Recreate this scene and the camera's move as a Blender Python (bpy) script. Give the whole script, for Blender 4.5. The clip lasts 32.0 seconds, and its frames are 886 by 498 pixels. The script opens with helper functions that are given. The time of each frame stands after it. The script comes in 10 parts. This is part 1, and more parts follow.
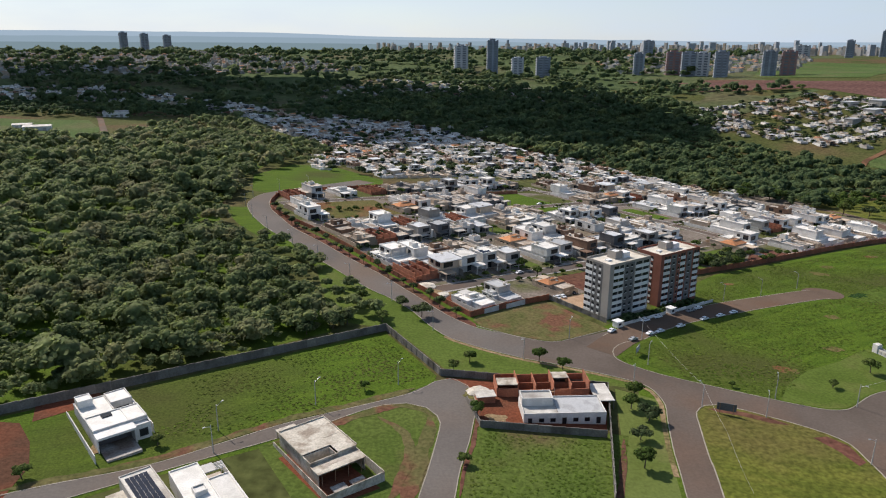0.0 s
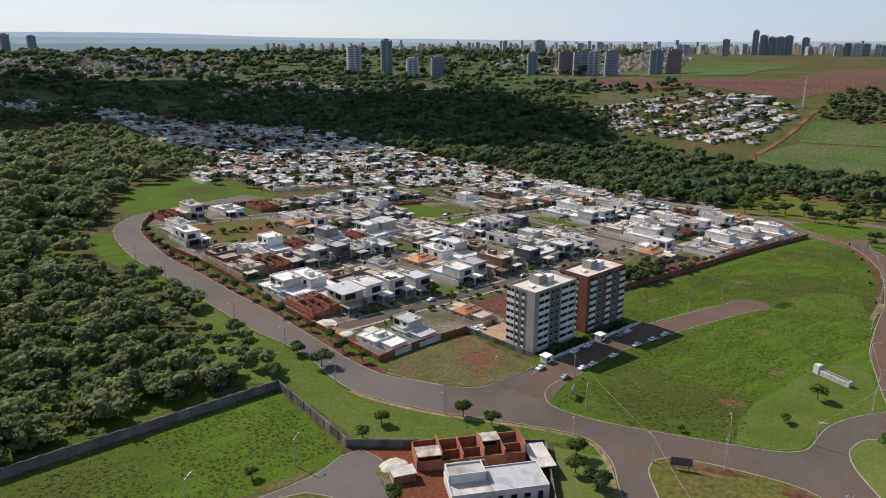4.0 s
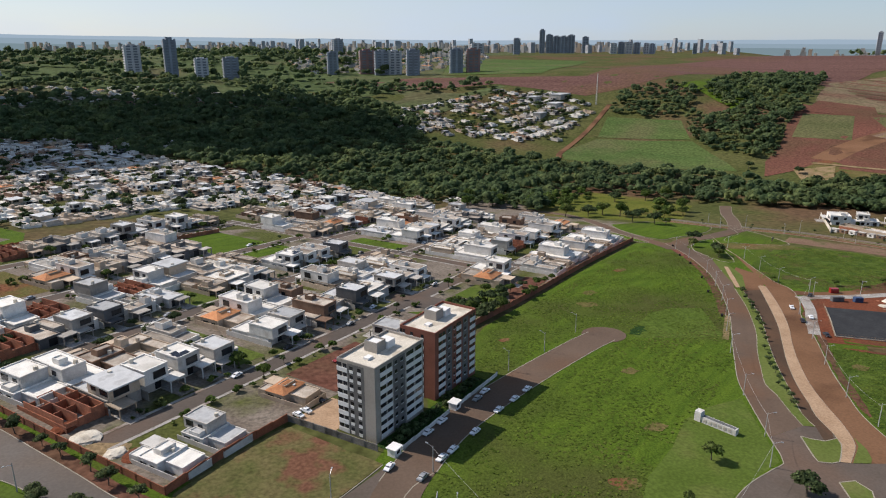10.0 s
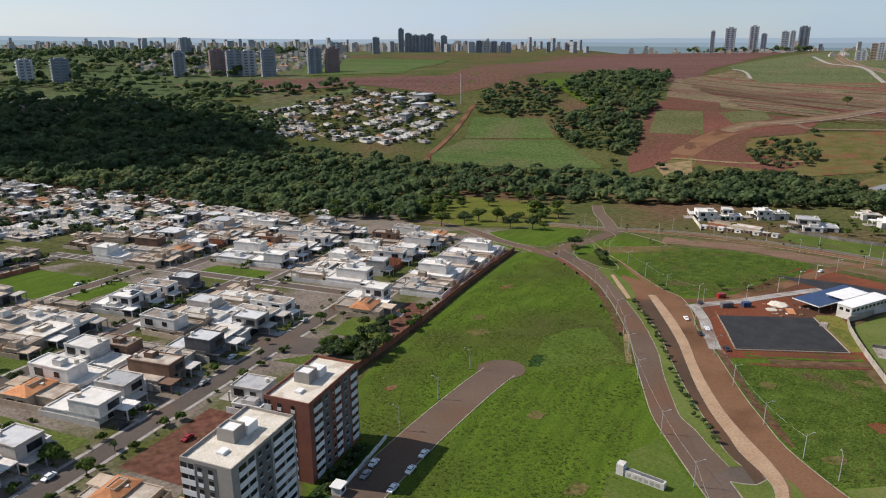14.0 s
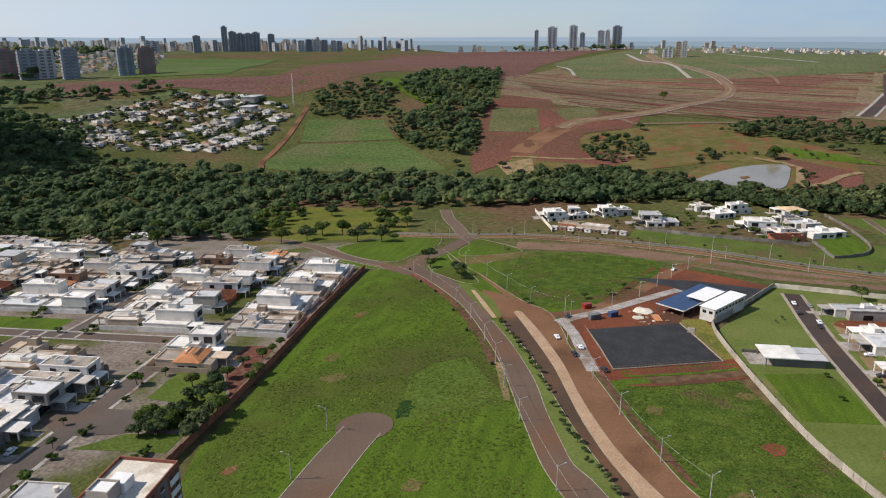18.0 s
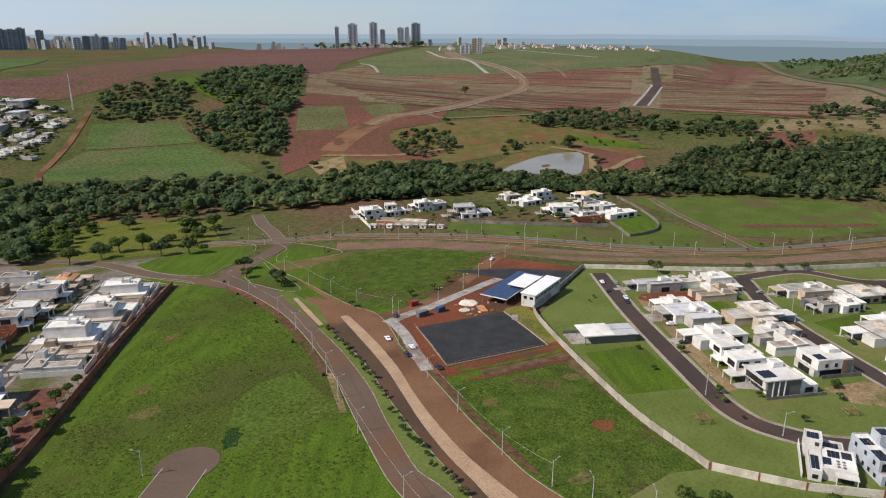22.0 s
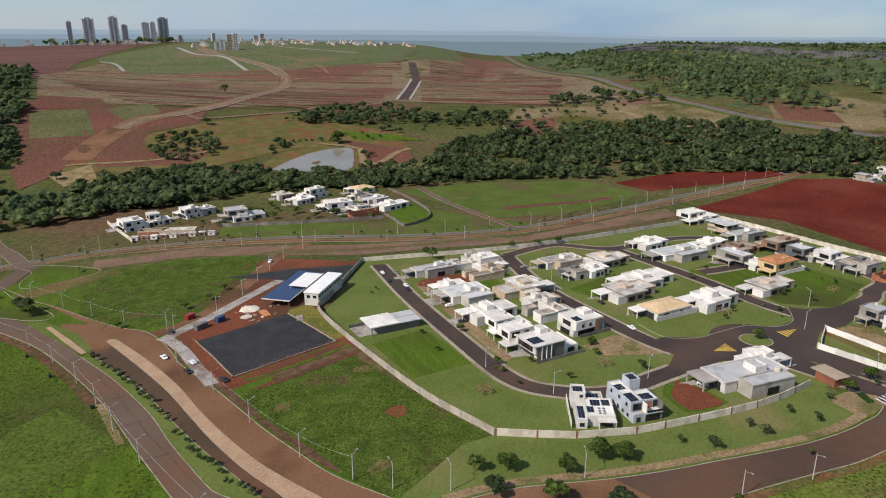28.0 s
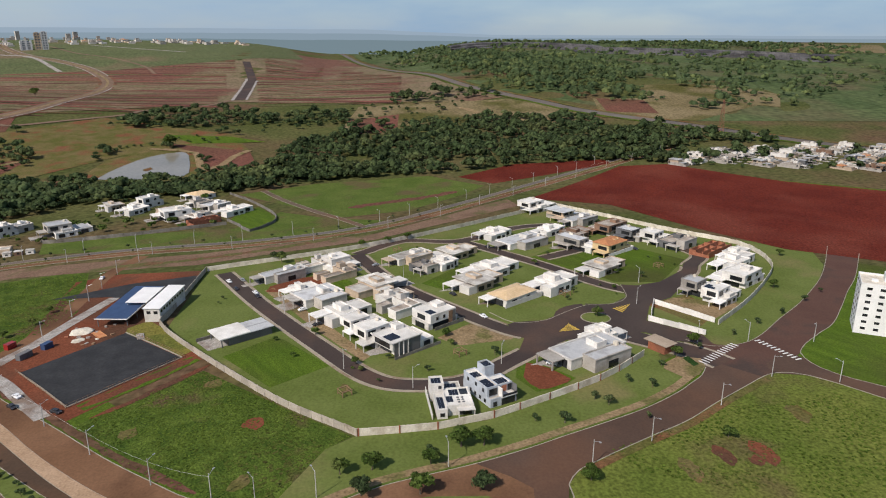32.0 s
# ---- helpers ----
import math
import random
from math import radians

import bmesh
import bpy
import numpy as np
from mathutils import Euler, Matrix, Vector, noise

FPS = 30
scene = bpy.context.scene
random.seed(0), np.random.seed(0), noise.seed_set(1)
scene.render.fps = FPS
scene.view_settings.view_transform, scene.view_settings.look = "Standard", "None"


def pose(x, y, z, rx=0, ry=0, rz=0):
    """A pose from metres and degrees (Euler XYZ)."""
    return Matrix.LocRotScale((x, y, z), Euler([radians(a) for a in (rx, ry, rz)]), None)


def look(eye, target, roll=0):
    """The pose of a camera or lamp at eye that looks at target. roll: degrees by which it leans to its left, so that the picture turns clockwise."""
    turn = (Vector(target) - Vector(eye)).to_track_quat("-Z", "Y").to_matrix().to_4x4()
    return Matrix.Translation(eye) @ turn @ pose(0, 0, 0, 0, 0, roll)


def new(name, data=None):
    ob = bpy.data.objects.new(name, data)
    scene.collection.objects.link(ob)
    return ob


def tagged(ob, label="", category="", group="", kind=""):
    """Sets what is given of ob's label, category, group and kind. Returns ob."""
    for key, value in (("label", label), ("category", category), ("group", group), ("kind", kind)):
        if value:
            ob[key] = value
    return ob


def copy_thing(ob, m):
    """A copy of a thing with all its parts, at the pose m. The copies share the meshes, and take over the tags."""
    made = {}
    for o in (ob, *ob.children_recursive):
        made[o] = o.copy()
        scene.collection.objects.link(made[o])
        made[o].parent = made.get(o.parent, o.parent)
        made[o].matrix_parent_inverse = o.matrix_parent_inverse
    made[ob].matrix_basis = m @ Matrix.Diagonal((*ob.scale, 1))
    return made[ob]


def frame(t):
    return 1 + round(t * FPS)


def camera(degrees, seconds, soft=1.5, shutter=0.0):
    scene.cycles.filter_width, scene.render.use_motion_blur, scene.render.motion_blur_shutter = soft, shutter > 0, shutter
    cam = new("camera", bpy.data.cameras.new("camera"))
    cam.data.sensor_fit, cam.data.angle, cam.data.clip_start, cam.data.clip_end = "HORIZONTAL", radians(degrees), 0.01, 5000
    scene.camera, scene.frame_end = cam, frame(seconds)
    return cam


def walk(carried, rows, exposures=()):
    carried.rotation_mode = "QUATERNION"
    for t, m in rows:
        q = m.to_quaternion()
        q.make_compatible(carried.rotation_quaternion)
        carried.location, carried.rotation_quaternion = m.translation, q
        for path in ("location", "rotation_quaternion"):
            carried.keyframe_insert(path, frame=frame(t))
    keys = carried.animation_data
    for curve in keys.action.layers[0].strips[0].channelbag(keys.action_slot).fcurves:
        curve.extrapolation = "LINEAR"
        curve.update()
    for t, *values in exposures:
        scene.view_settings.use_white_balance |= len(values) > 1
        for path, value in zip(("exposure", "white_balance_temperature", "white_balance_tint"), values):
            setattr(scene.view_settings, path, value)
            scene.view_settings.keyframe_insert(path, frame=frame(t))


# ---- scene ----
cam = camera(64.9, 32.0, soft=1.1)
PATH = [
    (0.0, (0.00, 0.00, 120.00), (0.00, 287.72, 35.05), 0.20),
    (1.0, (-0.22, 10.84, 120.03), (8.39, 298.45, 35.15), 0.15),
    (2.0, (-0.12, 21.69, 119.98), (18.31, 308.89, 35.29), 0.05),
    (3.0, (0.22, 32.43, 119.93), (30.34, 318.66, 35.29), 0.05),
    (4.0, (0.82, 43.22, 119.80), (42.86, 327.91, 35.04), 0.03),
    (5.0, (1.87, 53.86, 119.82), (55.35, 336.58, 34.90), 0.04),
    (6.0, (3.36, 64.53, 119.86), (68.31, 344.79, 34.80), 0.06),
    (7.0, (5.39, 75.30, 119.98), (83.31, 352.22, 34.88), 0.06),
    (8.0, (7.79, 86.16, 119.96), (99.47, 358.85, 34.88), -0.00),
    (9.0, (10.52, 96.86, 120.25), (115.86, 364.55, 35.11), 0.01),
    (10.0, (13.72, 107.20, 120.66), (132.22, 369.27, 35.36), 0.02),
    (11.0, (17.32, 117.19, 121.08), (148.46, 373.16, 35.76), -0.04),
    (12.0, (21.32, 126.86, 121.07), (164.10, 376.48, 35.63), -0.07),
    (13.0, (26.18, 136.92, 120.99), (180.80, 379.33, 35.41), -0.03),
    (14.0, (32.05, 146.83, 120.90), (198.90, 380.95, 35.18), -0.06),
    (15.0, (38.28, 156.34, 120.57), (217.41, 381.16, 34.73), -0.01),
    (16.0, (44.85, 165.34, 120.17), (236.75, 379.29, 34.15), 0.02),
    (17.0, (51.53, 173.81, 119.94), (255.93, 375.80, 33.81), -0.01),
    (18.0, (57.94, 181.55, 120.14), (274.23, 370.73, 33.94), -0.05),
    (19.0, (62.71, 186.91, 120.43), (290.39, 362.23, 34.24), -0.08),
    (20.0, (65.11, 189.08, 120.21), (304.69, 347.63, 33.84), -0.12),
    (21.0, (65.47, 189.46, 119.54), (315.78, 330.28, 32.86), -0.09),
    (22.0, (65.27, 189.63, 119.03), (324.30, 313.25, 31.75), -0.03),
    (23.0, (65.34, 189.72, 118.90), (331.80, 295.99, 31.13), 0.01),
    (24.0, (65.46, 189.74, 118.85), (337.92, 279.13, 30.67), 0.03),
    (25.0, (65.38, 189.67, 118.92), (342.53, 263.00, 30.55), 0.03),
    (26.0, (65.06, 189.50, 119.18), (345.62, 248.02, 30.52), 0.01),
    (27.0, (64.68, 189.39, 119.36), (347.18, 237.51, 30.59), 0.04),
    (28.0, (64.45, 189.17, 119.43), (349.03, 222.51, 30.52), 0.02),
    (29.0, (64.34, 189.20, 119.61), (350.20, 208.07, 30.59), -0.01),
    (30.0, (64.41, 189.22, 119.75), (350.82, 191.76, 30.50), 0.02),
    (31.0, (64.66, 189.12, 119.63), (350.75, 176.14, 30.27), -0.01),
    (32.0, (64.79, 189.06, 119.38), (349.48, 158.57, 29.80), 0.04),
]
walk(cam, [(t, look(eye, target, roll)) for t, eye, target, roll in PATH],
     [(0, 0.14, 6430, 13), (6, 0.08, 6430, 13), (14, 0.06, 6430, 13), (22, 0.05, 6430, 13), (28, -0.04, 6430, 13), (32, -0.08, 6430, 13)])

# ---- sky and sun ----
SUN_EL, SUN_AZ = 43.0, -45.0
world = bpy.data.worlds.new("sky")
scene.world = world
world.use_nodes = True
wn, wl = world.node_tree.nodes, world.node_tree.links
sky = wn.new("ShaderNodeTexSky")
sky.sky_type = "NISHITA"
sky.sun_disc = False
sky.sun_elevation, sky.sun_rotation = radians(SUN_EL), radians(SUN_AZ)
sky.air_density, sky.dust_density, sky.ozone_density, sky.altitude = 1.0, 0.6, 2.0, 700
# thin high cloud over the blue
geo = wn.new("ShaderNodeTexCoord")
stretch = wn.new("ShaderNodeMapping")
stretch.inputs["Scale"].default_value = (2.2, 2.2, 9.0)
puffs = wn.new("ShaderNodeTexNoise")
puffs.inputs["Scale"].default_value, puffs.inputs["Detail"].default_value = 1.6, 6.0
amount = wn.new("ShaderNodeMapRange")
amount.inputs[1].default_value, amount.inputs[2].default_value, amount.inputs[3].default_value, amount.inputs[4].default_value = 0.4, 0.68, 0.55, 0.9
veil = wn.new("ShaderNodeMix")
veil.data_type = "RGBA"
# the haze is paler towards the sun
toward = wn.new("ShaderNodeVectorMath")
toward.operation = "DOT_PRODUCT"
toward.inputs[1].default_value = (math.sin(radians(SUN_AZ)), math.cos(radians(SUN_AZ)), 0)
pale = wn.new("ShaderNodeMapRange")
pale.inputs[1].default_value, pale.inputs[2].default_value = -0.8, 0.75
haze = wn.new("ShaderNodeMix")
haze.data_type = "RGBA"
haze.inputs[6].default_value, haze.inputs[7].default_value = (2.5, 4.1, 6.0, 1), (6.4, 7.2, 8.0, 1)
wl.new(geo.outputs["Generated"], toward.inputs[0])
wl.new(toward.outputs["Value"], pale.inputs[0])
wl.new(pale.outputs[0], haze.inputs[0])
wl.new(haze.outputs[2], veil.inputs[7])
wl.new(geo.outputs["Generated"], stretch.inputs[0])
wl.new(stretch.outputs[0], puffs.inputs["Vector"])
wl.new(puffs.outputs[0], amount.inputs[0])
height = wn.new("ShaderNodeSeparateXYZ")
wl.new(geo.outputs["Generated"], height.inputs[0])
low = wn.new("ShaderNodeMapRange")
low.inputs[1].default_value, low.inputs[2].default_value, low.inputs[3].default_value, low.inputs[4].default_value = 0.02, 0.28, 1.0, 0.4
wl.new(height.outputs[2], low.inputs[0])
share = wn.new("ShaderNodeMath")
share.operation = "MULTIPLY"
wl.new(amount.outputs[0], share.inputs[0])
wl.new(low.outputs[0], share.inputs[1])
wl.new(share.outputs[0], veil.inputs[0])
wl.new(sky.outputs[0], veil.inputs[6])
wn["Background"].inputs["Strength"].default_value = 0.1
wl.new(veil.outputs[2], wn["Background"].inputs["Color"])
sun = new("sun", bpy.data.lights.new("sun", "SUN"))
sun.data.energy, sun.data.angle, sun.data.color = 5.0, radians(0.53), (1.0, 0.93, 0.83)
to_sun = Vector((math.sin(radians(SUN_AZ)) * math.cos(radians(SUN_EL)), math.cos(radians(SUN_AZ)) * math.cos(radians(SUN_EL)), math.sin(radians(SUN_EL))))
sun.matrix_world = look(to_sun * 900, (0, 0, 0))

# ---- materials ----
def ramp_mix(nt, fac, a, b):
    n = nt.nodes.new("ShaderNodeMix")
    n.data_type = "RGBA"
    for sock, v in ((n.inputs[6], a), (n.inputs[7], b)):
        if isinstance(v, tuple):
            sock.default_value = (*v, 1)
        else:
            nt.links.new(v, sock)
    if isinstance(fac, float):
        n.inputs[0].default_value = fac
    else:
        nt.links.new(fac, n.inputs[0])
    return n.outputs[2]


def tex_noise(nt, pos, scale, detail=3.0, lo=0.35, hi=0.65, stretch=None):
    if stretch:
        m = nt.nodes.new("ShaderNodeMapping")
        m.vector_type = "TEXTURE"
        m.inputs["Rotation"].default_value = (0, 0, radians(stretch[0]))
        m.inputs["Scale"].default_value = (stretch[1], stretch[2], 200)
        nt.links.new(pos, m.inputs[0])
        pos, scale = m.outputs[0], 1.0
    n = nt.nodes.new("ShaderNodeTexNoise")
    n.inputs["Scale"].default_value, n.inputs["Detail"].default_value = scale, detail
    nt.links.new(pos, n.inputs["Vector"])
    r = nt.nodes.new("ShaderNodeMapRange")
    r.inputs[1].default_value, r.inputs[2].default_value = lo, hi
    nt.links.new(n.outputs[0], r.inputs[0])
    return r.outputs[0]


def surface(name, c1, c2, scale=0.2, fine=3.0, rough=0.9, bump=0.0, c3=None, scale3=0.05, lo3=0.5, hi3=0.62, rand=0.0, leaf=0.0, metal=0.0, depth=0.15,
            stretch=None, spec=0.3, grain=0.35, through_light=0.0):
    m = bpy.data.materials.new(name)
    m.use_nodes = True
    nt = m.node_tree
    bsdf = nt.nodes["Principled BSDF"]
    pos = nt.nodes.new("ShaderNodeNewGeometry").outputs["Position"]
    col = ramp_mix(nt, tex_noise(nt, pos, scale, 4.0, stretch=stretch), c1, c2)
    if c3:
        col = ramp_mix(nt, tex_noise(nt, pos, scale3, 5.0, lo3, hi3), col, c3)
    f = tex_noise(nt, pos, fine, 3.0, 0.3, 0.7)
    hsv = nt.nodes.new("ShaderNodeHueSaturation")
    nt.links.new(col, hsv.inputs["Color"])
    val = nt.nodes.new("ShaderNodeMapRange")
    val.inputs[3].default_value, val.inputs[4].default_value = 1 - grain, 1 + grain
    nt.links.new(f, val.inputs[0])
    out = val.outputs[0]
    for amount, node, sock in ((rand, "ShaderNodeObjectInfo", "Random"), (leaf, "ShaderNodeNewGeometry", "Random Per Island")):
        if amount:
            src = nt.nodes.new(node).outputs[sock]
            mr = nt.nodes.new("ShaderNodeMapRange")
            mr.inputs[3].default_value, mr.inputs[4].default_value = 1 - amount, 1 + amount
            nt.links.new(src, mr.inputs[0])
            mul = nt.nodes.new("ShaderNodeMath")
            mul.operation = "MULTIPLY"
            nt.links.new(out, mul.inputs[0])
            nt.links.new(mr.outputs[0], mul.inputs[1])
            out = mul.outputs[0]
    nt.links.new(out, hsv.inputs["Value"])
    nt.links.new(hsv.outputs[0], bsdf.inputs["Base Color"])
    bsdf.inputs["Roughness"].default_value, bsdf.inputs["Metallic"].default_value = rough, metal
    bsdf.inputs["Specular IOR Level"].default_value = spec
    if through_light:
        thin = nt.nodes.new("ShaderNodeBsdfTranslucent")
        both = nt.nodes.new("ShaderNodeMixShader")
        both.inputs[0].default_value = through_light
        nt.links.new(hsv.outputs[0], thin.inputs["Color"])
        nt.links.new(bsdf.outputs[0], both.inputs[1])
        nt.links.new(thin.outputs[0], both.inputs[2])
        nt.links.new(both.outputs[0], nt.nodes["Material Output"].inputs["Surface"])
    if bump:
        b = nt.nodes.new("ShaderNodeBump")
        b.inputs["Strength"].default_value, b.inputs["Distance"].default_value = bump, depth
        nt.links.new(f, b.inputs["Height"])
        nt.links.new(b.outputs[0], bsdf.inputs["Normal"])
    return m


M_GRASS = surface("meadow_grass", (0.082, 0.098, 0.016), (0.122, 0.125, 0.024), 0.02, 0.7, 0.95, 0.35, (0.12, 0.088, 0.036), 0.012, 0.5, 0.66, depth=0.3, spec=0.05, grain=0.36, stretch=(-20, 30, 6))
M_FIELD = surface("bright_rough_grass", (0.056, 0.094, 0.0105), (0.08, 0.124, 0.0135), 0.02, 1.5, 0.95, 0.3, (0.062, 0.07, 0.018), 0.013, 0.5, 0.66, depth=0.4, grain=0.3, spec=0.05, stretch=(28, 24, 4))
M_LAWN = surface("mown_lawn", (0.094, 0.12, 0.028), (0.12, 0.145, 0.04), 0.05, 1.0, 0.95, 0.1, (0.16, 0.145, 0.058), 0.03, 0.57, 0.72, depth=0.1, grain=0.16, spec=0.05)
M_SCRUB = surface("dry_scrub_grass", (0.085, 0.085, 0.022), (0.14, 0.107, 0.046), 0.06, 1.0, 0.95, 0.3, (0.155, 0.066, 0.034), 0.04, 0.52, 0.66, depth=0.2, spec=0.05)
M_MEADOW = surface("tufted_meadow_grass", (0.066, 0.096, 0.018), (0.09, 0.116, 0.026), 0.05, 0.9, 0.95, 0.3, (0.1, 0.08, 0.036), 0.03, 0.54, 0.68, depth=0.3, grain=0.3, spec=0.05)
M_TUFT = surface("tufted_rough_grass", (0.042, 0.07, 0.011), (0.08, 0.114, 0.019), 0.16, 1.4, 0.95, 0.5, (0.088, 0.066, 0.03), 0.05, 0.58, 0.7, depth=0.4, grain=0.4, spec=0.05)
M_VERGE = surface("dusty_brown_verge", (0.15, 0.094, 0.064), (0.185, 0.12, 0.082), 0.06, 0.8, 0.95, 0.3, (0.09, 0.09, 0.034), 0.05, 0.54, 0.66, depth=0.2, grain=0.25, spec=0.04)
M_PRECAST = surface("weathered_precast_panel", (0.33, 0.29, 0.235), (0.4, 0.355, 0.295), 0.3, 1.5, 0.9, 0.1, (0.24, 0.2, 0.155), 0.15, 0.5, 0.66, rand=0.15, grain=0.15)
M_DRYPLOT = surface("dry_trodden_plot", (0.085, 0.088, 0.03), (0.125, 0.105, 0.046), 0.12, 0.8, 0.95, 0.3, (0.14, 0.068, 0.042), 0.08, 0.5, 0.62, depth=0.2, grain=0.3, spec=0.04)
M_FOOTWAY = surface("tan_concrete_footway", (0.27, 0.22, 0.16), (0.34, 0.285, 0.215), 0.2, 1.5, 0.9, 0.1, (0.2, 0.14, 0.09), 0.1, 0.5, 0.66, grain=0.2)
M_SOIL = surface("bare_red_soil", (0.138, 0.046, 0.025), (0.182, 0.061, 0.033), 0.05, 1.2, 0.95, 0.25, (0.09, 0.045, 0.028), 0.025, 0.48, 0.62, depth=0.15, spec=0.05, grain=0.25)
M_PLOUGH = surface("ploughed_dark_red_earth", (0.0924, 0.0168, 0.0105), (0.1208, 0.0231, 0.01365), 0.03, 0.7, 0.95, 0.7, (0.1365, 0.0336, 0.021), 0.012, 0.52, 0.66, depth=0.4, spec=0.05)
M_DIRT = surface("reddish_dirt_road", (0.152, 0.08, 0.044), (0.188, 0.102, 0.058), 0.04, 1.2, 0.95, 0.0, (0.105, 0.055, 0.032), 0.03, grain=0.12, spec=0.05)
M_ROAD = surface("worn_asphalt", (0.112, 0.097, 0.086), (0.142, 0.124, 0.11), 0.03, 1.2, 0.9, 0.0, (0.145, 0.11, 0.086), 0.02, 0.48, 0.66, grain=0.09, spec=0.1)
M_ROAD2 = surface("new_dark_asphalt", (0.050, 0.037, 0.033), (0.065, 0.049, 0.042), 0.04, 1.2, 0.85, 0.0, (0.087, 0.054, 0.041), 0.03, 0.5, 0.68, grain=0.09, spec=0.1)
M_TARP = surface("black_geotextile_sheet", (0.02, 0.02, 0.021), (0.032, 0.032, 0.033), 0.15, 1.0, 0.85, 0.15, depth=0.1, grain=0.25)
M_KERB = surface("pale_concrete_kerb", (0.25, 0.22, 0.17), (0.33, 0.29, 0.23), 0.3, 3.0, 0.9, 0.0, grain=0.25)
M_TAN = surface("tan_concrete_band", (0.31, 0.2, 0.12), (0.38, 0.255, 0.16), 0.15, 1.5, 0.9, 0.1, grain=0.2)
M_PAVE = surface("pale_paving", (0.27, 0.245, 0.22), (0.36, 0.335, 0.305), 0.3, 1.6, 0.9, 0.2, (0.18, 0.13, 0.1), 0.12, 0.5, 0.66, grain=0.3)
M_LEAF = surface("dark_green_foliage", (0.044, 0.068, 0.027), (0.076, 0.106, 0.042), 0.06, 1.2, 0.75, 0.0, (0.12, 0.142, 0.056), 0.022, 0.5, 0.7, leaf=0.65, spec=0.1, through_light=0.45)
M_LEAF2 = surface("fresh_green_foliage", (0.06, 0.098, 0.02), (0.1, 0.142, 0.032), 0.1, 1.2, 0.75, 0.0, (0.14, 0.16, 0.05), 0.05, 0.52, 0.68, leaf=0.6, spec=0.1, through_light=0.5)
M_BARK = surface("grey_brown_bark", (0.09, 0.07, 0.05), (0.13, 0.1, 0.075), 1.5, 6.0, 0.95, 0.4, depth=0.05)
M_WHITE = surface("white_render", (0.58, 0.552, 0.51), (0.68, 0.652, 0.61), 0.3, 2.0, 0.85, 0.05, (0.43, 0.392, 0.345), 0.2, 0.55, 0.75, rand=0.2, depth=0.02, grain=0.1)
M_GREY = surface("grey_render", (0.33, 0.3, 0.265), (0.41, 0.378, 0.338), 0.3, 2.0, 0.85, 0.05, (0.21, 0.186, 0.16), 0.2, 0.55, 0.75, rand=0.3, depth=0.02, grain=0.1)
M_BEIGE = surface("beige_render", (0.4, 0.31, 0.225), (0.48, 0.38, 0.285), 0.3, 2.0, 0.85, 0.05, (0.32, 0.235, 0.165), 0.2, 0.55, 0.75, rand=0.25, depth=0.02, grain=0.1)
M_DARK = surface("dark_grey_render", (0.09, 0.09, 0.095), (0.13, 0.13, 0.13), 0.3, 2.0, 0.8, 0.05, rand=0.25, depth=0.02, grain=0.1)
M_SLAB = surface("pale_roof_slab", (0.42, 0.39, 0.345), (0.57, 0.54, 0.49), 0.25, 2.5, 0.85, 0.1, (0.27, 0.24, 0.205), 0.15, 0.46, 0.7, rand=0.35, depth=0.03, grain=0.18)
M_METALROOF = surface("pale_metal_roof", (0.43, 0.43, 0.43), (0.53, 0.53, 0.52), 0.2, 3.0, 0.55, 0.05, (0.36, 0.355, 0.35), 0.2, rand=0.25, grain=0.12)
M_TILE = surface("orange_clay_tile", (0.42, 0.17, 0.075), (0.5, 0.23, 0.1), 0.5, 4.0, 0.9, 0.3, rand=0.2, depth=0.05, grain=0.2)
M_BRICK = surface("raw_red_brick", (0.3, 0.11, 0.06), (0.38, 0.15, 0.085), 0.5, 4.0, 0.95, 0.3, (0.25, 0.1, 0.06), 0.3, rand=0.15, depth=0.05, grain=0.25)
M_BRICKW = surface("brown_painted_brick", (0.24, 0.085, 0.045), (0.3, 0.11, 0.06), 0.3, 3.0, 0.95, 0.2, (0.19, 0.075, 0.045), 0.15, grain=0.2)
M_BLOCK = surface("weathered_concrete_block", (0.14, 0.128, 0.112), (0.2, 0.182, 0.16), 0.2, 2.0, 0.95, 0.2, (0.1, 0.088, 0.075), 0.15, 0.5, 0.65, rand=0.15, grain=0.2)
M_PANEL = surface("cream_precast_concrete", (0.56, 0.51, 0.42), (0.66, 0.6, 0.51), 0.25, 2.0, 0.9, 0.1, (0.46, 0.4, 0.32), 0.2, rand=0.1, grain=0.12)
M_GLASS = surface("dark_window_glass", (0.015, 0.016, 0.018), (0.03, 0.031, 0.034), 0.4, 1.0, 0.18, 0.0, spec=0.35, rand=0.4, grain=0.1)
M_SOLAR = surface("blue_black_solar_cell", (0.012, 0.014, 0.022), (0.02, 0.023, 0.034), 0.5, 1.0, 0.15, 0.0, spec=0.6, grain=0.1)
M_RUST = surface("rust_brown_render", (0.2, 0.075, 0.05), (0.245, 0.095, 0.065), 0.2, 2.0, 0.9, 0.05, rand=0.05, grain=0.1)
M_APT = surface("warm_grey_render", (0.31, 0.28, 0.245), (0.36, 0.328, 0.29), 0.15, 2.0, 0.9, 0.05, rand=0.05, grain=0.08)
M_APTD = surface("dark_grey_pilaster_render", (0.125, 0.12, 0.115), (0.155, 0.15, 0.143), 0.15, 2.0, 0.9, 0.05, rand=0.05, grain=0.08)
M_APTW = surface("off_white_render", (0.66, 0.65, 0.63), (0.74, 0.73, 0.71), 0.15, 2.0, 0.9, 0.05, rand=0.05, grain=0.07)
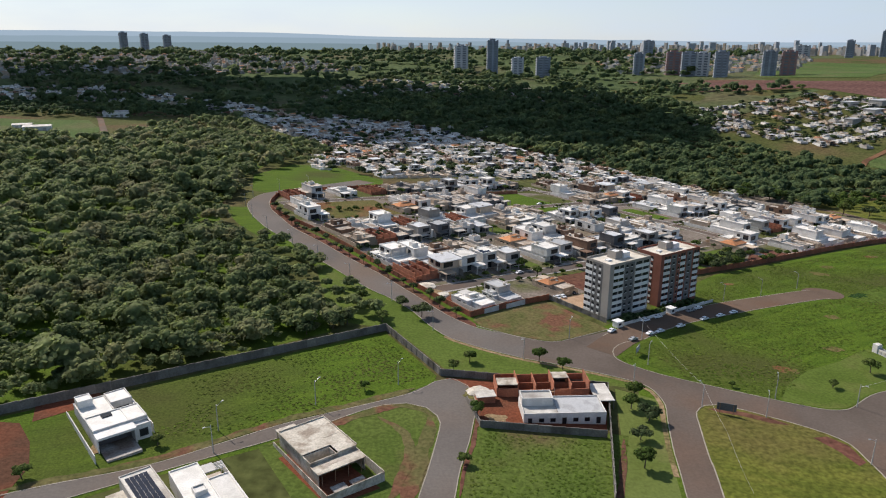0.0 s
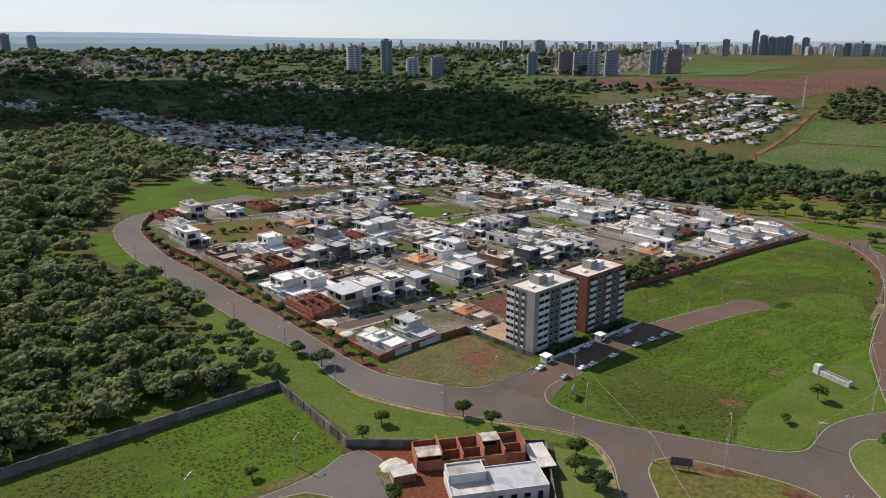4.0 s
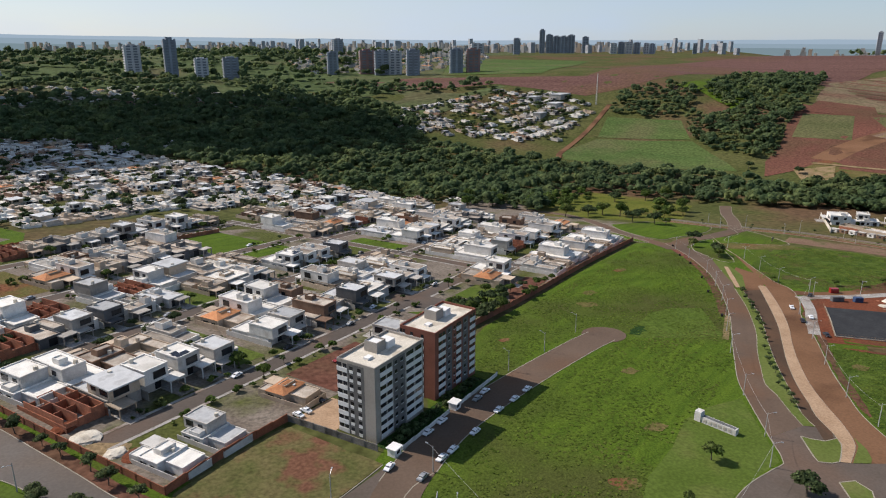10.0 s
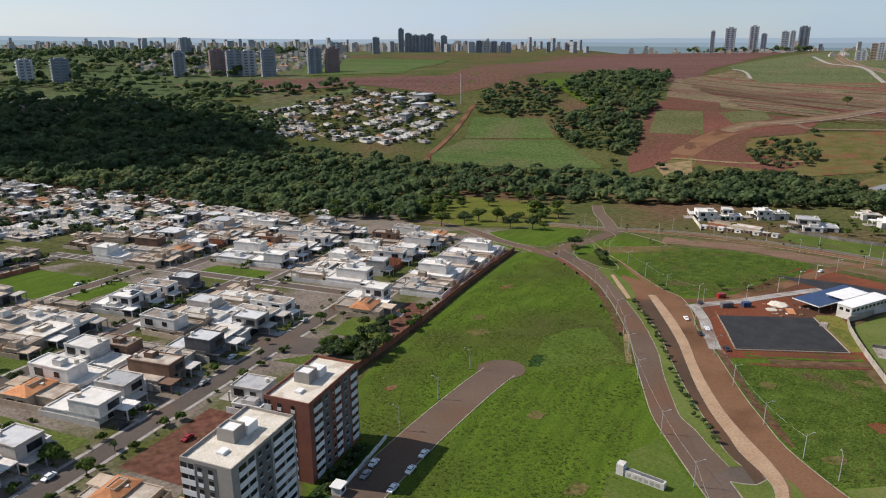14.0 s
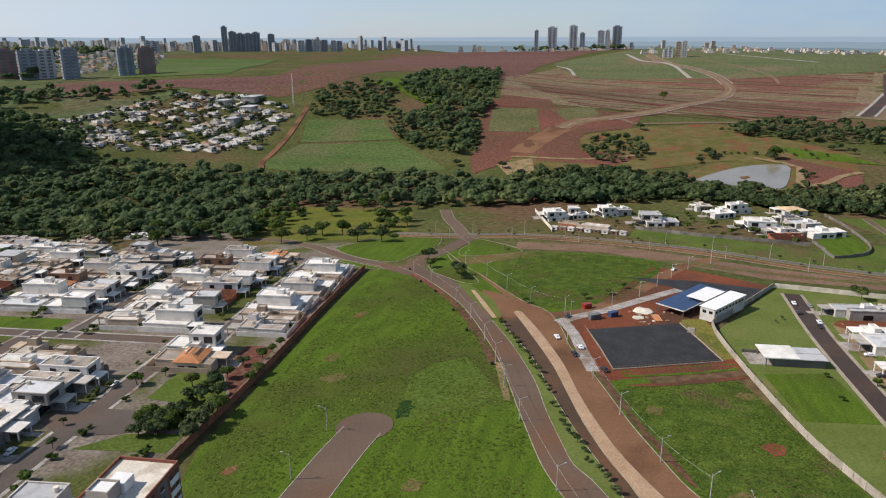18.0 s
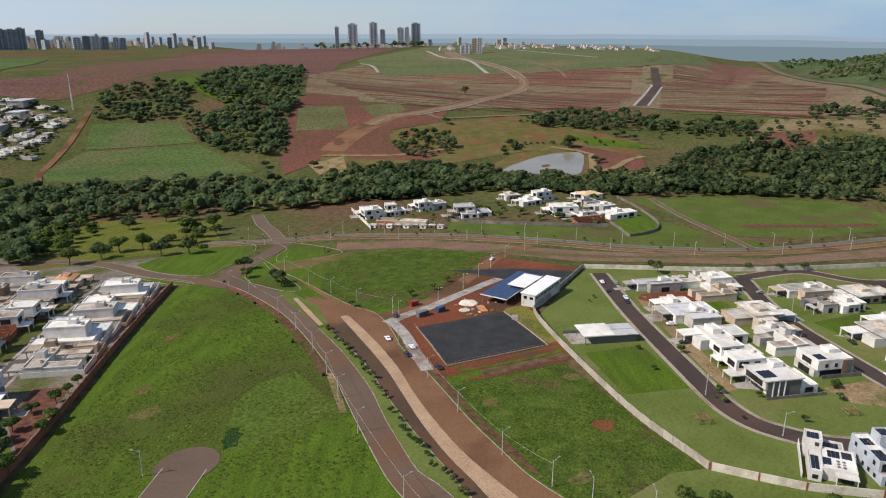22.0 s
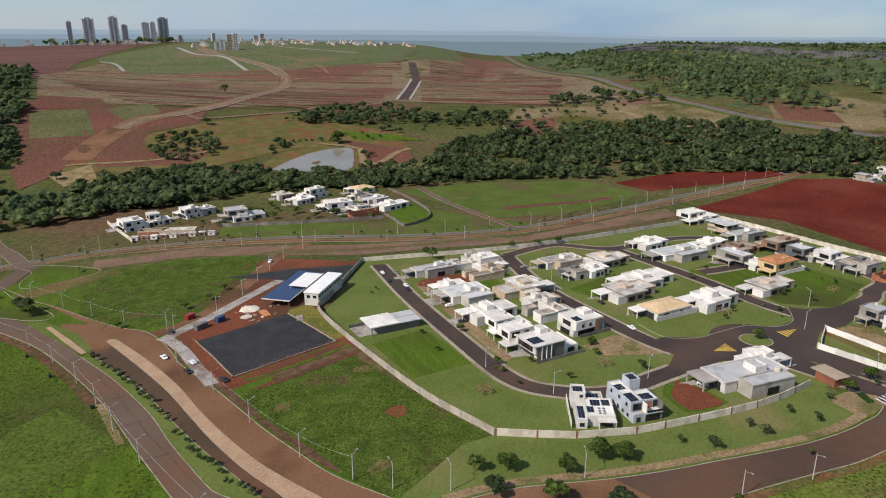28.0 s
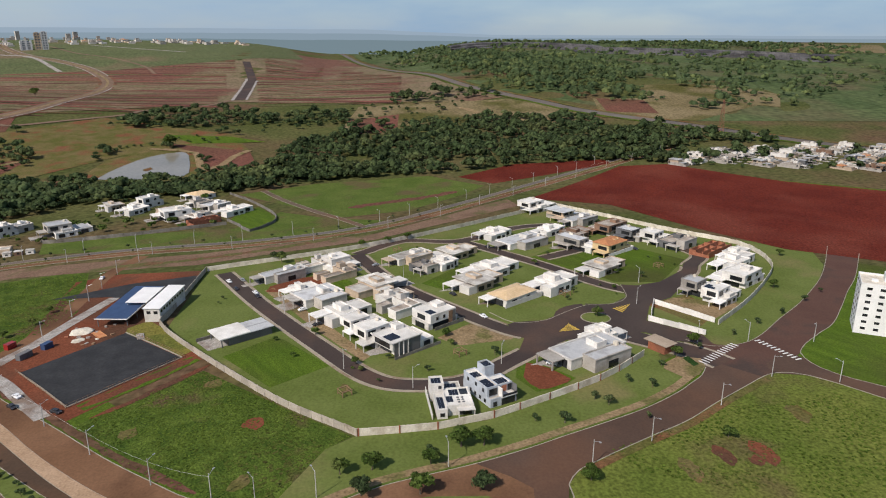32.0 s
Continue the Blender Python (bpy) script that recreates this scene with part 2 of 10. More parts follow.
M_POLE = surface("grey_concrete_pole", (0.36, 0.35, 0.33), (0.44, 0.43, 0.41), 0.5, 3.0, 0.9, 0.0, rand=0.1, grain=0.15)
M_METAL = surface("galvanised_steel", (0.45, 0.46, 0.47), (0.55, 0.56, 0.57), 0.5, 3.0, 0.4, 0.0, metal=0.6, grain=0.1)
M_RUBBER = surface("black_rubber", (0.015, 0.015, 0.015), (0.025, 0.025, 0.025), 1.0, 4.0, 0.9, grain=0.1)
M_YELLOW = surface("yellow_road_paint", (0.55, 0.36, 0.05), (0.62, 0.42, 0.08), 0.6, 4.0, 0.8, grain=0.2)
M_PAINT = surface("white_road_paint", (0.6, 0.59, 0.56), (0.7, 0.69, 0.66), 0.6, 4.0, 0.8, grain=0.25)
M_WATER = surface("muddy_pond_water", (0.2, 0.185, 0.15), (0.24, 0.22, 0.18), 0.02, 0.3, 0.12, 0.02, spec=0.22, grain=0.08, depth=0.02)
M_WOOD = surface("weathered_timber", (0.2, 0.12, 0.07), (0.28, 0.17, 0.1), 0.8, 4.0, 0.9, grain=0.2)
M_BLUE = surface("blue_painted_steel", (0.03, 0.055, 0.12), (0.04, 0.07, 0.15), 0.5, 3.0, 0.5, grain=0.12)
# haze over the far towers is mixed into these two colours
M_CITY = surface("hazy_tower_concrete", (0.3, 0.31, 0.33), (0.38, 0.39, 0.41), 0.05, 0.3, 0.9, rand=0.3, grain=0.1)
M_TOWERG = surface("hazy_tower_glazing", (0.13, 0.145, 0.165), (0.17, 0.185, 0.205), 0.05, 0.3, 0.4, rand=0.2, grain=0.1)
M_LANE = surface("dusty_brown_asphalt", (0.070, 0.045, 0.030), (0.093, 0.058, 0.037), 0.03, 1.2, 0.9, 0.0, (0.117, 0.060, 0.034), 0.025, 0.5, 0.66, grain=0.1, spec=0.1)
M_SLABD = surface("stained_roof_slab", (0.29, 0.245, 0.2), (0.43, 0.375, 0.315), 0.25, 2.5, 0.9, 0.1, (0.19, 0.145, 0.11), 0.15, 0.46, 0.66, rand=0.35, depth=0.03, grain=0.2)
M_BROWN = surface("brown_render", (0.17, 0.1, 0.065), (0.22, 0.135, 0.09), 0.3, 2.0, 0.85, 0.05, (0.13, 0.08, 0.055), 0.2, 0.55, 0.75, rand=0.3, depth=0.02, grain=0.1)
M_CREAM = surface("yellow_cream_render", (0.52, 0.38, 0.2), (0.58, 0.44, 0.25), 0.3, 2.0, 0.85, 0.05, rand=0.1, depth=0.02, grain=0.08)
M_TANTILE = surface("tan_clay_tile", (0.48, 0.34, 0.19), (0.56, 0.41, 0.25), 0.5, 4.0, 0.9, 0.3, rand=0.1, depth=0.05, grain=0.2)
M_TANSOIL = surface("dry_tan_soil", (0.2, 0.14, 0.075), (0.26, 0.185, 0.105), 0.1, 1.0, 0.95, 0.3, (0.12, 0.11, 0.04), 0.08, 0.52, 0.66, depth=0.2, spec=0.05)
M_ROADF = surface("reddish_worn_asphalt", (0.074, 0.046, 0.034), (0.095, 0.060, 0.044), 0.03, 1.2, 0.9, 0.0, (0.117, 0.062, 0.039), 0.02, 0.5, 0.68, grain=0.09, spec=0.1)
M_SOILF = surface("weathered_red_slope", (0.125, 0.056, 0.04), (0.1, 0.06, 0.036), 0.02, 0.4, 0.95, 0.4, (0.145, 0.062, 0.045), 0.01, 0.48, 0.62, depth=0.5, spec=0.03)
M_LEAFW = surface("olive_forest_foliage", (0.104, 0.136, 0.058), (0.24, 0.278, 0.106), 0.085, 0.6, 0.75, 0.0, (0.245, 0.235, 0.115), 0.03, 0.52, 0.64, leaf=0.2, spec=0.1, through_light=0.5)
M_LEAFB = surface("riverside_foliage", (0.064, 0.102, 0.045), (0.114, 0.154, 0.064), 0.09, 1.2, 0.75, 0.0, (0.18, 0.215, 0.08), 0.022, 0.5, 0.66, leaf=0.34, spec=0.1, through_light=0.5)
M_YARD = surface("dusty_yard_ground", (0.15, 0.122, 0.098), (0.2, 0.168, 0.138), 0.08, 0.8, 0.95, 0.2, (0.075, 0.083, 0.024), 0.025, 0.46, 0.58, depth=0.1, spec=0.05)
M_WROOF = surface("white_painted_roof", (0.58, 0.55, 0.5), (0.7, 0.67, 0.62), 0.25, 2.5, 0.7, 0.05, (0.5, 0.47, 0.42), 0.12, 0.5, 0.72, rand=0.12, depth=0.02, grain=0.1)
M_CONC = surface("raw_beige_concrete", (0.42, 0.375, 0.305), (0.54, 0.49, 0.41), 0.3, 1.5, 0.95, 0.1, (0.27, 0.22, 0.17), 0.25, 0.48, 0.64, depth=0.05, grain=0.2)
M_R2 = surface("brown_grey_asphalt", (0.106, 0.074, 0.054), (0.135, 0.094, 0.069), 0.03, 1.2, 0.9, 0.0, (0.138, 0.077, 0.047), 0.02, 0.5, 0.68, grain=0.09, spec=0.1)

# ---- the lie of the land ----
HILLS = [5.6, 9.4, 17.4, 12.0, -0.3, -2.2, 7.8, -0.9, -0.4, -5.2, -14.8, -5.4, -0.3, -6.0, -2.8, 8.1, 5.3, 8.3, -6.6, 10.6, 13.1, -26.1, -36.0, 6.8, -3.8, -20.8, -15.7, -6.2, -6.7, 27.5, 16.6, 3.3, 3.9, 30.5, 19.0, 19.5, 12.1, 9.0, -9.4, -19.9, -21.6, -6.7]
EX, EY = 65.0, 189.0


def smooth(a, b, x):
    t = np.clip((x - a) / (b - a), 0, 1)
    return t * t * (3 - 2 * t)


def land(x, y):
    """Height of the ground: a broad valley with its stream, and the rise to the distant plateau."""
    x, y = np.asarray(x, float), np.asarray(y, float)
    r, az = np.hypot(x - EX, y - EY), np.degrees(np.arctan2(x - EX, y - EY))
    az = np.where(az < -110, 180, az)
    z = (78 + 16 * np.exp(-(((az - 68) / 12.0) ** 2))) * smooth(850, 2550, r) - 18 * smooth(80, 110, az) * smooth(2000, 4800, r)
    z = z - 58 * smooth(2420, 3500, r) * smooth(44, 54, az) * (1 - smooth(93, 101, az)) - 34 * smooth(80, 88, az) * (1 - smooth(92, 100, az)) * smooth(1250, 2150, r)
    k = 0
    for gx in range(-400, 1401, 300):
        for gy in range(-200, 1301, 300):
            z = z + HILLS[k] * np.exp(-((x - gx) ** 2 + (y - gy) ** 2) / (2 * 290.0**2))
            k += 1
    return z


def zat(x, y):
    return float(land(x, y))


# ---- helpers for building ----
def mesh_of(name, verts, faces, mats):
    me = bpy.data.meshes.new(name)
    me.from_pydata([tuple(v) for v in verts], [], faces)
    for m in mats if isinstance(mats, (list, tuple)) else [mats]:
        me.materials.append(m)
    return me


def part(name, bm, material, parent, label=""):
    """Links a bmesh as one mesh object under a thing or a part."""
    me = bpy.data.meshes.new(name)
    bm.to_mesh(me)
    bm.free()
    me.materials.append(material)
    ob = new(name, me)
    ob.parent = parent
    return tagged(ob, label)


def empty(name, x, y, turn=0.0, z=None):
    ob = new(name)
    ob.empty_display_size = 0.5
    ob.matrix_basis = pose(x, y, zat(x, y) if z is None else z, 0, 0, turn)
    return ob


def box(bm, x0, y0, z0, x1, y1, z1):
    v = [bm.verts.new(p) for p in ((x0, y0, z0), (x1, y0, z0), (x1, y1, z0), (x0, y1, z0), (x0, y0, z1), (x1, y0, z1), (x1, y1, z1), (x0, y1, z1))]
    for f in ((3, 2, 1, 0), (4, 5, 6, 7), (0, 1, 5, 4), (1, 2, 6, 5), (2, 3, 7, 6), (3, 0, 4, 7)):
        bm.faces.new([v[i] for i in f])
    return bm


def boxes(*bs):
    bm = bmesh.new()
    for b in bs:
        box(bm, *b)
    return bm


def rod(bm, p, q, r0, r1, n=6):
    p, q = Vector(p), Vector(q)
    d = (q - p).normalized()
    a = d.orthogonal().normalized()
    b = d.cross(a)
    rings = []
    for c, r in ((p, r0), (q, r1)):
        rings.append([bm.verts.new(c + r * (a * math.cos(2 * math.pi * i / n) + b * math.sin(2 * math.pi * i / n))) for i in range(n)])
    for i in range(n):
        bm.faces.new((rings[0][i], rings[0][(i + 1) % n], rings[1][(i + 1) % n], rings[1][i]))
    bm.faces.new(rings[0][::-1])
    bm.faces.new(rings[1])
    return bm


def curve(pts, step=5.0):
    """A smooth line through the points, at even steps."""
    p = np.array(pts, float)
    p = np.vstack([2 * p[0] - p[1], p, 2 * p[-1] - p[-2]])
    out = []
    for a, b, c, d in zip(p[:-3], p[1:-2], p[2:-1], p[3:]):
        n = max(1, int(np.hypot(*(c - b)) / step))
        for k in range(n):
            u = k / n
            out.append((a * (-u + 2 * u * u - u**3) + b * (2 - 5 * u * u + 3 * u**3) + c * (u + 4 * u * u - 3 * u**3) + d * (u**3 - u * u)) / 2)
    out.append(p[-2])
    return np.array(out)


def normals(line):
    t = np.gradient(line, axis=0)
    t /= np.hypot(t[:, 0], t[:, 1])[:, None] + 1e-9
    return np.stack([t[:, 1], -t[:, 0]], 1)


def ribbon(name, line, left, right, mat, lift=0.06, label="", category="road", across=2):
    """A strip of ground between two offsets from a line (negative: to its left), laid on the land."""
    n = normals(line)
    verts, faces = [], []
    for k in range(across + 1):
        o = line + n * (left + (right - left) * k / across)
        z = land(o[:, 0], o[:, 1]) + lift
        verts += [(x, y, h) for (x, y), h in zip(o, z)]
    m = len(line)
    for k in range(across):
        for i in range(m - 1):
            faces.append((k * m + i, (k + 1) * m + i, (k + 1) * m + i + 1, k * m + i + 1))
    return tagged(new(name, mesh_of(name, verts, faces, mat)), label, category, kind="structure")


def strip(name, a, b, mat, lift=0.1, label="", category="road", across=4):
    """A surface between two edge lines that run the same way, laid on the land."""
    a, b = curve(a, 4), curve(b, 4)
    n = max(len(a), len(b))
    rows = []
    for line in (a, b):
        run = np.concatenate([[0], np.cumsum(np.hypot(*np.diff(line, axis=0).T))])
        s = np.linspace(0, run[-1], n)
        rows.append(np.stack([np.interp(s, run, line[:, 0]), np.interp(s, run, line[:, 1])], 1))
    verts, faces = [], []
    for k in range(across + 1):
        o = rows[0] + (rows[1] - rows[0]) * k / across
        verts += [(x, y, h) for (x, y), h in zip(o, land(o[:, 0], o[:, 1]) + lift)]
    for k in range(across):
        faces += [(k * n + i, (k + 1) * n + i, (k + 1) * n + i + 1, k * n + i + 1) for i in range(n - 1)]
    return tagged(new(name, mesh_of(name, verts, faces, mat)), label, category, kind="structure")


def kerb_line(line, offset, wide=0.3, high=0.17):
    """A kerb: a low box section that follows a line."""
    n = normals(line)
    verts, faces = [], []
    prof = ((-wide / 2, -0.1), (-wide / 2, high), (wide / 2, high), (wide / 2, -0.1))
    for (x, y), (nx, ny) in zip(line, n):
        for o, h in prof:
            px, py = x + nx * (offset + o), y + ny * (offset + o)
            verts.append((px, py, h))
    v = np.array(verts)
    v[:, 2] += land(v[:, 0], v[:, 1])
    for i in range(len(line) - 1):
        for k in range(3):
            faces.append((4 * i + k, 4 * i + k + 1, 4 * i + k + 5, 4 * i + k + 4))
    return tagged(new("kerb", mesh_of("kerb", v, faces, M_KERB)), "pale concrete kerb along the road edge", "kerb", kind="structure")


def patch(name, pts, mat, lift=0.04, label="", category="ground", step=12.0):
    """A piece of ground with the given outline, laid on the land."""
    bm = bmesh.new()
    bm.faces.new([bm.verts.new((x, y, 0)) for x, y in pts])
    xs, ys = [p[0] for p in pts], [p[1] for p in pts]
    for lo, hi, no in ((min(xs), max(xs), (1, 0, 0)), (min(ys), max(ys), (0, 1, 0))):
        c = (math.floor(lo / step) + 1) * step
        while c < hi:
            bmesh.ops.bisect_plane(bm, geom=bm.verts[:] + bm.edges[:] + bm.faces[:], plane_co=(c * no[0], c * no[1], 0), plane_no=no, dist=0.001)
            c += step
    bmesh.ops.recalc_face_normals(bm, faces=bm.faces[:])
    for f in bm.faces:
        if f.normal.z < 0:
            f.normal_flip()
    co = np.array([v.co[:2] for v in bm.verts])
    for v, z in zip(bm.verts, land(co[:, 0], co[:, 1])):
        v.co.z = z + lift
    me = bpy.data.meshes.new(name)
    bm.to_mesh(me)
    bm.free()
    me.materials.append(mat)
    return tagged(new(name, me), label, category, kind="structure")


def inside(x, y, poly):
    c = False
    for (x0, y0), (x1, y1) in zip(poly, poly[1:] + poly[:1]):
        if (y0 > y) != (y1 > y) and x < (x1 - x0) * (y - y0) / (y1 - y0) + x0:
            c = not c
    return c

# ---- ground, fields and roads ----
# edge lines of the roads, in the order of travel
R1_OUT = [(-75, 611), (-110, 555), (-131, 521), (-136, 505), (-137, 484), (-134, 466), (-124, 440), (-111, 415), (-99, 397), (-81, 373), (-69, 355), (-57, 339), (-44, 321), (-33, 307), (-24.5, 298.5), (-14, 284.5), (-6, 269), (0, 259.5), (6, 254), (18, 246.5), (30, 240.7)]
R1_IN = [(-60, 601), (-95, 545), (-117.5, 518), (-123.5, 506), (-124, 488), (-117, 462), (-105, 438), (-91, 412), (-71.5, 386.5), (-51, 357.5), (-33, 334), (-19, 313), (-8.5, 297), (-1, 285), (6.5, 275.3), (14, 268.3), (24, 264), (33, 259.7)]
FIELD_S = [(82, 264.5), (74, 260.5), (68, 254), (66.3, 246.5), (69, 240.5), (80, 232), (95, 224.5), (110, 217.5), (122, 212.2), (130.5, 209.5), (137, 210.5), (142, 214), (148, 219), (154.5, 223.2), (164, 226.8), (175, 229.2), (181, 230.3), (184, 234)]
R2_W = [(184, 234), (189.5, 243), (203.5, 264.5), (213, 278), (227, 293), (240, 306.5), (257, 323.5), (266.5, 333.5), (281, 350.5), (299, 373), (316, 397), (334, 430), (345, 455), (352, 476)]
R2_E = [(206, 244), (211, 254), (216.6, 263.5), (219.8, 271.3), (229.5, 282), (243, 296), (258, 310), (270, 323), (286, 342), (304, 366), (313, 376), (332, 401), (345, 424), (353, 447), (361, 472)]
MEDIAN_E = [(209.3, 242), (212.7, 249.8), (224.4, 264.5), (238.3, 282), (256, 302.1), (279, 326.4), (293.5, 346), (305, 361)]
TAN_W = [(197.4, 224.3), (207.2, 231), (210.6, 236), (216, 247), (221.5, 254), (231, 267), (245, 283), (260, 298), (278, 316), (300, 341), (320.5, 365)]
TAN_E = [(199.8, 222.6), (210.8, 229), (218.5, 238.5), (225.5, 250), (235.5, 265), (250, 282), (264, 296.5), (281, 312.7), (302, 336), (322.7, 361.6)]
R3_E = [(219.3, 214), (222, 222), (230.5, 240), (241, 254), (254, 270), (272, 289.5), (281, 299.5), (298, 319.5), (309, 329), (323, 342), (333, 355), (337, 369), (349, 392), (357, 405.5), (369, 426), (378, 443), (395, 468), (408, 488)]
RF_N = [(222, 222), (219.3, 214), (220.5, 206), (225.3, 198), (230, 188), (233, 178), (237.6, 161), (244.2, 143), (249.5, 131), (256.5, 114.5), (264, 98.5), (273, 84), (279, 76.5), (285, 69.3), (291.7, 64.5)]
RF_S = [(214, 140), (219, 137), (224.6, 136.8), (231, 132), (235.3, 124.8), (240, 116.3), (247, 103), (254.3, 88.8), (265, 73.3), (275, 57.8), (281.5, 47.6), (284, 41.7), (283.7, 35.1), (281, 30.3), (274, 23.7), (261, 14.4), (240, -2)]
RG_N = [(318, 60.5), (312.5, 57), (309.8, 51), (310, 45), (313, 35.5), (321, 24.5), (336, 8.2), (352, -10.3), (367, -25.6), (388, -45.4), (412, -64.6), (450, -92)]
RG_S = [(246, -12), (269, 8), (278, 16.6), (287, 21.6), (295, 22.3), (300.3, 20.9), (308, 14), (318.5, 0.8), (329, -12.8), (350, -31.7), (369, -48), (391, -68), (432, -100)]
CORNER = [(58, 118), (66.3, 167), (68.5, 181), (72, 198), (74.5, 209), (73.5, 219), (70, 224), (62, 228.5), (47, 234.8), (30, 240.7)]
ISLAND_A = [(67, 118), (76.4, 167), (78, 178), (81.5, 196), (83.5, 204.5), (88, 209.3), (92, 210), (100, 207.3), (106, 204), (114, 199), (121, 193.7), (125, 188), (125.3, 180), (125, 168), (120, 140), (112, 118)]
ISLAND_B = [(140, 178), (144.5, 199), (150, 208.7), (155, 212), (161, 213.9), (168, 212), (170, 205), (167, 192), (158, 176), (148, 172)]
ISLAND_C = [(199.3, 239.5), (191.4, 226.8), (194.5, 224.7), (197.4, 224.3), (207.2, 231), (209, 234), (204, 234.3), (201, 237)]
ISLAND_D = [(187.5, 217), (192.5, 215.8), (192.3, 210.5), (187, 205), (180, 190), (174, 192), (180, 205)]
RI_OUT = [(-150, 116), (-107.6, 144.8), (-79, 159.8), (-61.4, 173.5), (-47.8, 184.5), (-32, 194.5), (-15.3, 205), (-8, 210.5), (-2.5, 217.8), (3.5, 220.8), (8.5, 216), (11, 205), (11.2, 200), (10, 194.5), (8, 181), (5, 166.6), (3.3, 154), (0, 130)]
RI_IN = [(-145, 106), (-104, 136), (-82.8, 151.5), (-66, 163.7), (-50, 175), (-37.5, 184.5), (-25.5, 195), (-18.7, 199.5), (-11.6, 201.5), (-5.1, 199.3), (-1.6, 194.5), (-0.6, 190), (-2.1, 177.3), (-4.2, 163.2), (-6, 153), (-9, 130)]


def warped(n, near, far_reach, centre):
    u = np.linspace(-1, 1, n)
    return centre + near * u + far_reach * np.sign(u) * np.abs(u) ** 4


gx, gy = warped(300, 1350, 3550, 330), warped(300, 1350, 3550, 380)
GXX, GYY = np.meshgrid(gx, gy, indexing="ij")
gv = np.stack([GXX, GYY, land(GXX, GYY)], -1).reshape(-1, 3)
gi = np.arange(300 * 300).reshape(300, 300)
gf = np.stack([gi[:-1, :-1], gi[1:, :-1], gi[1:, 1:], gi[:-1, 1:]], -1).reshape(-1, 4)
M_GROUND = surface("rough_pasture_with_red_earth", (0.062, 0.072, 0.022), (0.092, 0.09, 0.034), 0.012, 0.25, 0.95, 0.4, (0.11, 0.068, 0.04), 0.006, 0.5, 0.66, depth=0.6, spec=0.03)
tagged(new("ground", mesh_of("ground", gv, gf.tolist(), M_GROUND)), "rolling green pasture with patches of red earth", "ground", kind="structure")

M_TERRACE = surface("terraced_brown_fallow", (0.18, 0.13, 0.085), (0.135, 0.115, 0.062), 0.03, 0.2, 0.95, 0.3, (0.14, 0.072, 0.052), 0.005, 0.5, 0.62, depth=0.6, spec=0.03)
M_CROP = surface("short_green_crop", (0.06, 0.095, 0.028), (0.082, 0.115, 0.036), 0.03, 0.3, 0.95, 0.3, (0.1, 0.105, 0.045), 0.01, 0.5, 0.66, stretch=(25, 30, 500), depth=0.4, spec=0.03)
M_REDFAR = surface("distant_ploughed_red_field", (0.105, 0.056, 0.047), (0.135, 0.074, 0.062), 0.01, 0.2, 0.95, 0.2, (0.12, 0.07, 0.045), 0.004, 0.5, 0.62, stretch=(40, 60, 1200), spec=0.03)
M_HILLG = surface("faded_hill_grass", (0.082, 0.1, 0.044), (0.108, 0.118, 0.056), 0.01, 0.2, 0.95, 0.2, (0.15, 0.115, 0.07), 0.005, 0.55, 0.66, stretch=(25, 60, 1200), spec=0.03)

M_MOWN = surface("mown_rough_grass", (0.062, 0.096, 0.015), (0.078, 0.112, 0.02), 0.06, 0.8, 0.95, 0.2, (0.075, 0.108, 0.018), 0.05, 0.5, 0.64, depth=0.3, spec=0.05)
M_MOWN2 = surface("smooth_mown_verge", (0.072, 0.105, 0.018), (0.088, 0.122, 0.024), 0.05, 1.0, 0.95, 0.1, (0.105, 0.12, 0.032), 0.06, 0.52, 0.7, depth=0.1, grain=0.22, spec=0.05)
M_ROADJ = surface("brown_junction_asphalt", (0.096, 0.076, 0.062), (0.12, 0.096, 0.08), 0.05, 1.2, 0.9, 0.0, (0.13, 0.088, 0.065), 0.03, 0.5, 0.68, grain=0.1, spec=0.1)
M_DUSTY = surface("red_dusted_asphalt", (0.088, 0.047, 0.036), (0.108, 0.058, 0.043), 0.05, 1.2, 0.9, 0.0, (0.062, 0.043, 0.036), 0.05, 0.5, 0.66, grain=0.1, spec=0.1)
M_LEAFY = surface("dark_weeds", (0.022, 0.05, 0.012), (0.03, 0.065, 0.016), 0.2, 1.5, 0.95, 0.8, depth=0.6, spec=0.05)
M_DRYGRASS = surface("yellowing_grass", (0.14, 0.13, 0.03), (0.18, 0.155, 0.04), 0.1, 1.2, 0.95, 0.4, (0.1, 0.11, 0.025), 0.1, depth=0.2, spec=0.05)
M_HILLROAD = surface("pale_dusty_road", (0.15, 0.1, 0.07), (0.19, 0.13, 0.09), 0.04, 0.5, 0.95, 0.1, spec=0.05, grain=0.2)
M_BANK = surface("red_bank_earth", (0.15, 0.062, 0.045), (0.175, 0.075, 0.055), 0.02, 0.3, 0.95, 0.2, spec=0.03)
M_LIME = surface("yellow_green_rough_grass", (0.086, 0.112, 0.02), (0.118, 0.134, 0.028), 0.04, 1.0, 0.95, 0.3, (0.105, 0.085, 0.034), 0.03, 0.54, 0.68, depth=0.3, spec=0.05, grain=0.4)
M_TERRACE2 = surface("olive_fallow", (0.085, 0.09, 0.038), (0.112, 0.108, 0.05), 0.02, 0.3, 0.95, 0.2, spec=0.03)
M_CONTOUR = surface("dark_furrow_earth", (0.085, 0.038, 0.03), (0.105, 0.048, 0.037), 0.02, 0.3, 0.95, 0.2, spec=0.03)
M_TANSOIL2 = surface("dry_tan_pasture", (0.15, 0.118, 0.06), (0.185, 0.145, 0.08), 0.02, 0.3, 0.95, 0.2, (0.08, 0.075, 0.024), 0.012, 0.5, 0.62, spec=0.03)
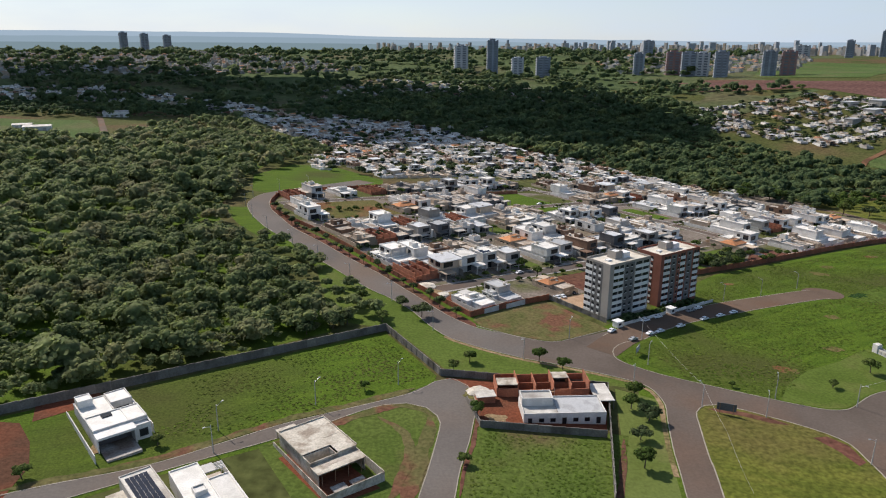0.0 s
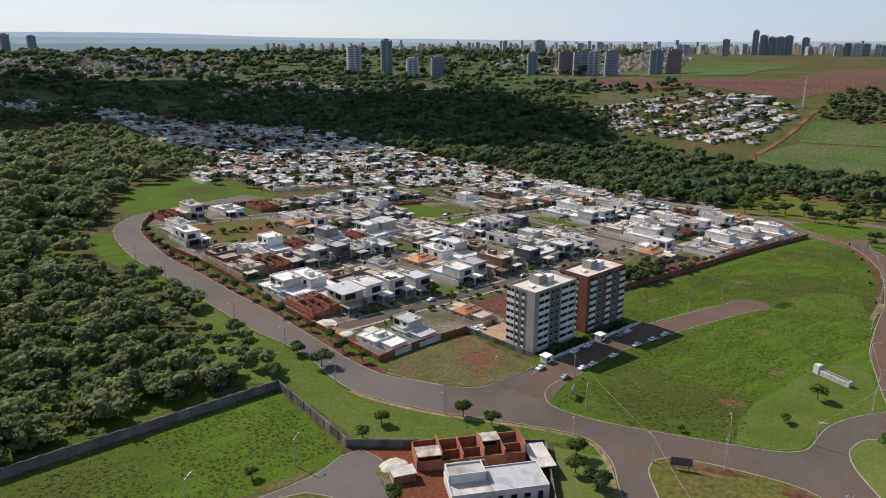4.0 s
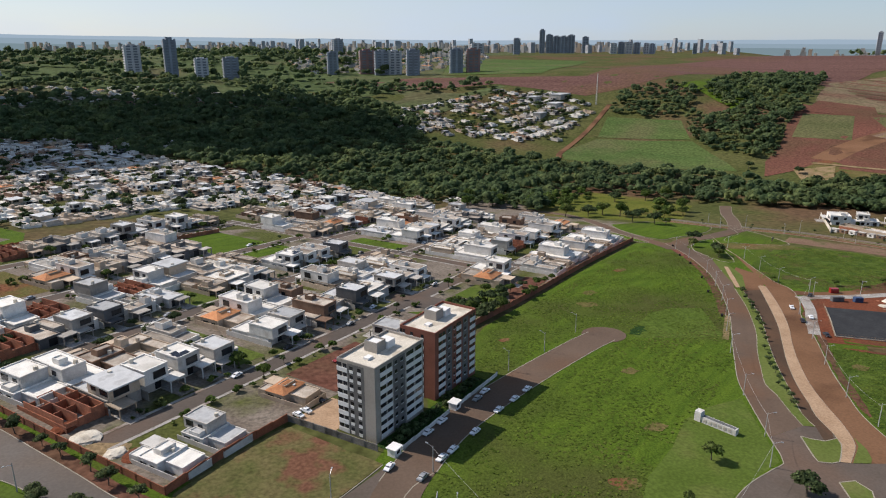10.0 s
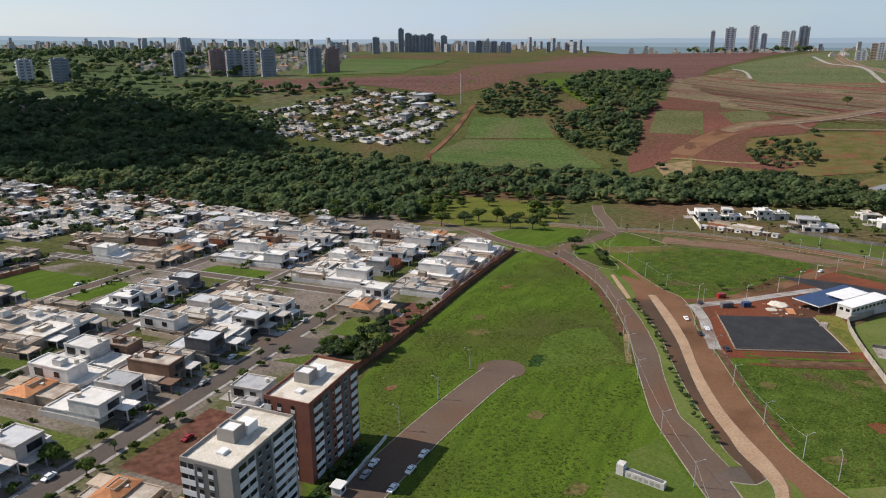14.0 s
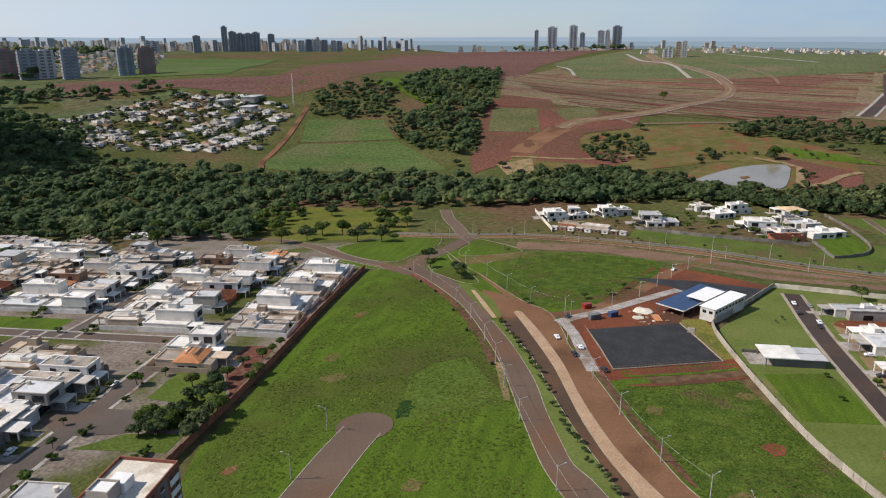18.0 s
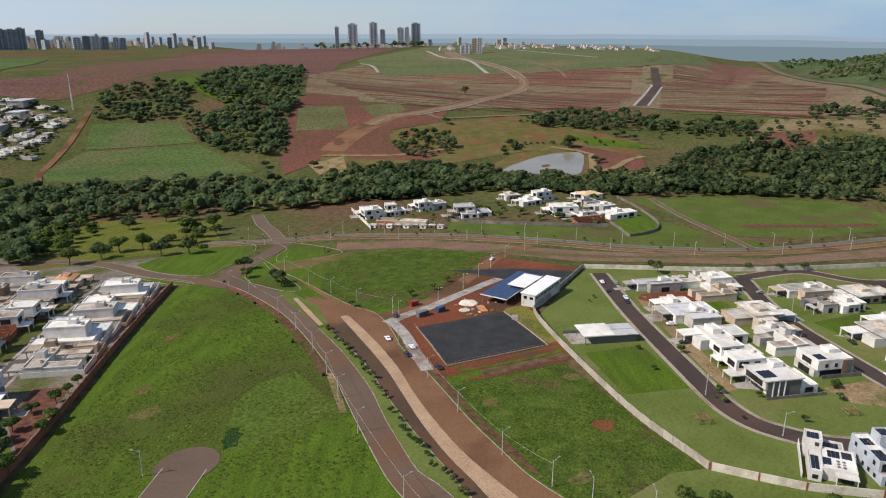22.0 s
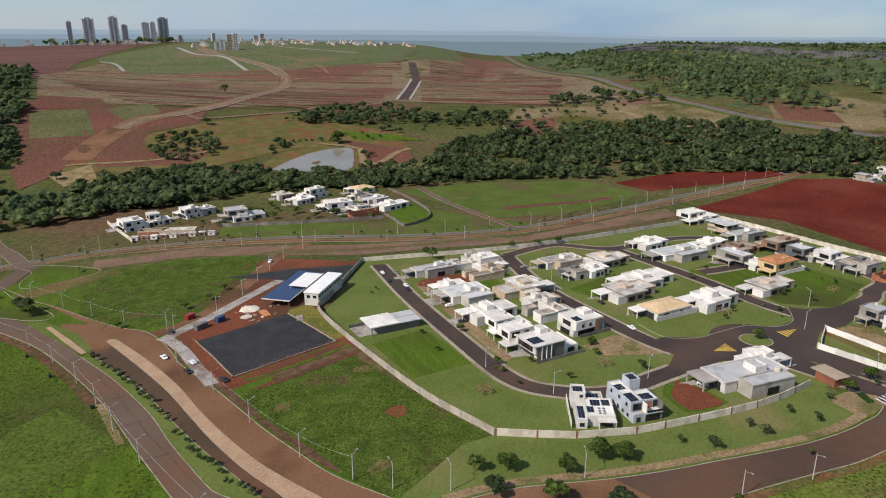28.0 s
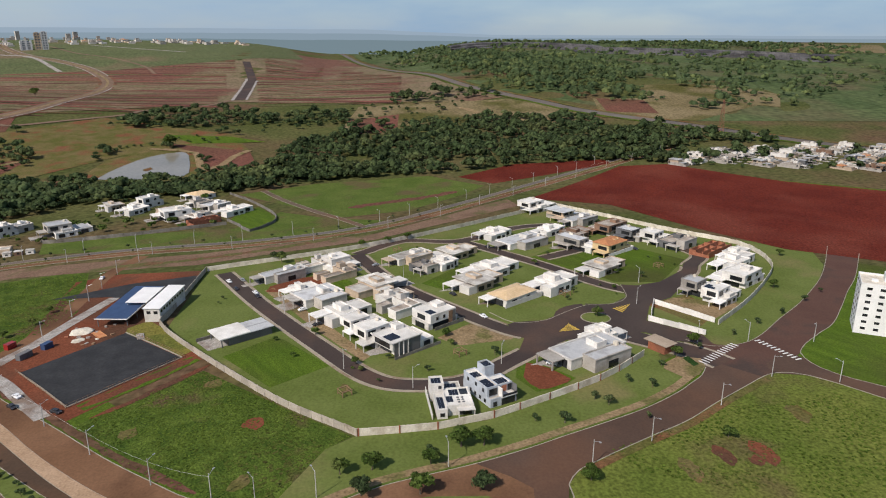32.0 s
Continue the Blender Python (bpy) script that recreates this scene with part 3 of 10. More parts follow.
M_STREET = surface("grey_brown_street_asphalt", (0.085, 0.07, 0.06), (0.11, 0.09, 0.077), 0.05, 1.2, 0.9, 0.0, (0.125, 0.085, 0.063), 0.03, 0.5, 0.68, grain=0.1, spec=0.1)
M_UNDER = surface("green_undergrowth", (0.058, 0.082, 0.032), (0.082, 0.105, 0.044), 0.01, 0.1, 0.95, 0.2, (0.1, 0.092, 0.048), 0.004, 0.5, 0.64, spec=0.03)
M_ROCK = surface("grey_quarry_rock", (0.08, 0.078, 0.08), (0.125, 0.12, 0.12), 0.03, 0.3, 0.95, 0.5, (0.05, 0.048, 0.05), 0.02, 0.5, 0.6, depth=2.0, spec=0.1)
patch("far_country", [(-1500, 1250), (-900, 1180), (-560, 1250), (-330, 1215), (-60, 1180), (24, 1055), (221, 1130), (423, 1106), (480, 1200), (700, 1330), (690, 1600), (428, 1656), (690, 1610), (1000, 2230), (1500, 2500), (2000, 4200), (-1800, 4200), (-2600, 3000), (-2300, 1800)], M_UNDER, 0.35, "green country beyond the valley", "field", 120)
patch("far_country", [(3000, 300), (2248, 205), (1700, 70), (1330, 12), (1200, -35), (1072, -125), (940, -235), (900, -500), (1200, -1100), (2000, -1700), (3300, -1200), (3600, 0)], M_UNDER, 0.35, "green wooded country below the highway", "field", 120)
patch("field", [(428, 1656), (628, 1588), (740, 1439), (875, 1307), (1300, 1650), (1932, 1800), (2500, 1700), (2400, 1350), (1684, 1265), (1316, 1103), (1416, 1226), (1266, 1313), (865, 1168), (777, 1170), (698, 1363), (512, 1423)], M_REDFAR, 0.5, "wide ploughed red field beyond the town", "field", 60)
patch("field", [(1455, 1203), (1774, 1206), (1951, 957), (2300, 532), (2240, 250), (1690, 110), (1330, 50), (1152, -22), (1140, 24), (1193, 211), (1242, 407), (1087, 627), (1036, 792), (1044, 912)], M_TERRACE, 0.5, "terraced brown hillside field with contour lines", "field", 60)
patch("field", [(1754, 1261), (2328, 1223), (2600, 464), (2132, 364), (1919, 504), (1728, 750), (1657, 926), (1566, 1056)], M_HILLG, 0.9, "faded green upper hillside field", "field", 60)
patch("field", [(1001, 916), (1058, 652), (964, 626), (868, 692), (785, 688), (732, 682), (689, 687), (743, 735), (819, 779)], M_SOILF, 0.4, "bare red earth on the far slope", "field", 30)
patch("field", [(964, 626), (1064, 545), (975, 341), (888, 396), (870, 462), (780, 526), (757, 591), (736, 656), (762, 695), (857, 686)], M_SCRUB, 0.4, "scrubby field with patches of red earth", "field", 30)
patch("field", [(995, 226), (1153, 202), (1155, 44), (1100, -75), (1031, -109), (946, -74), (1022, -7), (1014, 93), (966, 163)], M_TANSOIL2, 0.4, "dry tan pasture on the far slope", "field", 30)
patch("field", [(737, 1051), (808, 959), (756, 881), (667, 981)], M_CROP, 0.4, "green crop field", "field", 30)
patch("field", [(663, 975), (752, 872), (711, 766), (689, 727), (567, 919), (583, 953)], M_CROP, 0.4, "mown pale green field beside the woods", "field", 30)
patch("field", [(1007, 2231), (1293, 1884), (839, 1420), (687, 1602)], M_CROP, 0.8, "bright green field beyond the towers", "field", 60)
patch("field", [(620, 58), (742, -63), (741, -112), (647, -182), (520, -330), (380, -150), (446, -62), (501, -33), (586, 0)], M_PLOUGH, 0.15, "freshly ploughed dark red field", "field", 20)
patch("field", [(728, 104), (776, 41), (777, -58), (757, -60), (690, 76)], M_PLOUGH, 0.15, "strip of ploughed dark red earth", "field", 20)
patch("meadow", [(684, -139), (540, -320), (510, -310), (600, -215), (716, -114)], M_FIELD, 0.12, "green strip beside the ploughed field", "grass", 20)
patch("meadow", [(328, 614), (395, 699), (481, 739), (514, 666), (515, 618), (426, 541), (379, 587)], M_GRASS, 0.1, "open pasture beside the wood", "grass")
patch("meadow", [(518, 403), (556, 416), (555, 286), (605, 259), (574, 221), (558, 179), (514, 225), (508, 338)], M_MEADOW, 0.08, "green verge below the walled houses", "grass")
patch("meadow", [(686, 305), (720, 240), (739, 131), (682, 85), (646, 110), (591, 160), (574, 212), (638, 263)], M_MEADOW, 0.08, "rough green field with red patches", "grass")
patch("verge", [(439, 448), (463, 393), (462, 290), (501, 187), (594, 72), (621, 76), (517, 187), (488, 295), (484, 403), (459, 460)], M_VERGE, 0.08, "bare brown earth verge along the avenue", "ground")
patch("meadow", [(427, 440), (453, 405), (466, 352), (420, 338), (391, 330), (353, 333), (335, 357), (331, 379), (360, 405)], M_TUFT, 0.06, "green plot between the avenues", "grass")
patch("building_site", [(444, 351), (453, 331), (449, 285), (363, 285), (323, 257), (289, 284), (277, 293), (316, 335), (346, 338)], M_SOIL, 0.06, "churned red earth of the building site", "ground")
ribbon("site_paving", curve([(322, 341), (337, 337), (352, 332), (380, 326), (409, 319)], 3), -3.0, 3.0, M_PAVE, 0.15, "broken pale new paving along the site", "pavement")
ribbon("site_paving", curve([(325, 340), (312, 326), (297, 313), (282.5, 300)], 3), -2.6, 2.6, M_PAVE, 0.19, "broken pale new paving beside the road", "pavement")
patch("verge", [(290, 292), (326, 262), (322, 257.5), (304, 271), (286, 288)], M_FIELD, 0.13, "green strip below the pad", "grass")
patch("site_sheet", [(290, 295), (322, 325), (357, 297), (326, 266)], M_TARP, 0.2, "black sheet over a levelled pad", "ground")
patch("meadow", [(276, 287), (312, 254), (277, 219), (257, 197), (250.5, 205), (223, 219.5), (223, 223), (231.5, 240), (242, 254), (255, 270)], M_TUFT, 0.05, "green plot beside the dirt road", "grass")
patch("lawn", [(370, 279), (441, 278), (423, 262), (361, 240), (341, 259)], M_LAWN, 0.05, "mown lawn inside the wall", "grass")
patch("lawn", [(329, 254), (337, 217), (311, 206), (292, 190), (265, 195), (283, 220)], M_LAWN, 0.05, "mown lawn inside the wall", "grass")
patch("meadow", [(324, 249.4), (340.3, 232), (338, 227), (309.4, 206.6), (294, 227)], M_FIELD, 0.08, "bright rough grass plot inside the wall", "grass")
patch("lawn", [(222.5, 219), (250.5, 205), (257, 196), (261.5, 153.5), (282.5, 112), (301, 85), (304, 78), (296, 79), (284, 74), (279.5, 77), (273.5, 84.5), (264.5, 99), (257, 115), (250, 131.5), (244.7, 143.5), (238.2, 161.5), (233.6, 178.5), (230.6, 188.5), (225.9, 198.5), (221.1, 206.5), (220, 214)], M_LAWN, 0.05, "sloping lawn outside the wall", "grass")
patch("meadow", RF_S + [(200, -10), (150, 60), (180, 130)], M_LIME, 0.05, "rough grass with bare red patches", "grass")
patch("lawn", [(458, 190), (484, 166), (488, 142), (471, 122), (441, 171)], M_LAWN, 0.05, "lawn plot inside the estate", "grass")
patch("lawn", [(446, 90), (468, 34), (431, 9), (392, 40), (395, 64)], M_FIELD, 0.05, "green plot inside the estate", "grass")
patch("lawn", [(441, 101), (468, 74), (447, 59), (410, 87)], M_FIELD, 0.09, "bright lawn between houses", "grass")
patch("plot", [(360, 60), (372, 35), (344, 31), (331, 47)], M_SCRUB, 0.05, "dry empty plot", "ground")
patch("lawn", [(318, 60), (330, 48.5), (405, -25.5), (430, -38), (470, -44), (452, -80), (412, -64)] + RG_N[9:1:-1], M_LAWN, 0.06, "lawn strip outside the wall", "grass")
patch("lawn", [(441, 278), (454, 221), (500, 150), (558, 71), (532, 69), (500, 128), (473, 194), (444, 253)], M_LAWN, 0.05, "lawn strip along the back wall", "grass")
patch("lawn", [(279, 133), (291, 138), (305, 134), (304, 128), (288, 116), (281, 124)], M_FIELD, 0.08, "rough grass round the bare plot", "grass")
patch("plot", [(290.9, 135.1), (294, 134.1), (303, 131.3), (300.9, 127.8), (297, 123.5), (287.4, 118), (284.9, 120.1), (280.8, 128.2), (281, 131.5), (285.5, 134)], M_SOIL, 0.11, "bare red building plot", "ground")
patch("estate_ground", [(258, 194), (288, 228), (356, 280), (447, 281), (500, 170), (569, 72), (598, 52), (552, 22), (480, -24), (461, -38), (438, -40), (412, -33), (331, 44), (318, 60), (300, 84), (285, 108), (263, 151)], M_LAWN, 0.03, "grass ground of the walled estate", "ground")
patch("meadow", FIELD_S + R2_W + [(330, 480), (149, 362), (100, 312)], M_FIELD, 0.05, "bright green vacant land beside the flats", "grass")
patch("lawn", [(117, 216), (122, 213.2), (130.5, 210.5), (137, 211.5), (142, 215), (148, 220), (154.5, 224), (164, 227.6), (175, 230), (180.5, 231.3), (189, 244.5), (202.5, 266.5), (186, 266), (172, 262), (156, 250), (138, 240), (125, 228)], M_MOWN2, 0.08, "smooth mown lawn round the entrance sign", "grass")
patch("plot", [(13, 276), (16, 269.5), (24, 265), (33, 260.6), (44, 257.8), (52, 261.8), (60, 267), (70, 274), (50, 304), (47, 304), (29, 292), (14, 280)], M_DRYPLOT, 0.16, "bare plot of dry grass and red earth", "ground")
kerb_line(curve([(14, 270.5), (24, 264.6), (33, 260.2), (44, 257.4), (52, 261.4), (60, 266.6), (70, 273.6)], 3), 0)
patch("estate_ground", [(12, 281), (50, 309), (98, 338), (146, 366), (334, 487), (420, 560), (395, 640), (330, 720), (200, 620), (-51, 580), (-114, 527), (-121, 488), (-111, 451), (-56, 380)], M_YARD, 0.03, "bare ground of the walled housing estate", "ground")
patch("meadow", [(-720, 1080), (-628, 1085), (-556, 1104), (-500, 1020), (-440, 890), (-448, 820), (-520, 780), (-700, 880)], M_CROP, 0.3, "bright green meadow beyond the woods", "grass", 30)
ribbon("road", curve([(-430, 870), (-465, 960), (-515, 1060), (-548, 1125), (-590, 1200)]), -4.5, 4.5, M_R2, 0.5, "pale road beside the meadow", "road", 8)
patch("meadow", [(-146, 523), (-126, 512), (-100, 545), (-52, 588), (-54, 619), (-110, 694), (-150, 690), (-165, 600)], M_FIELD, 0.05, "green field behind the estate", "grass")
patch("meadow", [(-129, 179), (-23, 258), (-2, 222), (-3, 218), (-35, 196), (-64, 174), (-105, 147), (-150, 150)], M_FIELD, 0.04, "green plot inside the grey wall", "grass")
patch("meadow", RI_IN[5:] + [(-30, 138), (-52, 172)], M_MEADOW, 0.06, "green plot in the fork of the road", "grass")
patch("meadow", [(11, 194), (57, 188), (45, 150), (4, 140), (6, 165)], M_MEADOW, 0.06, "green plot below the half-built house", "grass")
patch("lawn", [(60, 219), (73, 212), (67, 180), (62, 150), (46, 150), (55, 190)], M_LAWN, 0.05, "narrow lawn with young trees", "grass")
patch("verge", [(-46, 267), (-20, 262), (2, 226), (60, 221), (72, 219), (69, 223), (62, 227.5), (47, 233.7), (30, 239.7), (18, 245.5), (6, 253), (-1, 258.5), (-7, 268.5), (-15, 284), (-25, 297.5), (-34, 306), (-45, 320), (-58, 338), (-66, 345), (-60, 320)], M_MOWN2, 0.05, "mown grass verge along the road", "grass")

patch("forest_floor", [(-150, 160), (-129, 186), (-104, 206), (-74, 229), (-44, 256), (-52, 278), (-78, 312), (-103, 357), (-130, 400), (-150, 450), (-156, 500), (-172, 560), (-172, 680), (-300, 800), (-500, 800), (-600, 300), (-260, 100)], M_FIELD, 0.05, "green undergrowth on the woodland floor", "ground", 24)
patch("meadow", [(740, 480), (790, 475), (850, 472), (895, 440), (960, 352), (880, 322), (812, 355), (752, 350), (745, 420)], M_SCRUB, 0.3, "grass bank round the pond", "grass", 30)
def blob(x, y, w, flat=0.65):
    """A soft rounded outline for a bare or trodden patch."""
    return [(x + w * (1 + 0.22 * math.sin(2 * a + x) + 0.14 * math.sin(3 * a + y) + 0.07 * math.sin(7 * a)) * math.cos(a), y + flat * w * (1 + 0.22 * math.cos(2 * a + y) + 0.1 * math.sin(5 * a + x)) * math.sin(a)) for a in (k * math.pi / 12 for k in range(24))]


def rough_band(name, line, offset, half, mat, lift, label, category="ground"):
    """A strip of ground with uneven, wandering edges beside a line (negative: to its left)."""
    line = curve(line, 2)
    n = normals(line)
    verts, faces = [], []
    for i, ((x, y), (nx, ny)) in enumerate(zip(line, n)):
        taper = min(1.0, 0.15 + min(i, len(line) - 1 - i) / 4)
        a = half * taper * (1 + 0.75 * noise.noise((x * 0.13, y * 0.13, 3.0)) + 0.4 * noise.noise((x * 0.6, y * 0.6, 9.0)))
        b = half * taper * (1 + 0.75 * noise.noise((x * 0.11, y * 0.11, 17.0)) + 0.4 * noise.noise((x * 0.6, y * 0.6, 29.0)))
        for o in (offset - a, offset, offset + b):
            verts.append((x + nx * o, y + ny * o, 0))
    v = np.array(verts)
    v[:, 2] = land(v[:, 0], v[:, 1]) + lift
    for i in range(len(line) - 1):
        faces += [(3 * i + k, 3 * i + k + 1, 3 * i + k + 4, 3 * i + k + 3) for k in range(2)]
    return tagged(new(name, mesh_of(name, v, faces, mat)), label, category, kind="structure")


def green_edge(line, left, right, lift):
    ribbon("verge", line, left, right, M_FIELD, lift, "rough grass verge beside the road", "grass", 4)


for pts, o, half, m in (([(288, 291), (300, 280), (312, 270), (326, 259)], 0, 2.2, M_SOIL), ([(280, 284), (292, 272), (306, 261), (318, 252)], 0, 1.4, M_SOIL), (R3_E[2:9], 2.4, 1.5, M_SOILF), (RI_OUT[1:8], -1.9, 1.5, M_DRYPLOT), (RI_OUT[12:17], -1.2, 0.7, M_SOILF),
                        ([(610, 207), (626, 174), (642, 141), (662, 112)], 0, 5.0, M_SOILF), ([(470, 348), (474, 300), (490, 250), (520, 200)], 0, 3.0, M_DRYPLOT), (RI_IN[4:11], 1.8, 1.5, M_DRYPLOT), (RI_IN[10:16], 3.0, 2.0, M_DRYPLOT), ([(-20, 192), (-12, 184), (-9, 172), (-11, 160), (-14, 150)], 0, 1.8, M_DRYPLOT), ([(55, 186), (50, 168), (45, 152)], 0, 1.0, M_SOILF)):
    rough_band("verge", pts, o, half, m, 0.13, "bare red earth worn along the road edge")
R1 = curve([(-67, 606), (-102, 549), (-124, 500), (-130, 467), (-112, 422), (-78, 380), (-45, 338), (-17, 303), (6, 274), (32, 253), (64, 238), (97, 222), (120, 212), (140, 200), (160, 175)])
strip("road", R1_OUT, R1_IN, M_ROAD, 0.1, "worn grey asphalt road curving past the estate wall")
kerb_line(curve(R1_OUT, 4), 0), kerb_line(curve(R1_IN, 4), 0)
strip("shoulder", R1_IN[2:16], [(-113, 520), (-120, 508), (-120.5, 489), (-112, 463), (-100, 440), (-87, 415), (-67.5, 389.5), (-47, 360), (-29.5, 336), (-15.5, 315.5), (-5, 299.5), (2.5, 287.5), (9.5, 279), (14, 272)], M_SOILF, 0.115, "bare red earth shoulder below the estate wall", "ground")
ribbon("footpath", curve([(2, 258.5), (6, 254.5), (18, 247), (30, 241.2), (47, 235.2), (62, 229), (70, 224.5), (74, 219), (75, 209), (72.5, 198), (69, 181), (66.8, 167)], 4), 1.0, 2.6, M_TANSOIL, 0.13, "narrow tan footpath behind the kerb", "pavement")
RA = curve([(62, 250), (75, 266), (99, 287), (136, 308), (173, 326), (192, 334)])
ribbon("road", RA, -6.5, 6.5, M_R2, 0.14, "asphalt spur road in front of the flats")
patch("turning_circle", [(194 + 10 * math.cos(a * math.pi / 12), 335 + 9 * math.sin(a * math.pi / 12)) for a in range(24)], M_R2, 0.17, "asphalt turning head", "road")
kerb_line(RA[5:], 6.6), kerb_line(RA[3:], -6.6)
R2 = curve([(150, 190), (172, 212), (190, 234), (208, 260), (244, 305), (280, 345), (314, 393), (332, 425), (343, 452), (348, 474)])
strip("road", R2_W[1:], R2_E, M_R2, 0.12, "brownish asphalt road beside the vacant land")
kerb_line(curve(FIELD_S + R2_W[1:], 3), 0)
patch("junction", FIELD_S[3:] + [(189.5, 243), (206, 244), (212, 240), (214, 239), (219, 237), (224, 237), (222, 222), (219.3, 214), (215, 202), (205, 180), (180, 150), (150, 118)] + CORNER + [(31, 250), (33, 259.7), (44, 257), (52, 261), (60, 266), (70, 272), (78, 268), (74, 260.5), (68, 254)], M_ROADJ, 0.095, "wide brown-grey asphalt junction of the estate roads", "road")
kerb_line(curve(CORNER, 3), 0)
for g, m in ((ISLAND_A, M_GRASS), (ISLAND_B, M_LAWN), (ISLAND_C, M_LAWN), (ISLAND_D, M_LAWN)):
    patch("island", g, m, 0.2, "grass island with a kerb at the road junction", "grass", 20)
    kerb_line(curve(g + g[:1], 3), 0, 0.35, 0.24)
for pts in ([(88, 207), (93, 208), (100, 205.3), (107, 202), (112, 198), (106, 199), (98, 203), (91, 205)], [(120, 192), (124, 187), (124.2, 178), (121, 176), (119, 184), (115, 191)]):
    patch("worn_patch", pts, M_SOILF, 0.225, "bare red earth along the kerb", "ground", 40)
R3 = curve([(200, 205), (222, 240), (262, 283), (296, 319), (322, 352), (355, 398), (390, 450), (412, 479)])
strip("road", TAN_E + [(327, 367), (340, 385), (352, 403), (372, 432), (385, 452), (402, 480)], R3_E, M_DIRT, 0.125, "red dirt carriageway")
patch("road_apron", [(300, 357), (305, 361.5), (314, 374.5), (330, 392), (342, 401), (341, 386), (328, 368), (321, 362), (312, 356)], M_DIRT, 0.122, "red dirt junction of the two roads", "road", 30)
strip("tan_band", TAN_W, TAN_E, M_TAN, 0.2, "tan concrete band beside the dirt road", "pavement", 2)
patch("tan_end", [(321.6 + 1.9 * math.cos(k * 0.5236), 363.4 + 1.9 * math.sin(k * 0.5236)) for k in range(12)], M_TAN, 0.22, "rounded end of the tan band", "pavement", 50)
strip("road", MEDIAN_E, [(204, 234.5), (209.5, 234.5), (211, 237), (216, 247), (221.5, 254), (231, 267), (245, 283), (260, 298), (278, 316), (300, 341), (316, 359.5)], M_LANE, 0.13, "dark dusty asphalt lane")
patch("tan_tip", [(200.5, 222.2), (211, 228), (214.5, 232), (212, 226), (208, 221.5), (205.5, 220)], M_LAWN, 0.2, "grass tip at the end of the tan band", "grass", 40)
R2A = curve([((a + c) / 2, (b + d) / 2) for (a, b), (c, d) in zip(((208, 243.5), (217.5, 260), (229.5, 277.5), (246, 295.5), (270, 320), (287, 341), (303, 361)), ((209, 243.5), (220, 260), (232, 277.5), (249, 295.5), (272, 320), (290, 342), (304.5, 362)))], 5)
strip("median", R2_E[:10], MEDIAN_E, M_LAWN, 0.17, "narrow grass median with young trees", "grass", 2)
kerb_line(curve(R3_E, 4), 0), kerb_line(curve(MEDIAN_E, 4), 0), kerb_line(curve(R2_E[:10], 4), 0), kerb_line(curve(TAN_W, 4), 0, 0.25), kerb_line(curve(TAN_E, 4), 0, 0.25)
patch("island", [(307, 367), (312, 366), (330, 385), (345, 412), (343, 421), (331, 404), (318, 385)], M_LAWN, 0.16, "green island where the roads join", "grass", 30)
patch("footpath", [(306.5, 367.5), (308.5, 366.5), (322, 383), (338, 403.5), (336.5, 405), (320, 385)], M_TAN, 0.2, "tan footpath across the island", "pavement", 30)
RM = curve([(540, 194), (556, 203), (572, 212.6), (600, 231), (629, 248.5), (662, 267), (698, 285)], 4)
ribbon("road", RM, -2.6, 2.6, M_R2, 0.17, "narrow asphalt lane past the small estate")
kerb_line(RM, -2.7), kerb_line(RM, 2.7)
ribbon("verge", curve(R2_W[7:], 4), -4.6, -0.4, M_SOILF, 0.1, "bare red strip along the road edge", "ground")
patch("lawn", [(261.5, 346.7), (247, 352), (234, 351), (218, 341), (207, 333.8), (205, 327), (225, 318), (242.7, 314), (252, 330)], M_MOWN, 0.09, "paler mown rectangle in the rough grass", "grass")
patch("scrub", [(213, 338), (215.5, 338.6), (218, 336), (215, 334.4), (215.5, 332), (212, 331.4), (208.3, 328.5), (206.5, 330.5), (204.5, 331), (207, 333), (209, 336), (211, 336)], M_LEAFY, 0.14, "dark weedy patch at the turning head", "grass")
patch("pavement", [(264.6, 334.6), (239.3, 311.6), (241, 309.6), (266, 332.2)], M_TANSOIL, 0.13, "short strip of concrete pavement", "pavement")
patch("verge", [(357, 297), (327.5, 266), (333, 262), (348, 272), (371, 291), (363, 298)], M_DRYGRASS, 0.1, "yellowing grass strip beside the pad", "grass")
patch("verge", [(389, 463), (431, 440), (429.5, 421), (391, 438), (376, 448)], M_SCRUB, 0.1, "worn red corner of the green plot", "ground")
patch("verge", [(-128, 177), (-121, 177), (-113, 168), (-107, 157), (-106, 144), (-140, 130)], M_SOIL, 0.12, "bare red plot beside the wall", "ground")
for x, y, w in ((36, 283, 4), (41, 279, 3), (30, 277, 2.5), (47, 284, 3.5), (52, 275, 2.5), (26, 272, 2.5), (269, 229, 4.5), (234, 87, 4.5), (234, 74.5, 5.5), (230, 79, 3)):
    patch("worn_patch", blob(x, y, w), M_SOIL, 0.12, "bare red earth in the dry grass", "ground", 40)
for x, y, w in ((212, 372, 6), (225, 388, 5), (268, 268, 4), (236, 228, 4), (300, 248, 4), (150, 345, 3), (180, 300, 4), (130, 240, 5), (160, 262, 4), (270, 420, 5), (290, 200, 3), (95, 170, 5), (105, 160, 6), (-30, 165, 4), (228, 100, 5), (255, 50, 6)):
    patch("worn_patch", blob(x, y, w), M_SCRUB, 0.115, "worn bare patch in the grass", "ground", 40)
RJ = curve([(343, 455), (347, 482), (348, 508), (352, 534), (360, 568), (362, 596), (358, 619), (330, 660)])
ribbon("road", RJ, -5, 5, M_R2, 0.135, "brown-grey road behind the estate")
kerb_line(RJ[4:], -5.1), kerb_line(RJ[6:], 5.1)
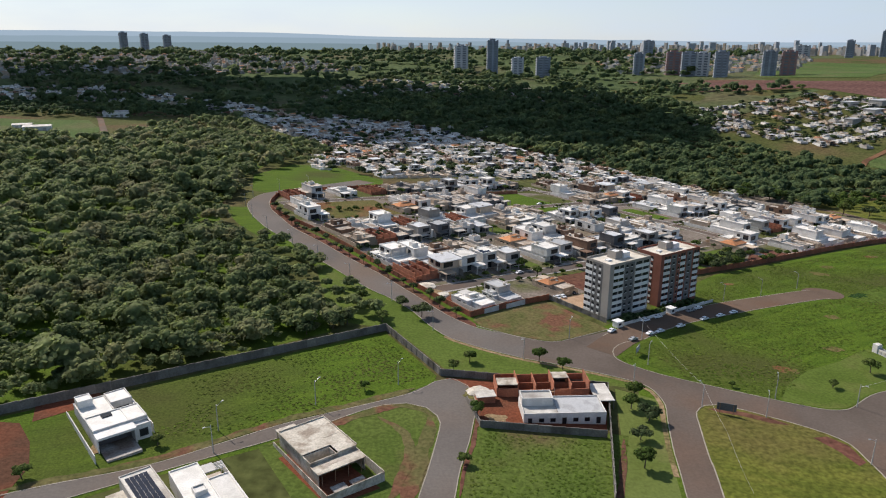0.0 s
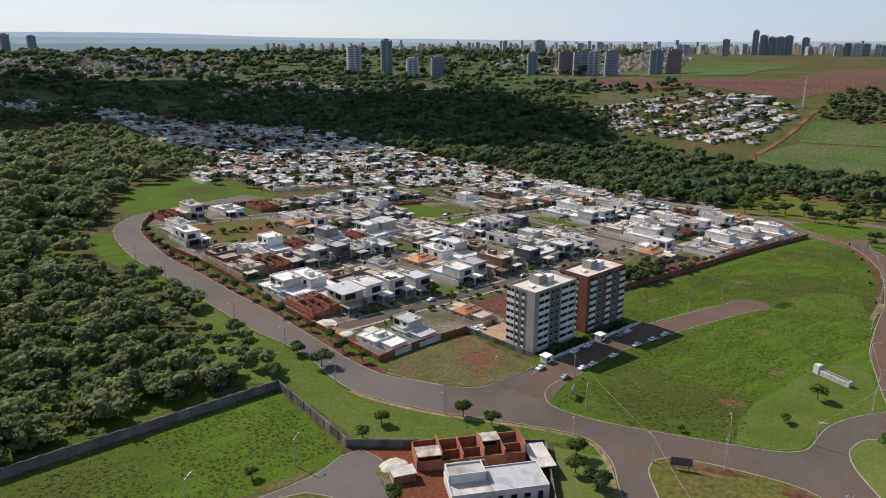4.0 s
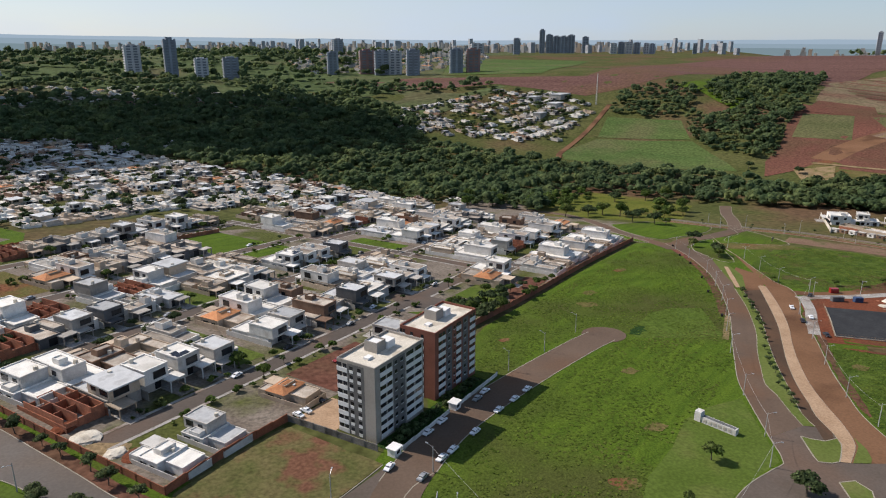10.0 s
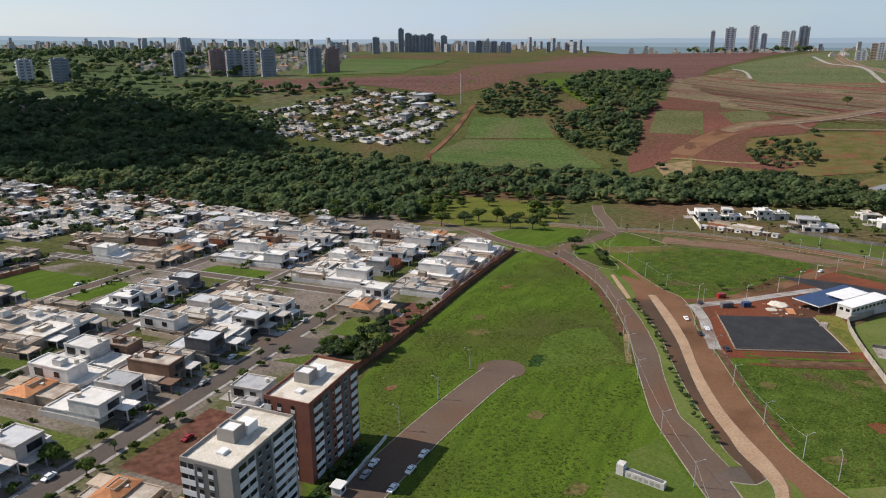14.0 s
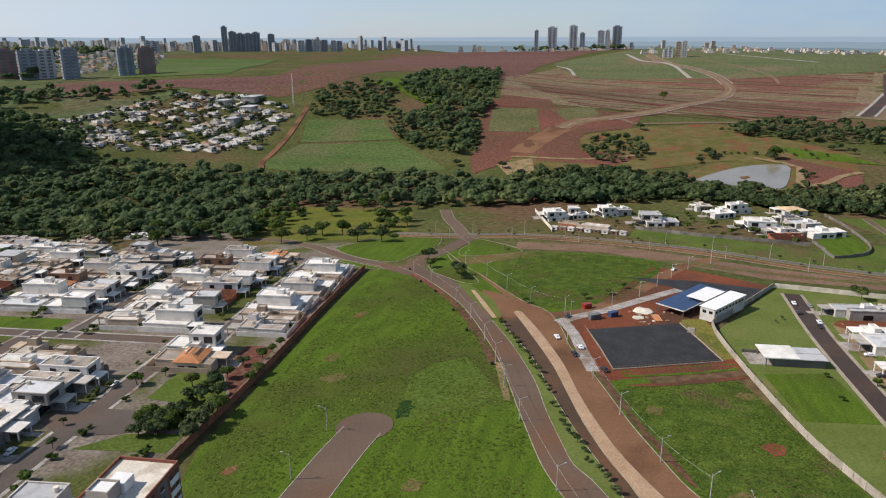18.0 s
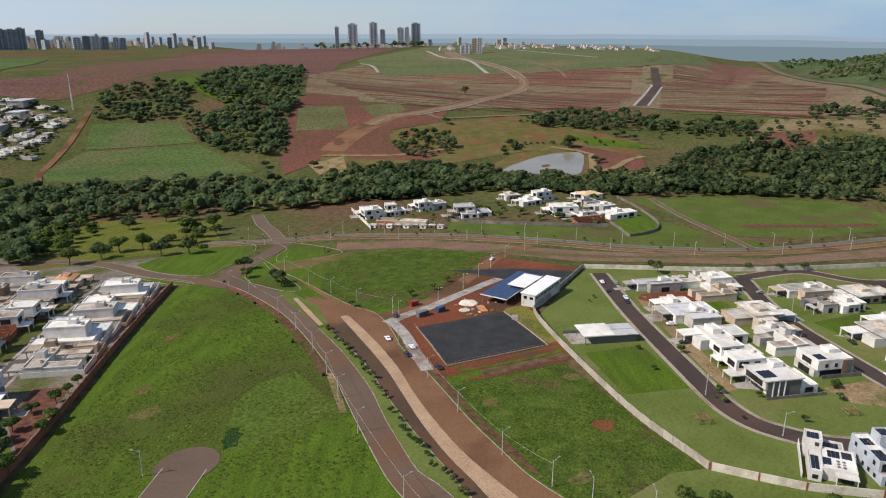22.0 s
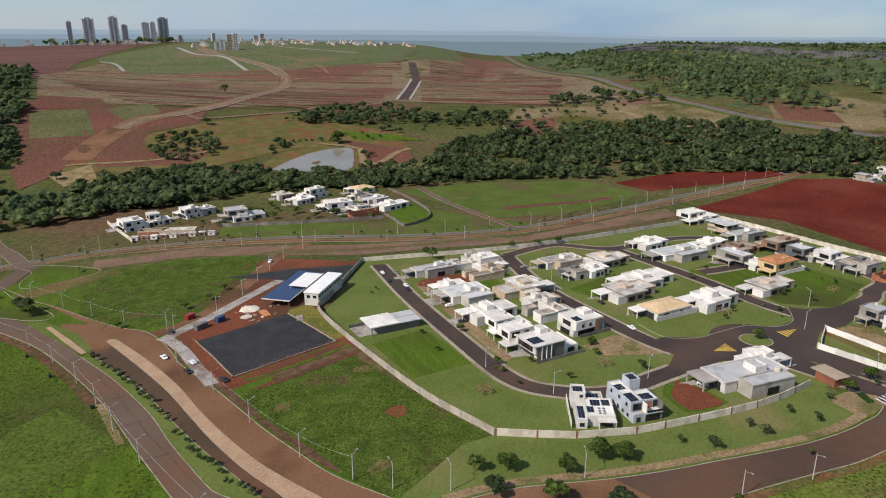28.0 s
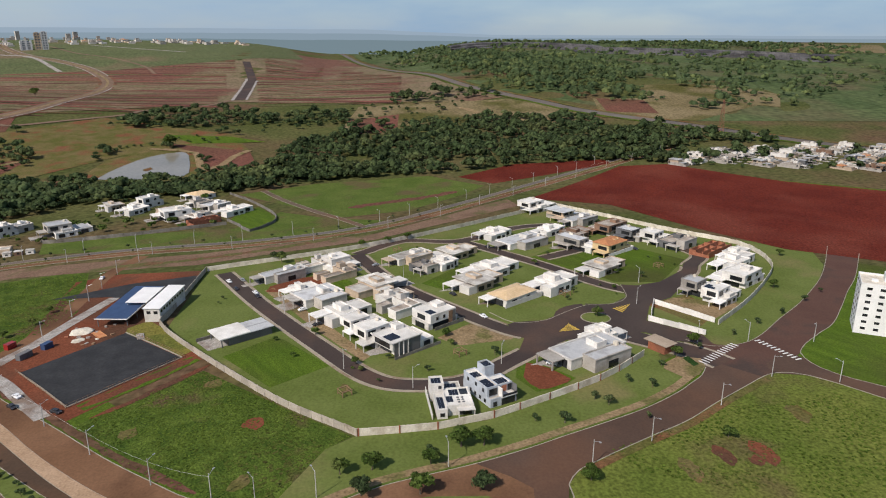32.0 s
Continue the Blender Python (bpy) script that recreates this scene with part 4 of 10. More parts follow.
RK = curve([(346, 456), (366, 473), (388, 481), (407, 484), (434, 493), (458, 500)])
ribbon("road", RK, -6, 6, M_R2, 0.15, "brown-grey link road to the avenue")
RL = curve([(440, 495), (462, 515), (485, 540), (508, 568), (540, 600)])
ribbon("road", RL, -5, 5, M_R2, 0.165, "brown-grey road to the pasture")
kerb_line(RL[4:], -5.1), kerb_line(RL[4:], 5.1)
GREENS = ([(366, 554), (357, 530), (354, 505), (360, 486), (376, 490), (396, 493), (420, 502), (440, 520), (436, 545), (401, 556)], [(353, 447), (365, 462), (385, 472), (396, 474), (383, 458), (366, 430), (352, 412), (346, 418)], [(341, 524), (345, 505), (344, 482), (338, 480), (336, 497)], [(449, 508), (451, 487), (439, 445), (425, 440), (400, 462), (414, 477), (434, 485)])
for g in GREENS:
    patch("island", g, M_FIELD, 0.09, "green island at the junction", "grass", 20)
    kerb_line(np.array(curve(g + g[:1], 4)), 0)
R4 = curve([(430, 560), (450, 515), (478, 470), (496, 405), (505, 340), (509, 262), (538, 187), (622, 96), (680, 34), (757, -60), (820, -150)])
ribbon("road", R4, -9, -2.5, M_ROAD, 0.12, "avenue carriageway dusty with red earth")
ribbon("road", R4, 2.5, 9, M_DIRT, 0.12, "avenue carriageway of red dirt")
ribbon("median", R4, -2.4, 2.4, M_SCRUB, 0.13, "dry grass median", "grass")
kerb_line(R4, -9.1), kerb_line(R4, -2.45), kerb_line(R4, 2.45), kerb_line(R4, 9.1)
RF = curve([(160, 175), (190, 200), (215, 212), (230, 191), (238, 156), (258, 117), (290, 66), (322, 15), (360, -40), (410, -90)])
strip("road", RF_N[7:] + [(305, 62), (318, 55)], RF_S[2:11] + [(286, 44), (292, 36)], M_ROADF, 0.11, "dark asphalt road outside the walled estate")
strip("road", [(300, 63), (312.5, 57), (310, 45), (313, 35.5), (321, 24.5), (336, 8.2), (352, -10.3), (367, -25.6), (388, -45.4), (412, -64.6), (450, -92)], [(281.5, 47.6), (284, 41.7), (288, 34), (295, 27), (300.3, 20.9), (308, 14), (318.5, 0.8), (329, -12.8), (350, -31.7), (369, -48), (391, -68), (432, -100)], M_DUSTY, 0.115, "reddish dusty asphalt road past the white flats")
strip("road", [(240, -2), (261, 14.4), (274, 23.7), (281, 30.3), (284, 41.7), (292, 40)], [(246, -12), (269, 8), (278, 16.6), (287, 21.6), (295, 22.3), (302, 27)], M_ROADF, 0.12, "side road branching off between the fields")
patch("road_apron", [(237.6, 161), (244.2, 143), (249.5, 131), (231, 132), (224.6, 136.8), (214, 140), (205, 150), (224, 147), (230, 152)], M_ROADF, 0.105, "dark asphalt mouth of the side street", "road", 20)
patch("road_apron", [(222, 222), (219.3, 214), (220.5, 206), (225.3, 198), (230, 188), (233, 178), (237.6, 161), (230, 152), (224, 147), (205, 150), (200, 178), (208, 200), (214, 215)], M_DIRT, 0.1, "red dirt over the bend of the road", "road", 20)
patch("island", [(216, 196), (221.5, 190), (223.5, 176), (222, 160), (218, 156), (213, 164), (211, 185)], M_LAWN, 0.22, "grass median with trees in the bend", "grass", 20)
kerb_line(curve(RF_N, 3), 0), kerb_line(curve(RF_S, 3), 0), kerb_line(curve(RG_N, 3), 0), kerb_line(curve(RG_S, 3), 0)
ribbon("footpath", curve(RF_N[2:14], 4), -4.4, -1.2, M_TANSOIL, 0.12, "worn earth footpath behind the kerb", "pavement")
ribbon("verge", curve(RF_S[3:11], 4), 0.4, 3.4, M_SCRUB, 0.14, "dry strip along the kerb", "ground")
patch("meadow", RG_S[:9] + [(338, -60), (270, -60)], M_FIELD, 0.07, "green ground beside the white flats", "grass", 20)
JN = [(311, 133), (326, 127), (342, 131), (344.4, 127.4), (345.2, 113.7), (354.1, 101.5), (362.1, 89), (363, 75.7), (371.4, 66.2), (390.2, 62.3), (387.8, 54.7), (392.4, 40.3), (421.2, 8.7), (411.3, 10.3), (368.1, 45), (360.5, 58.5), (340.1, 68.5), (321.5, 51.1), (311.9, 51.3), (316.9, 66.7), (326.8, 74.1), (326.4, 95), (320.5, 117.3)]
LAWN_STREETS = (([(441, 271), (384, 243), (328, 211), (297, 191), (289, 174), (291, 155), (306, 136), (326, 112)], 4), ([(466, 198), (409, 179), (359, 149), (332, 128), (327, 111)], 4),
                ([(489, 133), (430, 94), (392, 72), (375, 55)], 4), ([(421, 10), (402, 22), (371, 57), (348, 74), (330, 95), (326, 112)], 4), ([(466, 198), (494, 169), (489, 133), (520, 90), (526, 60)], 4),
                ([(443, 90), (479, 22), (443, -3), (418, 12)], 4), ([(333, 92), (318, 76), (304, 62), (294, 56)], 6))


def clear_runs(line, offset, own):
    """The stretches of an offset line that cross no junction and no other street."""
    n, runs, run = normals(line), [], []
    for (x, y), (nx, ny) in zip(line, n):
        px, py = x + nx * offset, y + ny * offset
        taken = inside(px, py, JN) or any(np.min(np.hypot(q[:, 0] - px, q[:, 1] - py)) < w + 0.8 for k, (q, w) in enumerate(LAWN_LINES) if k != own)
        if taken:
            runs.append(run)
            run = []
        else:
            run.append((x, y))
    return [np.array(q) for q in runs + [run] if len(q) > 2]


LAWN_LINES = [(curve(pts, 2), w) for pts, w in LAWN_STREETS]
for own, (c, w) in enumerate(LAWN_LINES):
    ribbon("road", c, -w, w, M_ROAD2, 0.13 + 0.004 * w, "dark asphalt estate street")
    for side in (-1, 1):
        for q in clear_runs(c, side * (w + 0.1), own):
            kerb_line(q, side * (w + 0.1))
        for q in clear_runs(c, side * (w + 1.0), own):
            ribbon("footway", q, side * (w + 0.25), side * (w + 1.6), M_FOOTWAY, 0.125, "tan concrete footway along the estate street", "pavement", 1)
RI = curve([(-140, 120), (-100, 149), (-80, 164), (-62, 176), (-33, 196), (-8, 209), (3, 200), (4, 180), (1, 160), (-3, 130)])
strip("road", RI_OUT, RI_IN, M_ROAD, 0.12, "grey asphalt estate road round the fork")
kerb_line(curve(RI_OUT, 4), 0), kerb_line(curve(RI_IN, 4), 0)
RS = curve([(86, 232), (81, 212), (75, 190), (69, 161), (60, 120)])
patch("yard", [(414, 352), (432, 318), (440, 284), (395, 284), (382, 288), (405, 312), (411, 322)], M_TARP, 0.13, "dark asphalt yard behind the site building", "pavement")
SR = curve([(318, 358), (338, 342), (362, 336), (393, 335), (428, 337), (458, 337), (492, 330)], 4)
ribbon("road", SR, -4, 4, M_DIRT, 0.1, "red dirt side road past the building site")
patch("round_island", [(345.5 + 6.5 * math.cos(k * math.pi / 10), 90 + 6.5 * math.sin(k * math.pi / 10)) for k in range(20)], M_LAWN, 0.25, "round grass island in the street", "grass", 40)
RB = [(345.5 + 12 * math.cos(k * math.pi / 12), 90 + 12 * math.sin(k * math.pi / 12)) for k in range(25)]
ribbon("road", np.array(RB), -6, 6.5, M_ROAD2, 0.155, "dark asphalt ring round the island")
kerb_line(np.array([(345.5 + 6.5 * math.cos(k * math.pi / 12), 90 + 6.5 * math.sin(k * math.pi / 12)) for k in range(25)]), 0.0, 0.4, 0.3)
HR = curve([(790, 690), (856, 704), (955, 705), (1024, 672), (1123, 651), (1368, 672), (1555, 704), (1652, 746), (1751, 815), (1827, 904), (1880, 988), (1969, 1071), (2108, 1157)], 14)
ribbon("dirt_track", HR, -17, 17, M_DIRT, 0.7, "wide red earth shoulders of the hill road")
ribbon("road", HR[8:], -11, -2.5, M_HILLROAD, 0.95, "pale dusty carriageway climbing the hill")
ribbon("road", HR[8:], 2.5, 11, M_HILLROAD, 0.95, "pale dusty carriageway climbing the hill")
ribbon("median", HR[8:], -2.4, 2.4, M_TANSOIL, 1.0, "tan earth median of the hill road", "ground")
for q, o in ((HR[60:95], 12), (HR[60:95], -12), (HR[14:50], 13)):
    ribbon("kerb", q, o - 1.0, o + 1.0, M_PAVE, 1.2, "pale new kerb of the hill road", "kerb")
HS = curve([(1018, 669), (991, 638), (1039, 578), (1093, 524), (1135, 511), (1198, 438), (1259, 413), (1281, 403)], 14)
ribbon("dirt_track", HS, -4, 4, M_HILLROAD, 0.8, "pale farm track along the slope")
HR2 = curve([(1262, 398), (1552, 424), (1614, 430), (1887, 483)], 20)
ribbon("road", HR2, -9, 9, M_ROAD2, 0.9, "dark new road on the hillside")
ribbon("verge", HR2[:18], -14, -9, M_PAVE, 0.95, "pale edge of the new road", "pavement")
ribbon("verge", HR2[:16], 9, 13, M_PAVE, 0.95, "pale edge of the new road", "pavement")
for pts, wide, m in (([(2020, 1178), (1893, 1066), (1864, 974), (1694, 846)], 5, M_PAVE), ([(2065, 1011), (1949, 906), (1886, 797), (1787, 698), (1693, 649)], 3.5, M_HILLROAD), ([(2125, 930), (2083, 813), (2037, 661)], 4, M_PAVE), ([(1716, 1225), (1690, 1171), (1603, 1100)], 4, M_PAVE), ([(1099, 57), (1068, 36), (1001, 40)], 5, M_TANSOIL), ([(892, 327), (860, 340), (820, 345), (791, 365)], 4, M_TANSOIL), ([(900, 440), (893, 405), (880, 385), (800, 362)], 4, M_TANSOIL), ([(770, 690), (800, 600), (845, 555)], 3, M_TANSOIL)):
    ribbon("dirt_track", curve(pts, 14), -wide, wide, m, 1.1, "pale track across the slope")
LN = curve([(3000, 330), (2248, 228), (1691, 92), (1327, 32), (1200, -15), (1118, -61), (1038, -107), (975, -163), (924, -215), (818, -300), (700, -410)], 30)
ribbon("road", LN, -8, 8, M_ROAD, 0.7, "highway below the hillside")
ribbon("verge", LN, -16, -10, M_SCRUB, 0.75, "dry grass verge of the highway", "grass")
ribbon("verge", LN, 9, 14, M_FIELD, 0.75, "green verge of the highway", "grass")
# contour banks of the terraced slope
SLOPE = [(1130, 900), (1455, 1203), (1774, 1206), (1951, 957), (2050, 700), (2100, 480), (1900, 230), (1500, 90), (1180, 0), (1150, 190), (1190, 400), (1090, 560), (1040, 640), (1050, 760)]
rb = random.Random(31)
for k in range(50):
    far = 1075 + k * 19 + rb.uniform(-5, 5)
    m = (M_CONTOUR, M_BANK, M_CONTOUR, M_TERRACE2, M_BANK)[k % 5]
    wide = rb.choice((1.4, 1.8, 2.4, 4.5)) * (0.8 + far / 2400)
    start, run = rb.uniform(0, 6), []
    for az in np.arange(50, 93, 0.75):
        rr = far - 7.0 * (az - 70) + 12 * math.sin(az * 0.35 + k)
        x, y = EX + rr * math.sin(radians(az)), EY + rr * math.cos(radians(az))
        ok = inside(x, y, SLOPE) and min(abs((x - 1262) * 0.99 * 0 + (y - (398 + (x - 1262) * 0.13))), 999) > 22
        if ok:
            run.append((x, y))
        if (not ok or az > 92) and len(run) > 3:
            ribbon("contour_bank", np.array(run), -wide, wide, m, 0.75, "ploughed contour bank on the slope", "field", 1)
        if not ok:
            run = []
for pts, m in (([(972, 772), (970, 727), (892, 658), (787, 663), (800, 720)], M_SOILF), ([(929, 428), (892, 327), (819, 309), (791, 365), (880, 385)], M_SOILF), ([(824, 685), (847, 551), (790, 557), (768, 652)], M_SOILF), ([(1057, 217), (1082, 144), (980, 152), (970, 207)], M_SOILF),
               ([(1123, 151), (1137, 48), (1136, -28), (962, -95), (1006, 34), (1046, 145)], M_TANSOIL2), ([(1108, -150), (1055, -413), (939, -235), (987, -125)], M_TANSOIL2), ([(1107, -154), (1078, -218), (990, -207), (1017, -142)], M_SOILF), ([(975, 440), (969, 361), (939, 313), (930, 400)], M_FIELD)):
    patch("field", pts, m, 0.62 if m is M_SOILF else 0.55, "bare earth and grass on the far slope", "field", 30)
patch("field", [(1206, -260), (1229, -370), (1184, -428), (1117, -455), (1009, -392), (1051, -332), (1087, -224)], M_TANSOIL2, 0.66, "dry tan pasture below the highway", "field", 30)
patch("field", [(1842, -914), (1757, -1114), (2300, -1500), (3000, -1700), (3200, -1300), (2600, -1050)], M_TANSOIL2, 1.0, "pale dry field on the far plateau", "field", 60)
for pts, m in (([(955, 860), (991, 802), (882, 723), (849, 788)], M_TERRACE2), ([(834, 790), (850, 732), (801, 714), (792, 762)], M_SOILF), ([(1049, 910), (1068, 826), (959, 736), (931, 751), (991, 802), (966, 869)], M_SOILF), ([(870, 740), (933, 693), (828, 624), (802, 695)], M_SOILF), ([(776, 663), (734, 686), (700, 646), (714, 617)], M_TANSOIL), ([(1000, 780), (1060, 745), (1010, 700), (950, 720)], M_TERRACE2)):
    patch("field", pts, m, 0.66, "bare red and tan earth on the far slope", "field", 30)
ribbon("dirt_track", curve([(560, 925), (576, 946), (670, 1014), (778, 1101)], 14), -4, 4, M_DIRT, 0.8, "earth lane beside the crop field")
# quarry: stepped grey rock faces beyond the highway woods
QF = curve([(2197, -84), (2250, -260), (2130, -380), (1989, -403), (1932, -516), (1800, -690), (1600, -860)], 25)
for step in range(3):
    nq = normals(QF)
    verts, faces = [], []
    for (x, y), (nx, ny) in zip(QF, nq):
        o = -24 * step
        z = zat(x, y) - 3 + 6 * step
        verts += [(x + nx * o, y + ny * o, z - 22), (x + nx * (o - 3), y + ny * (o - 3), z + 6 + 2.0 * math.sin(x * 0.03)), (x + nx * (o - 30), y + ny * (o - 30), z + 7)]
    for i in range(len(QF) - 1):
        for k in range(2):
            faces.append((3 * i + k, 3 * i + k + 1, 3 * i + k + 4, 3 * i + k + 3))
    tagged(new("quarry_face", mesh_of("quarry_face", verts, faces, M_ROCK)), "grey stepped rock face of a quarry", "quarry", kind="structure")
patch("pond", [(770, 456), (797, 453), (824, 447), (848, 439), (866, 429), (880, 416), (888, 400), (872, 391), (830, 380), (790, 372), (772, 374), (764, 390), (762, 404), (760, 421)], M_WATER, 0.75, "brown farm pond", "water", 400)
patch("pond_island", blob(806, 417, 6), M_SCRUB, 1.1, "small reedy island in the pond", "ground", 400)


for q, (line, a, b) in enumerate(((R2[3:], -16, 14), (R3[2:], -24, 22), (RF[10:], -14, 20), (R1[30:], -16, 16), (RS, -12, 14), (RI, -12, 10), (RA[4:], -12, 14))):
    green_edge(line, a, b, 0.014 + 0.0045 * q)


# ---- boundary walls ----
def wall_run(name, pts, high, mat, label, panel=4.0, thick=0.25, post=True, post_mat=None):
    """A wall made of panels between posts, stepping with the land."""
    base = empty(name, *pts[0], 0, 0.0)
    base.matrix_basis = Matrix.Identity(4)
    tagged(base, label, "wall", kind="structure")
    line = curve(pts, panel) if len(pts) > 2 else np.array([np.array(pts[0]) + (np.array(pts[1]) - np.array(pts[0])) * k / max(1, int(math.dist(*pts) / panel)) for k in range(max(1, int(math.dist(*pts) / panel)) + 1)], float)
    zz = land(line[:, 0], line[:, 1])
    for i in range(len(line) - 1):
        (xa, ya), (xb, yb) = line[i], line[i + 1]
        length, turn = math.dist((xa, ya), (xb, yb)), math.atan2(yb - ya, xb - xa)
        lo, top = min(zz[i], zz[i + 1]) - 0.3, max(zz[i], zz[i + 1]) + high
        ob = part("panel", boxes((0, -thick / 2, 0, length, thick / 2, top - lo)), mat, base)
        ob.matrix_basis = Matrix.Translation((xa, ya, lo)) @ Matrix.Rotation(turn, 4, "Z")
        if post:
            ob = part("post", boxes((-0.22, -thick / 2 - 0.12, 0, 0.22, thick / 2 + 0.12, top - lo + 0.12)), post_mat or mat, base)
            ob.matrix_basis = Matrix.Translation((xa, ya, lo)) @ Matrix.Rotation(turn, 4, "Z")
    return base


wall_run("wall_west", [(-51, 580), (-114, 527), (-122, 488), (-111, 451), (-80, 412), (-56, 380), (-28, 337), (12, 280)], 2.4, M_BRICKW, "brown brick estate wall with posts", 5.5)
wall_run("wall_south", [(12.3, 280.3), (29, 294), (50, 308)], 2.6, M_BRICKW, "brown brick estate wall with posts", 5.5)
wall_run("wall_flats", [(50.4, 308), (62, 293), (71, 281)], 2.2, M_BLOCK, "grey rendered wall of the flats")
wall_run("wall_east", [(100, 338), (146, 365), (198, 397), (265, 442), (334, 487)], 2.8, M_BRICKW, "brown brick estate wall with posts", 5.5)
wall_run("wall_grey", [(-160, 158), (-129, 181), (-105, 199), (-76, 221), (-23, 260)], 3.0, M_BLOCK, "tall weathered concrete block wall")
wall_run("wall_grey_side", [(-22.6, 259.8), (-1, 223)], 3.0, M_BLOCK, "tall weathered concrete block wall")
wall_run("wall_site", [(-0.7, 222.6), (57, 218.5)], 2.6, M_BLOCK, "block wall round the half-built house")
wall_run("wall_site_side", [(57.3, 218.2), (45, 155)], 2.6, M_BLOCK, "block wall round the half-built house")
wall_run("wall_cream", [(257, 195), (258, 170), (263, 151), (285, 108), (304, 84)], 2.6, M_PANEL, "cream rendered estate wall with brown brick posts", 10.0, post_mat=M_BRICKW)
wall_run("wall_cream_side", [(257, 195.5), (288, 228), (356, 280), (380, 283), (447, 282)], 2.6, M_PRECAST, "beige-grey precast estate wall", 5.5)
wall_run("wall_back", [(447.3, 281.5), (486, 187), (569, 71)], 2.6, M_PANEL, "cream precast estate wall", 8.0, post=False)
wall_run("wall_far", [(598, 52), (552, 22), (511, -2), (480, -24), (461, -38), (438, -40), (412, -33), (389.5, -17), (358, 11), (331.5, 39.4)], 2.6, M_PANEL, "cream precast estate wall", 8.0, post=False)
wall_run("wall_plot", [(334.5, 39.5), (347, 47.5), (360.5, 56.4)], 2.4, M_WHITE, "white wall of an empty plot", 8.0, post=False)
wall_run("wall_mid", [(572, 521), (513, 467), (504, 460)], 2.4, M_PANEL, "pale wall of the small estate", 8.0, post=False)
wall_run("wall_mid_front", [(563, 419), (549, 413), (549, 385), (553, 356), (561, 325), (570, 294)], 2.4, M_BLOCK, "grey wall of the small estate", 6.0)
wall_run("wall_mid_plot", [(583, 296), (562, 284), (542, 273), (560, 262), (577, 259), (604, 266), (655, 291), (688, 313)], 2.0, M_BLOCK, "pale wall round a green plot", 8.0, post=False)
patch("junction", JN, M_ROAD2, 0.15, "dark asphalt junction round the island", "road")
kerb_line(curve([(358, 136.3), (344.4, 127.4), (345.2, 113.7), (354.1, 101.5), (362.1, 89), (363, 75.7), (371.4, 66.2), (390.2, 62.3)], 3), 0)
patch("lawn", [(583, 294), (564, 283), (545, 273.5), (561, 264), (577, 261), (603, 267), (630, 280), (600, 293)], M_FIELD, 0.1, "green plot inside the pale wall", "grass")
patch("plot", [(336, 41), (348, 48), (360.5, 55.5), (368, 44), (361, 22), (357, 14)], M_TANSOIL, 0.09, "dry tan empty plot inside the walls", "ground")
patch("forecourt", [(405, 244), (380, 231), (343, 212), (312, 194), (316, 191), (346, 206), (384, 227), (409, 240)], M_TANSOIL, 0.08, "tan footway with red soil along the street", "pavement")


# ---- houses ----
TIMBER = [(313.3, 155.6), (285.1, 200.0), (452.9, 230.5), (417.6, 30.6), (469.5, 173.5), (376.8, 95.3)]
UDIR = math.degrees(math.atan2(0.549, 0.836))


def shell(bm, x0, y0, z0, x1, y1, z1, t=0.25, drop=0.5, eave=0.0):
    """Walls of a flat-roofed volume with a parapet round a sunken roof, and a slab edge that oversails the walls."""
    o = [(x0, y0), (x1, y0), (x1, y1), (x0, y1)]
    i = [(x0 + t, y0 + t), (x1 - t, y0 + t), (x1 - t, y1 - t), (x0 + t, y1 - t)]
    e = [(x0 - eave, y0 - eave), (x1 + eave, y0 - eave), (x1 + eave, y1 + eave), (x0 - eave, y1 + eave)]
    rings = ((o, z0), (o, z1 - 0.32), (e, z1 - 0.3), (e, z1), (i, z1), (i, z1 - drop)) if eave else ((o, z0), (o, z1), (i, z1), (i, z1 - drop))
    rows = [[bm.verts.new((x, y, z)) for x, y in ring] for ring, z in rings]
    for a, b in zip(rows, rows[1:]):
        for k in range(4):
            bm.faces.new((a[k], a[(k + 1) % 4], b[(k + 1) % 4], b[k]))
    return bm


def window(parent, x, y, z, w, h, side, frame_mat=None):
    """A glazed window with a frame, set on a wall; side: 0 front, 1 right, 2 back, 3 left."""
    ob = part("window", boxes((-w / 2, -0.05, 0, w / 2, 0.05, h)), M_GLASS, parent, "dark glazed window")
    ob.matrix_basis = pose(x, y, z, 0, 0, 90 * side)
    if frame_mat:
        part("frame", boxes((-w / 2 - 0.08, -0.09, -0.08, w / 2 + 0.08, 0.06, 0), (-w / 2 - 0.08, -0.09, h, w / 2 + 0.08, 0.06, h + 0.08),
                             (-w / 2 - 0.08, -0.09, 0, -w / 2, 0.06, h), (w / 2, -0.09, 0, w / 2 + 0.08, 0.06, h)), frame_mat, ob)
    return ob


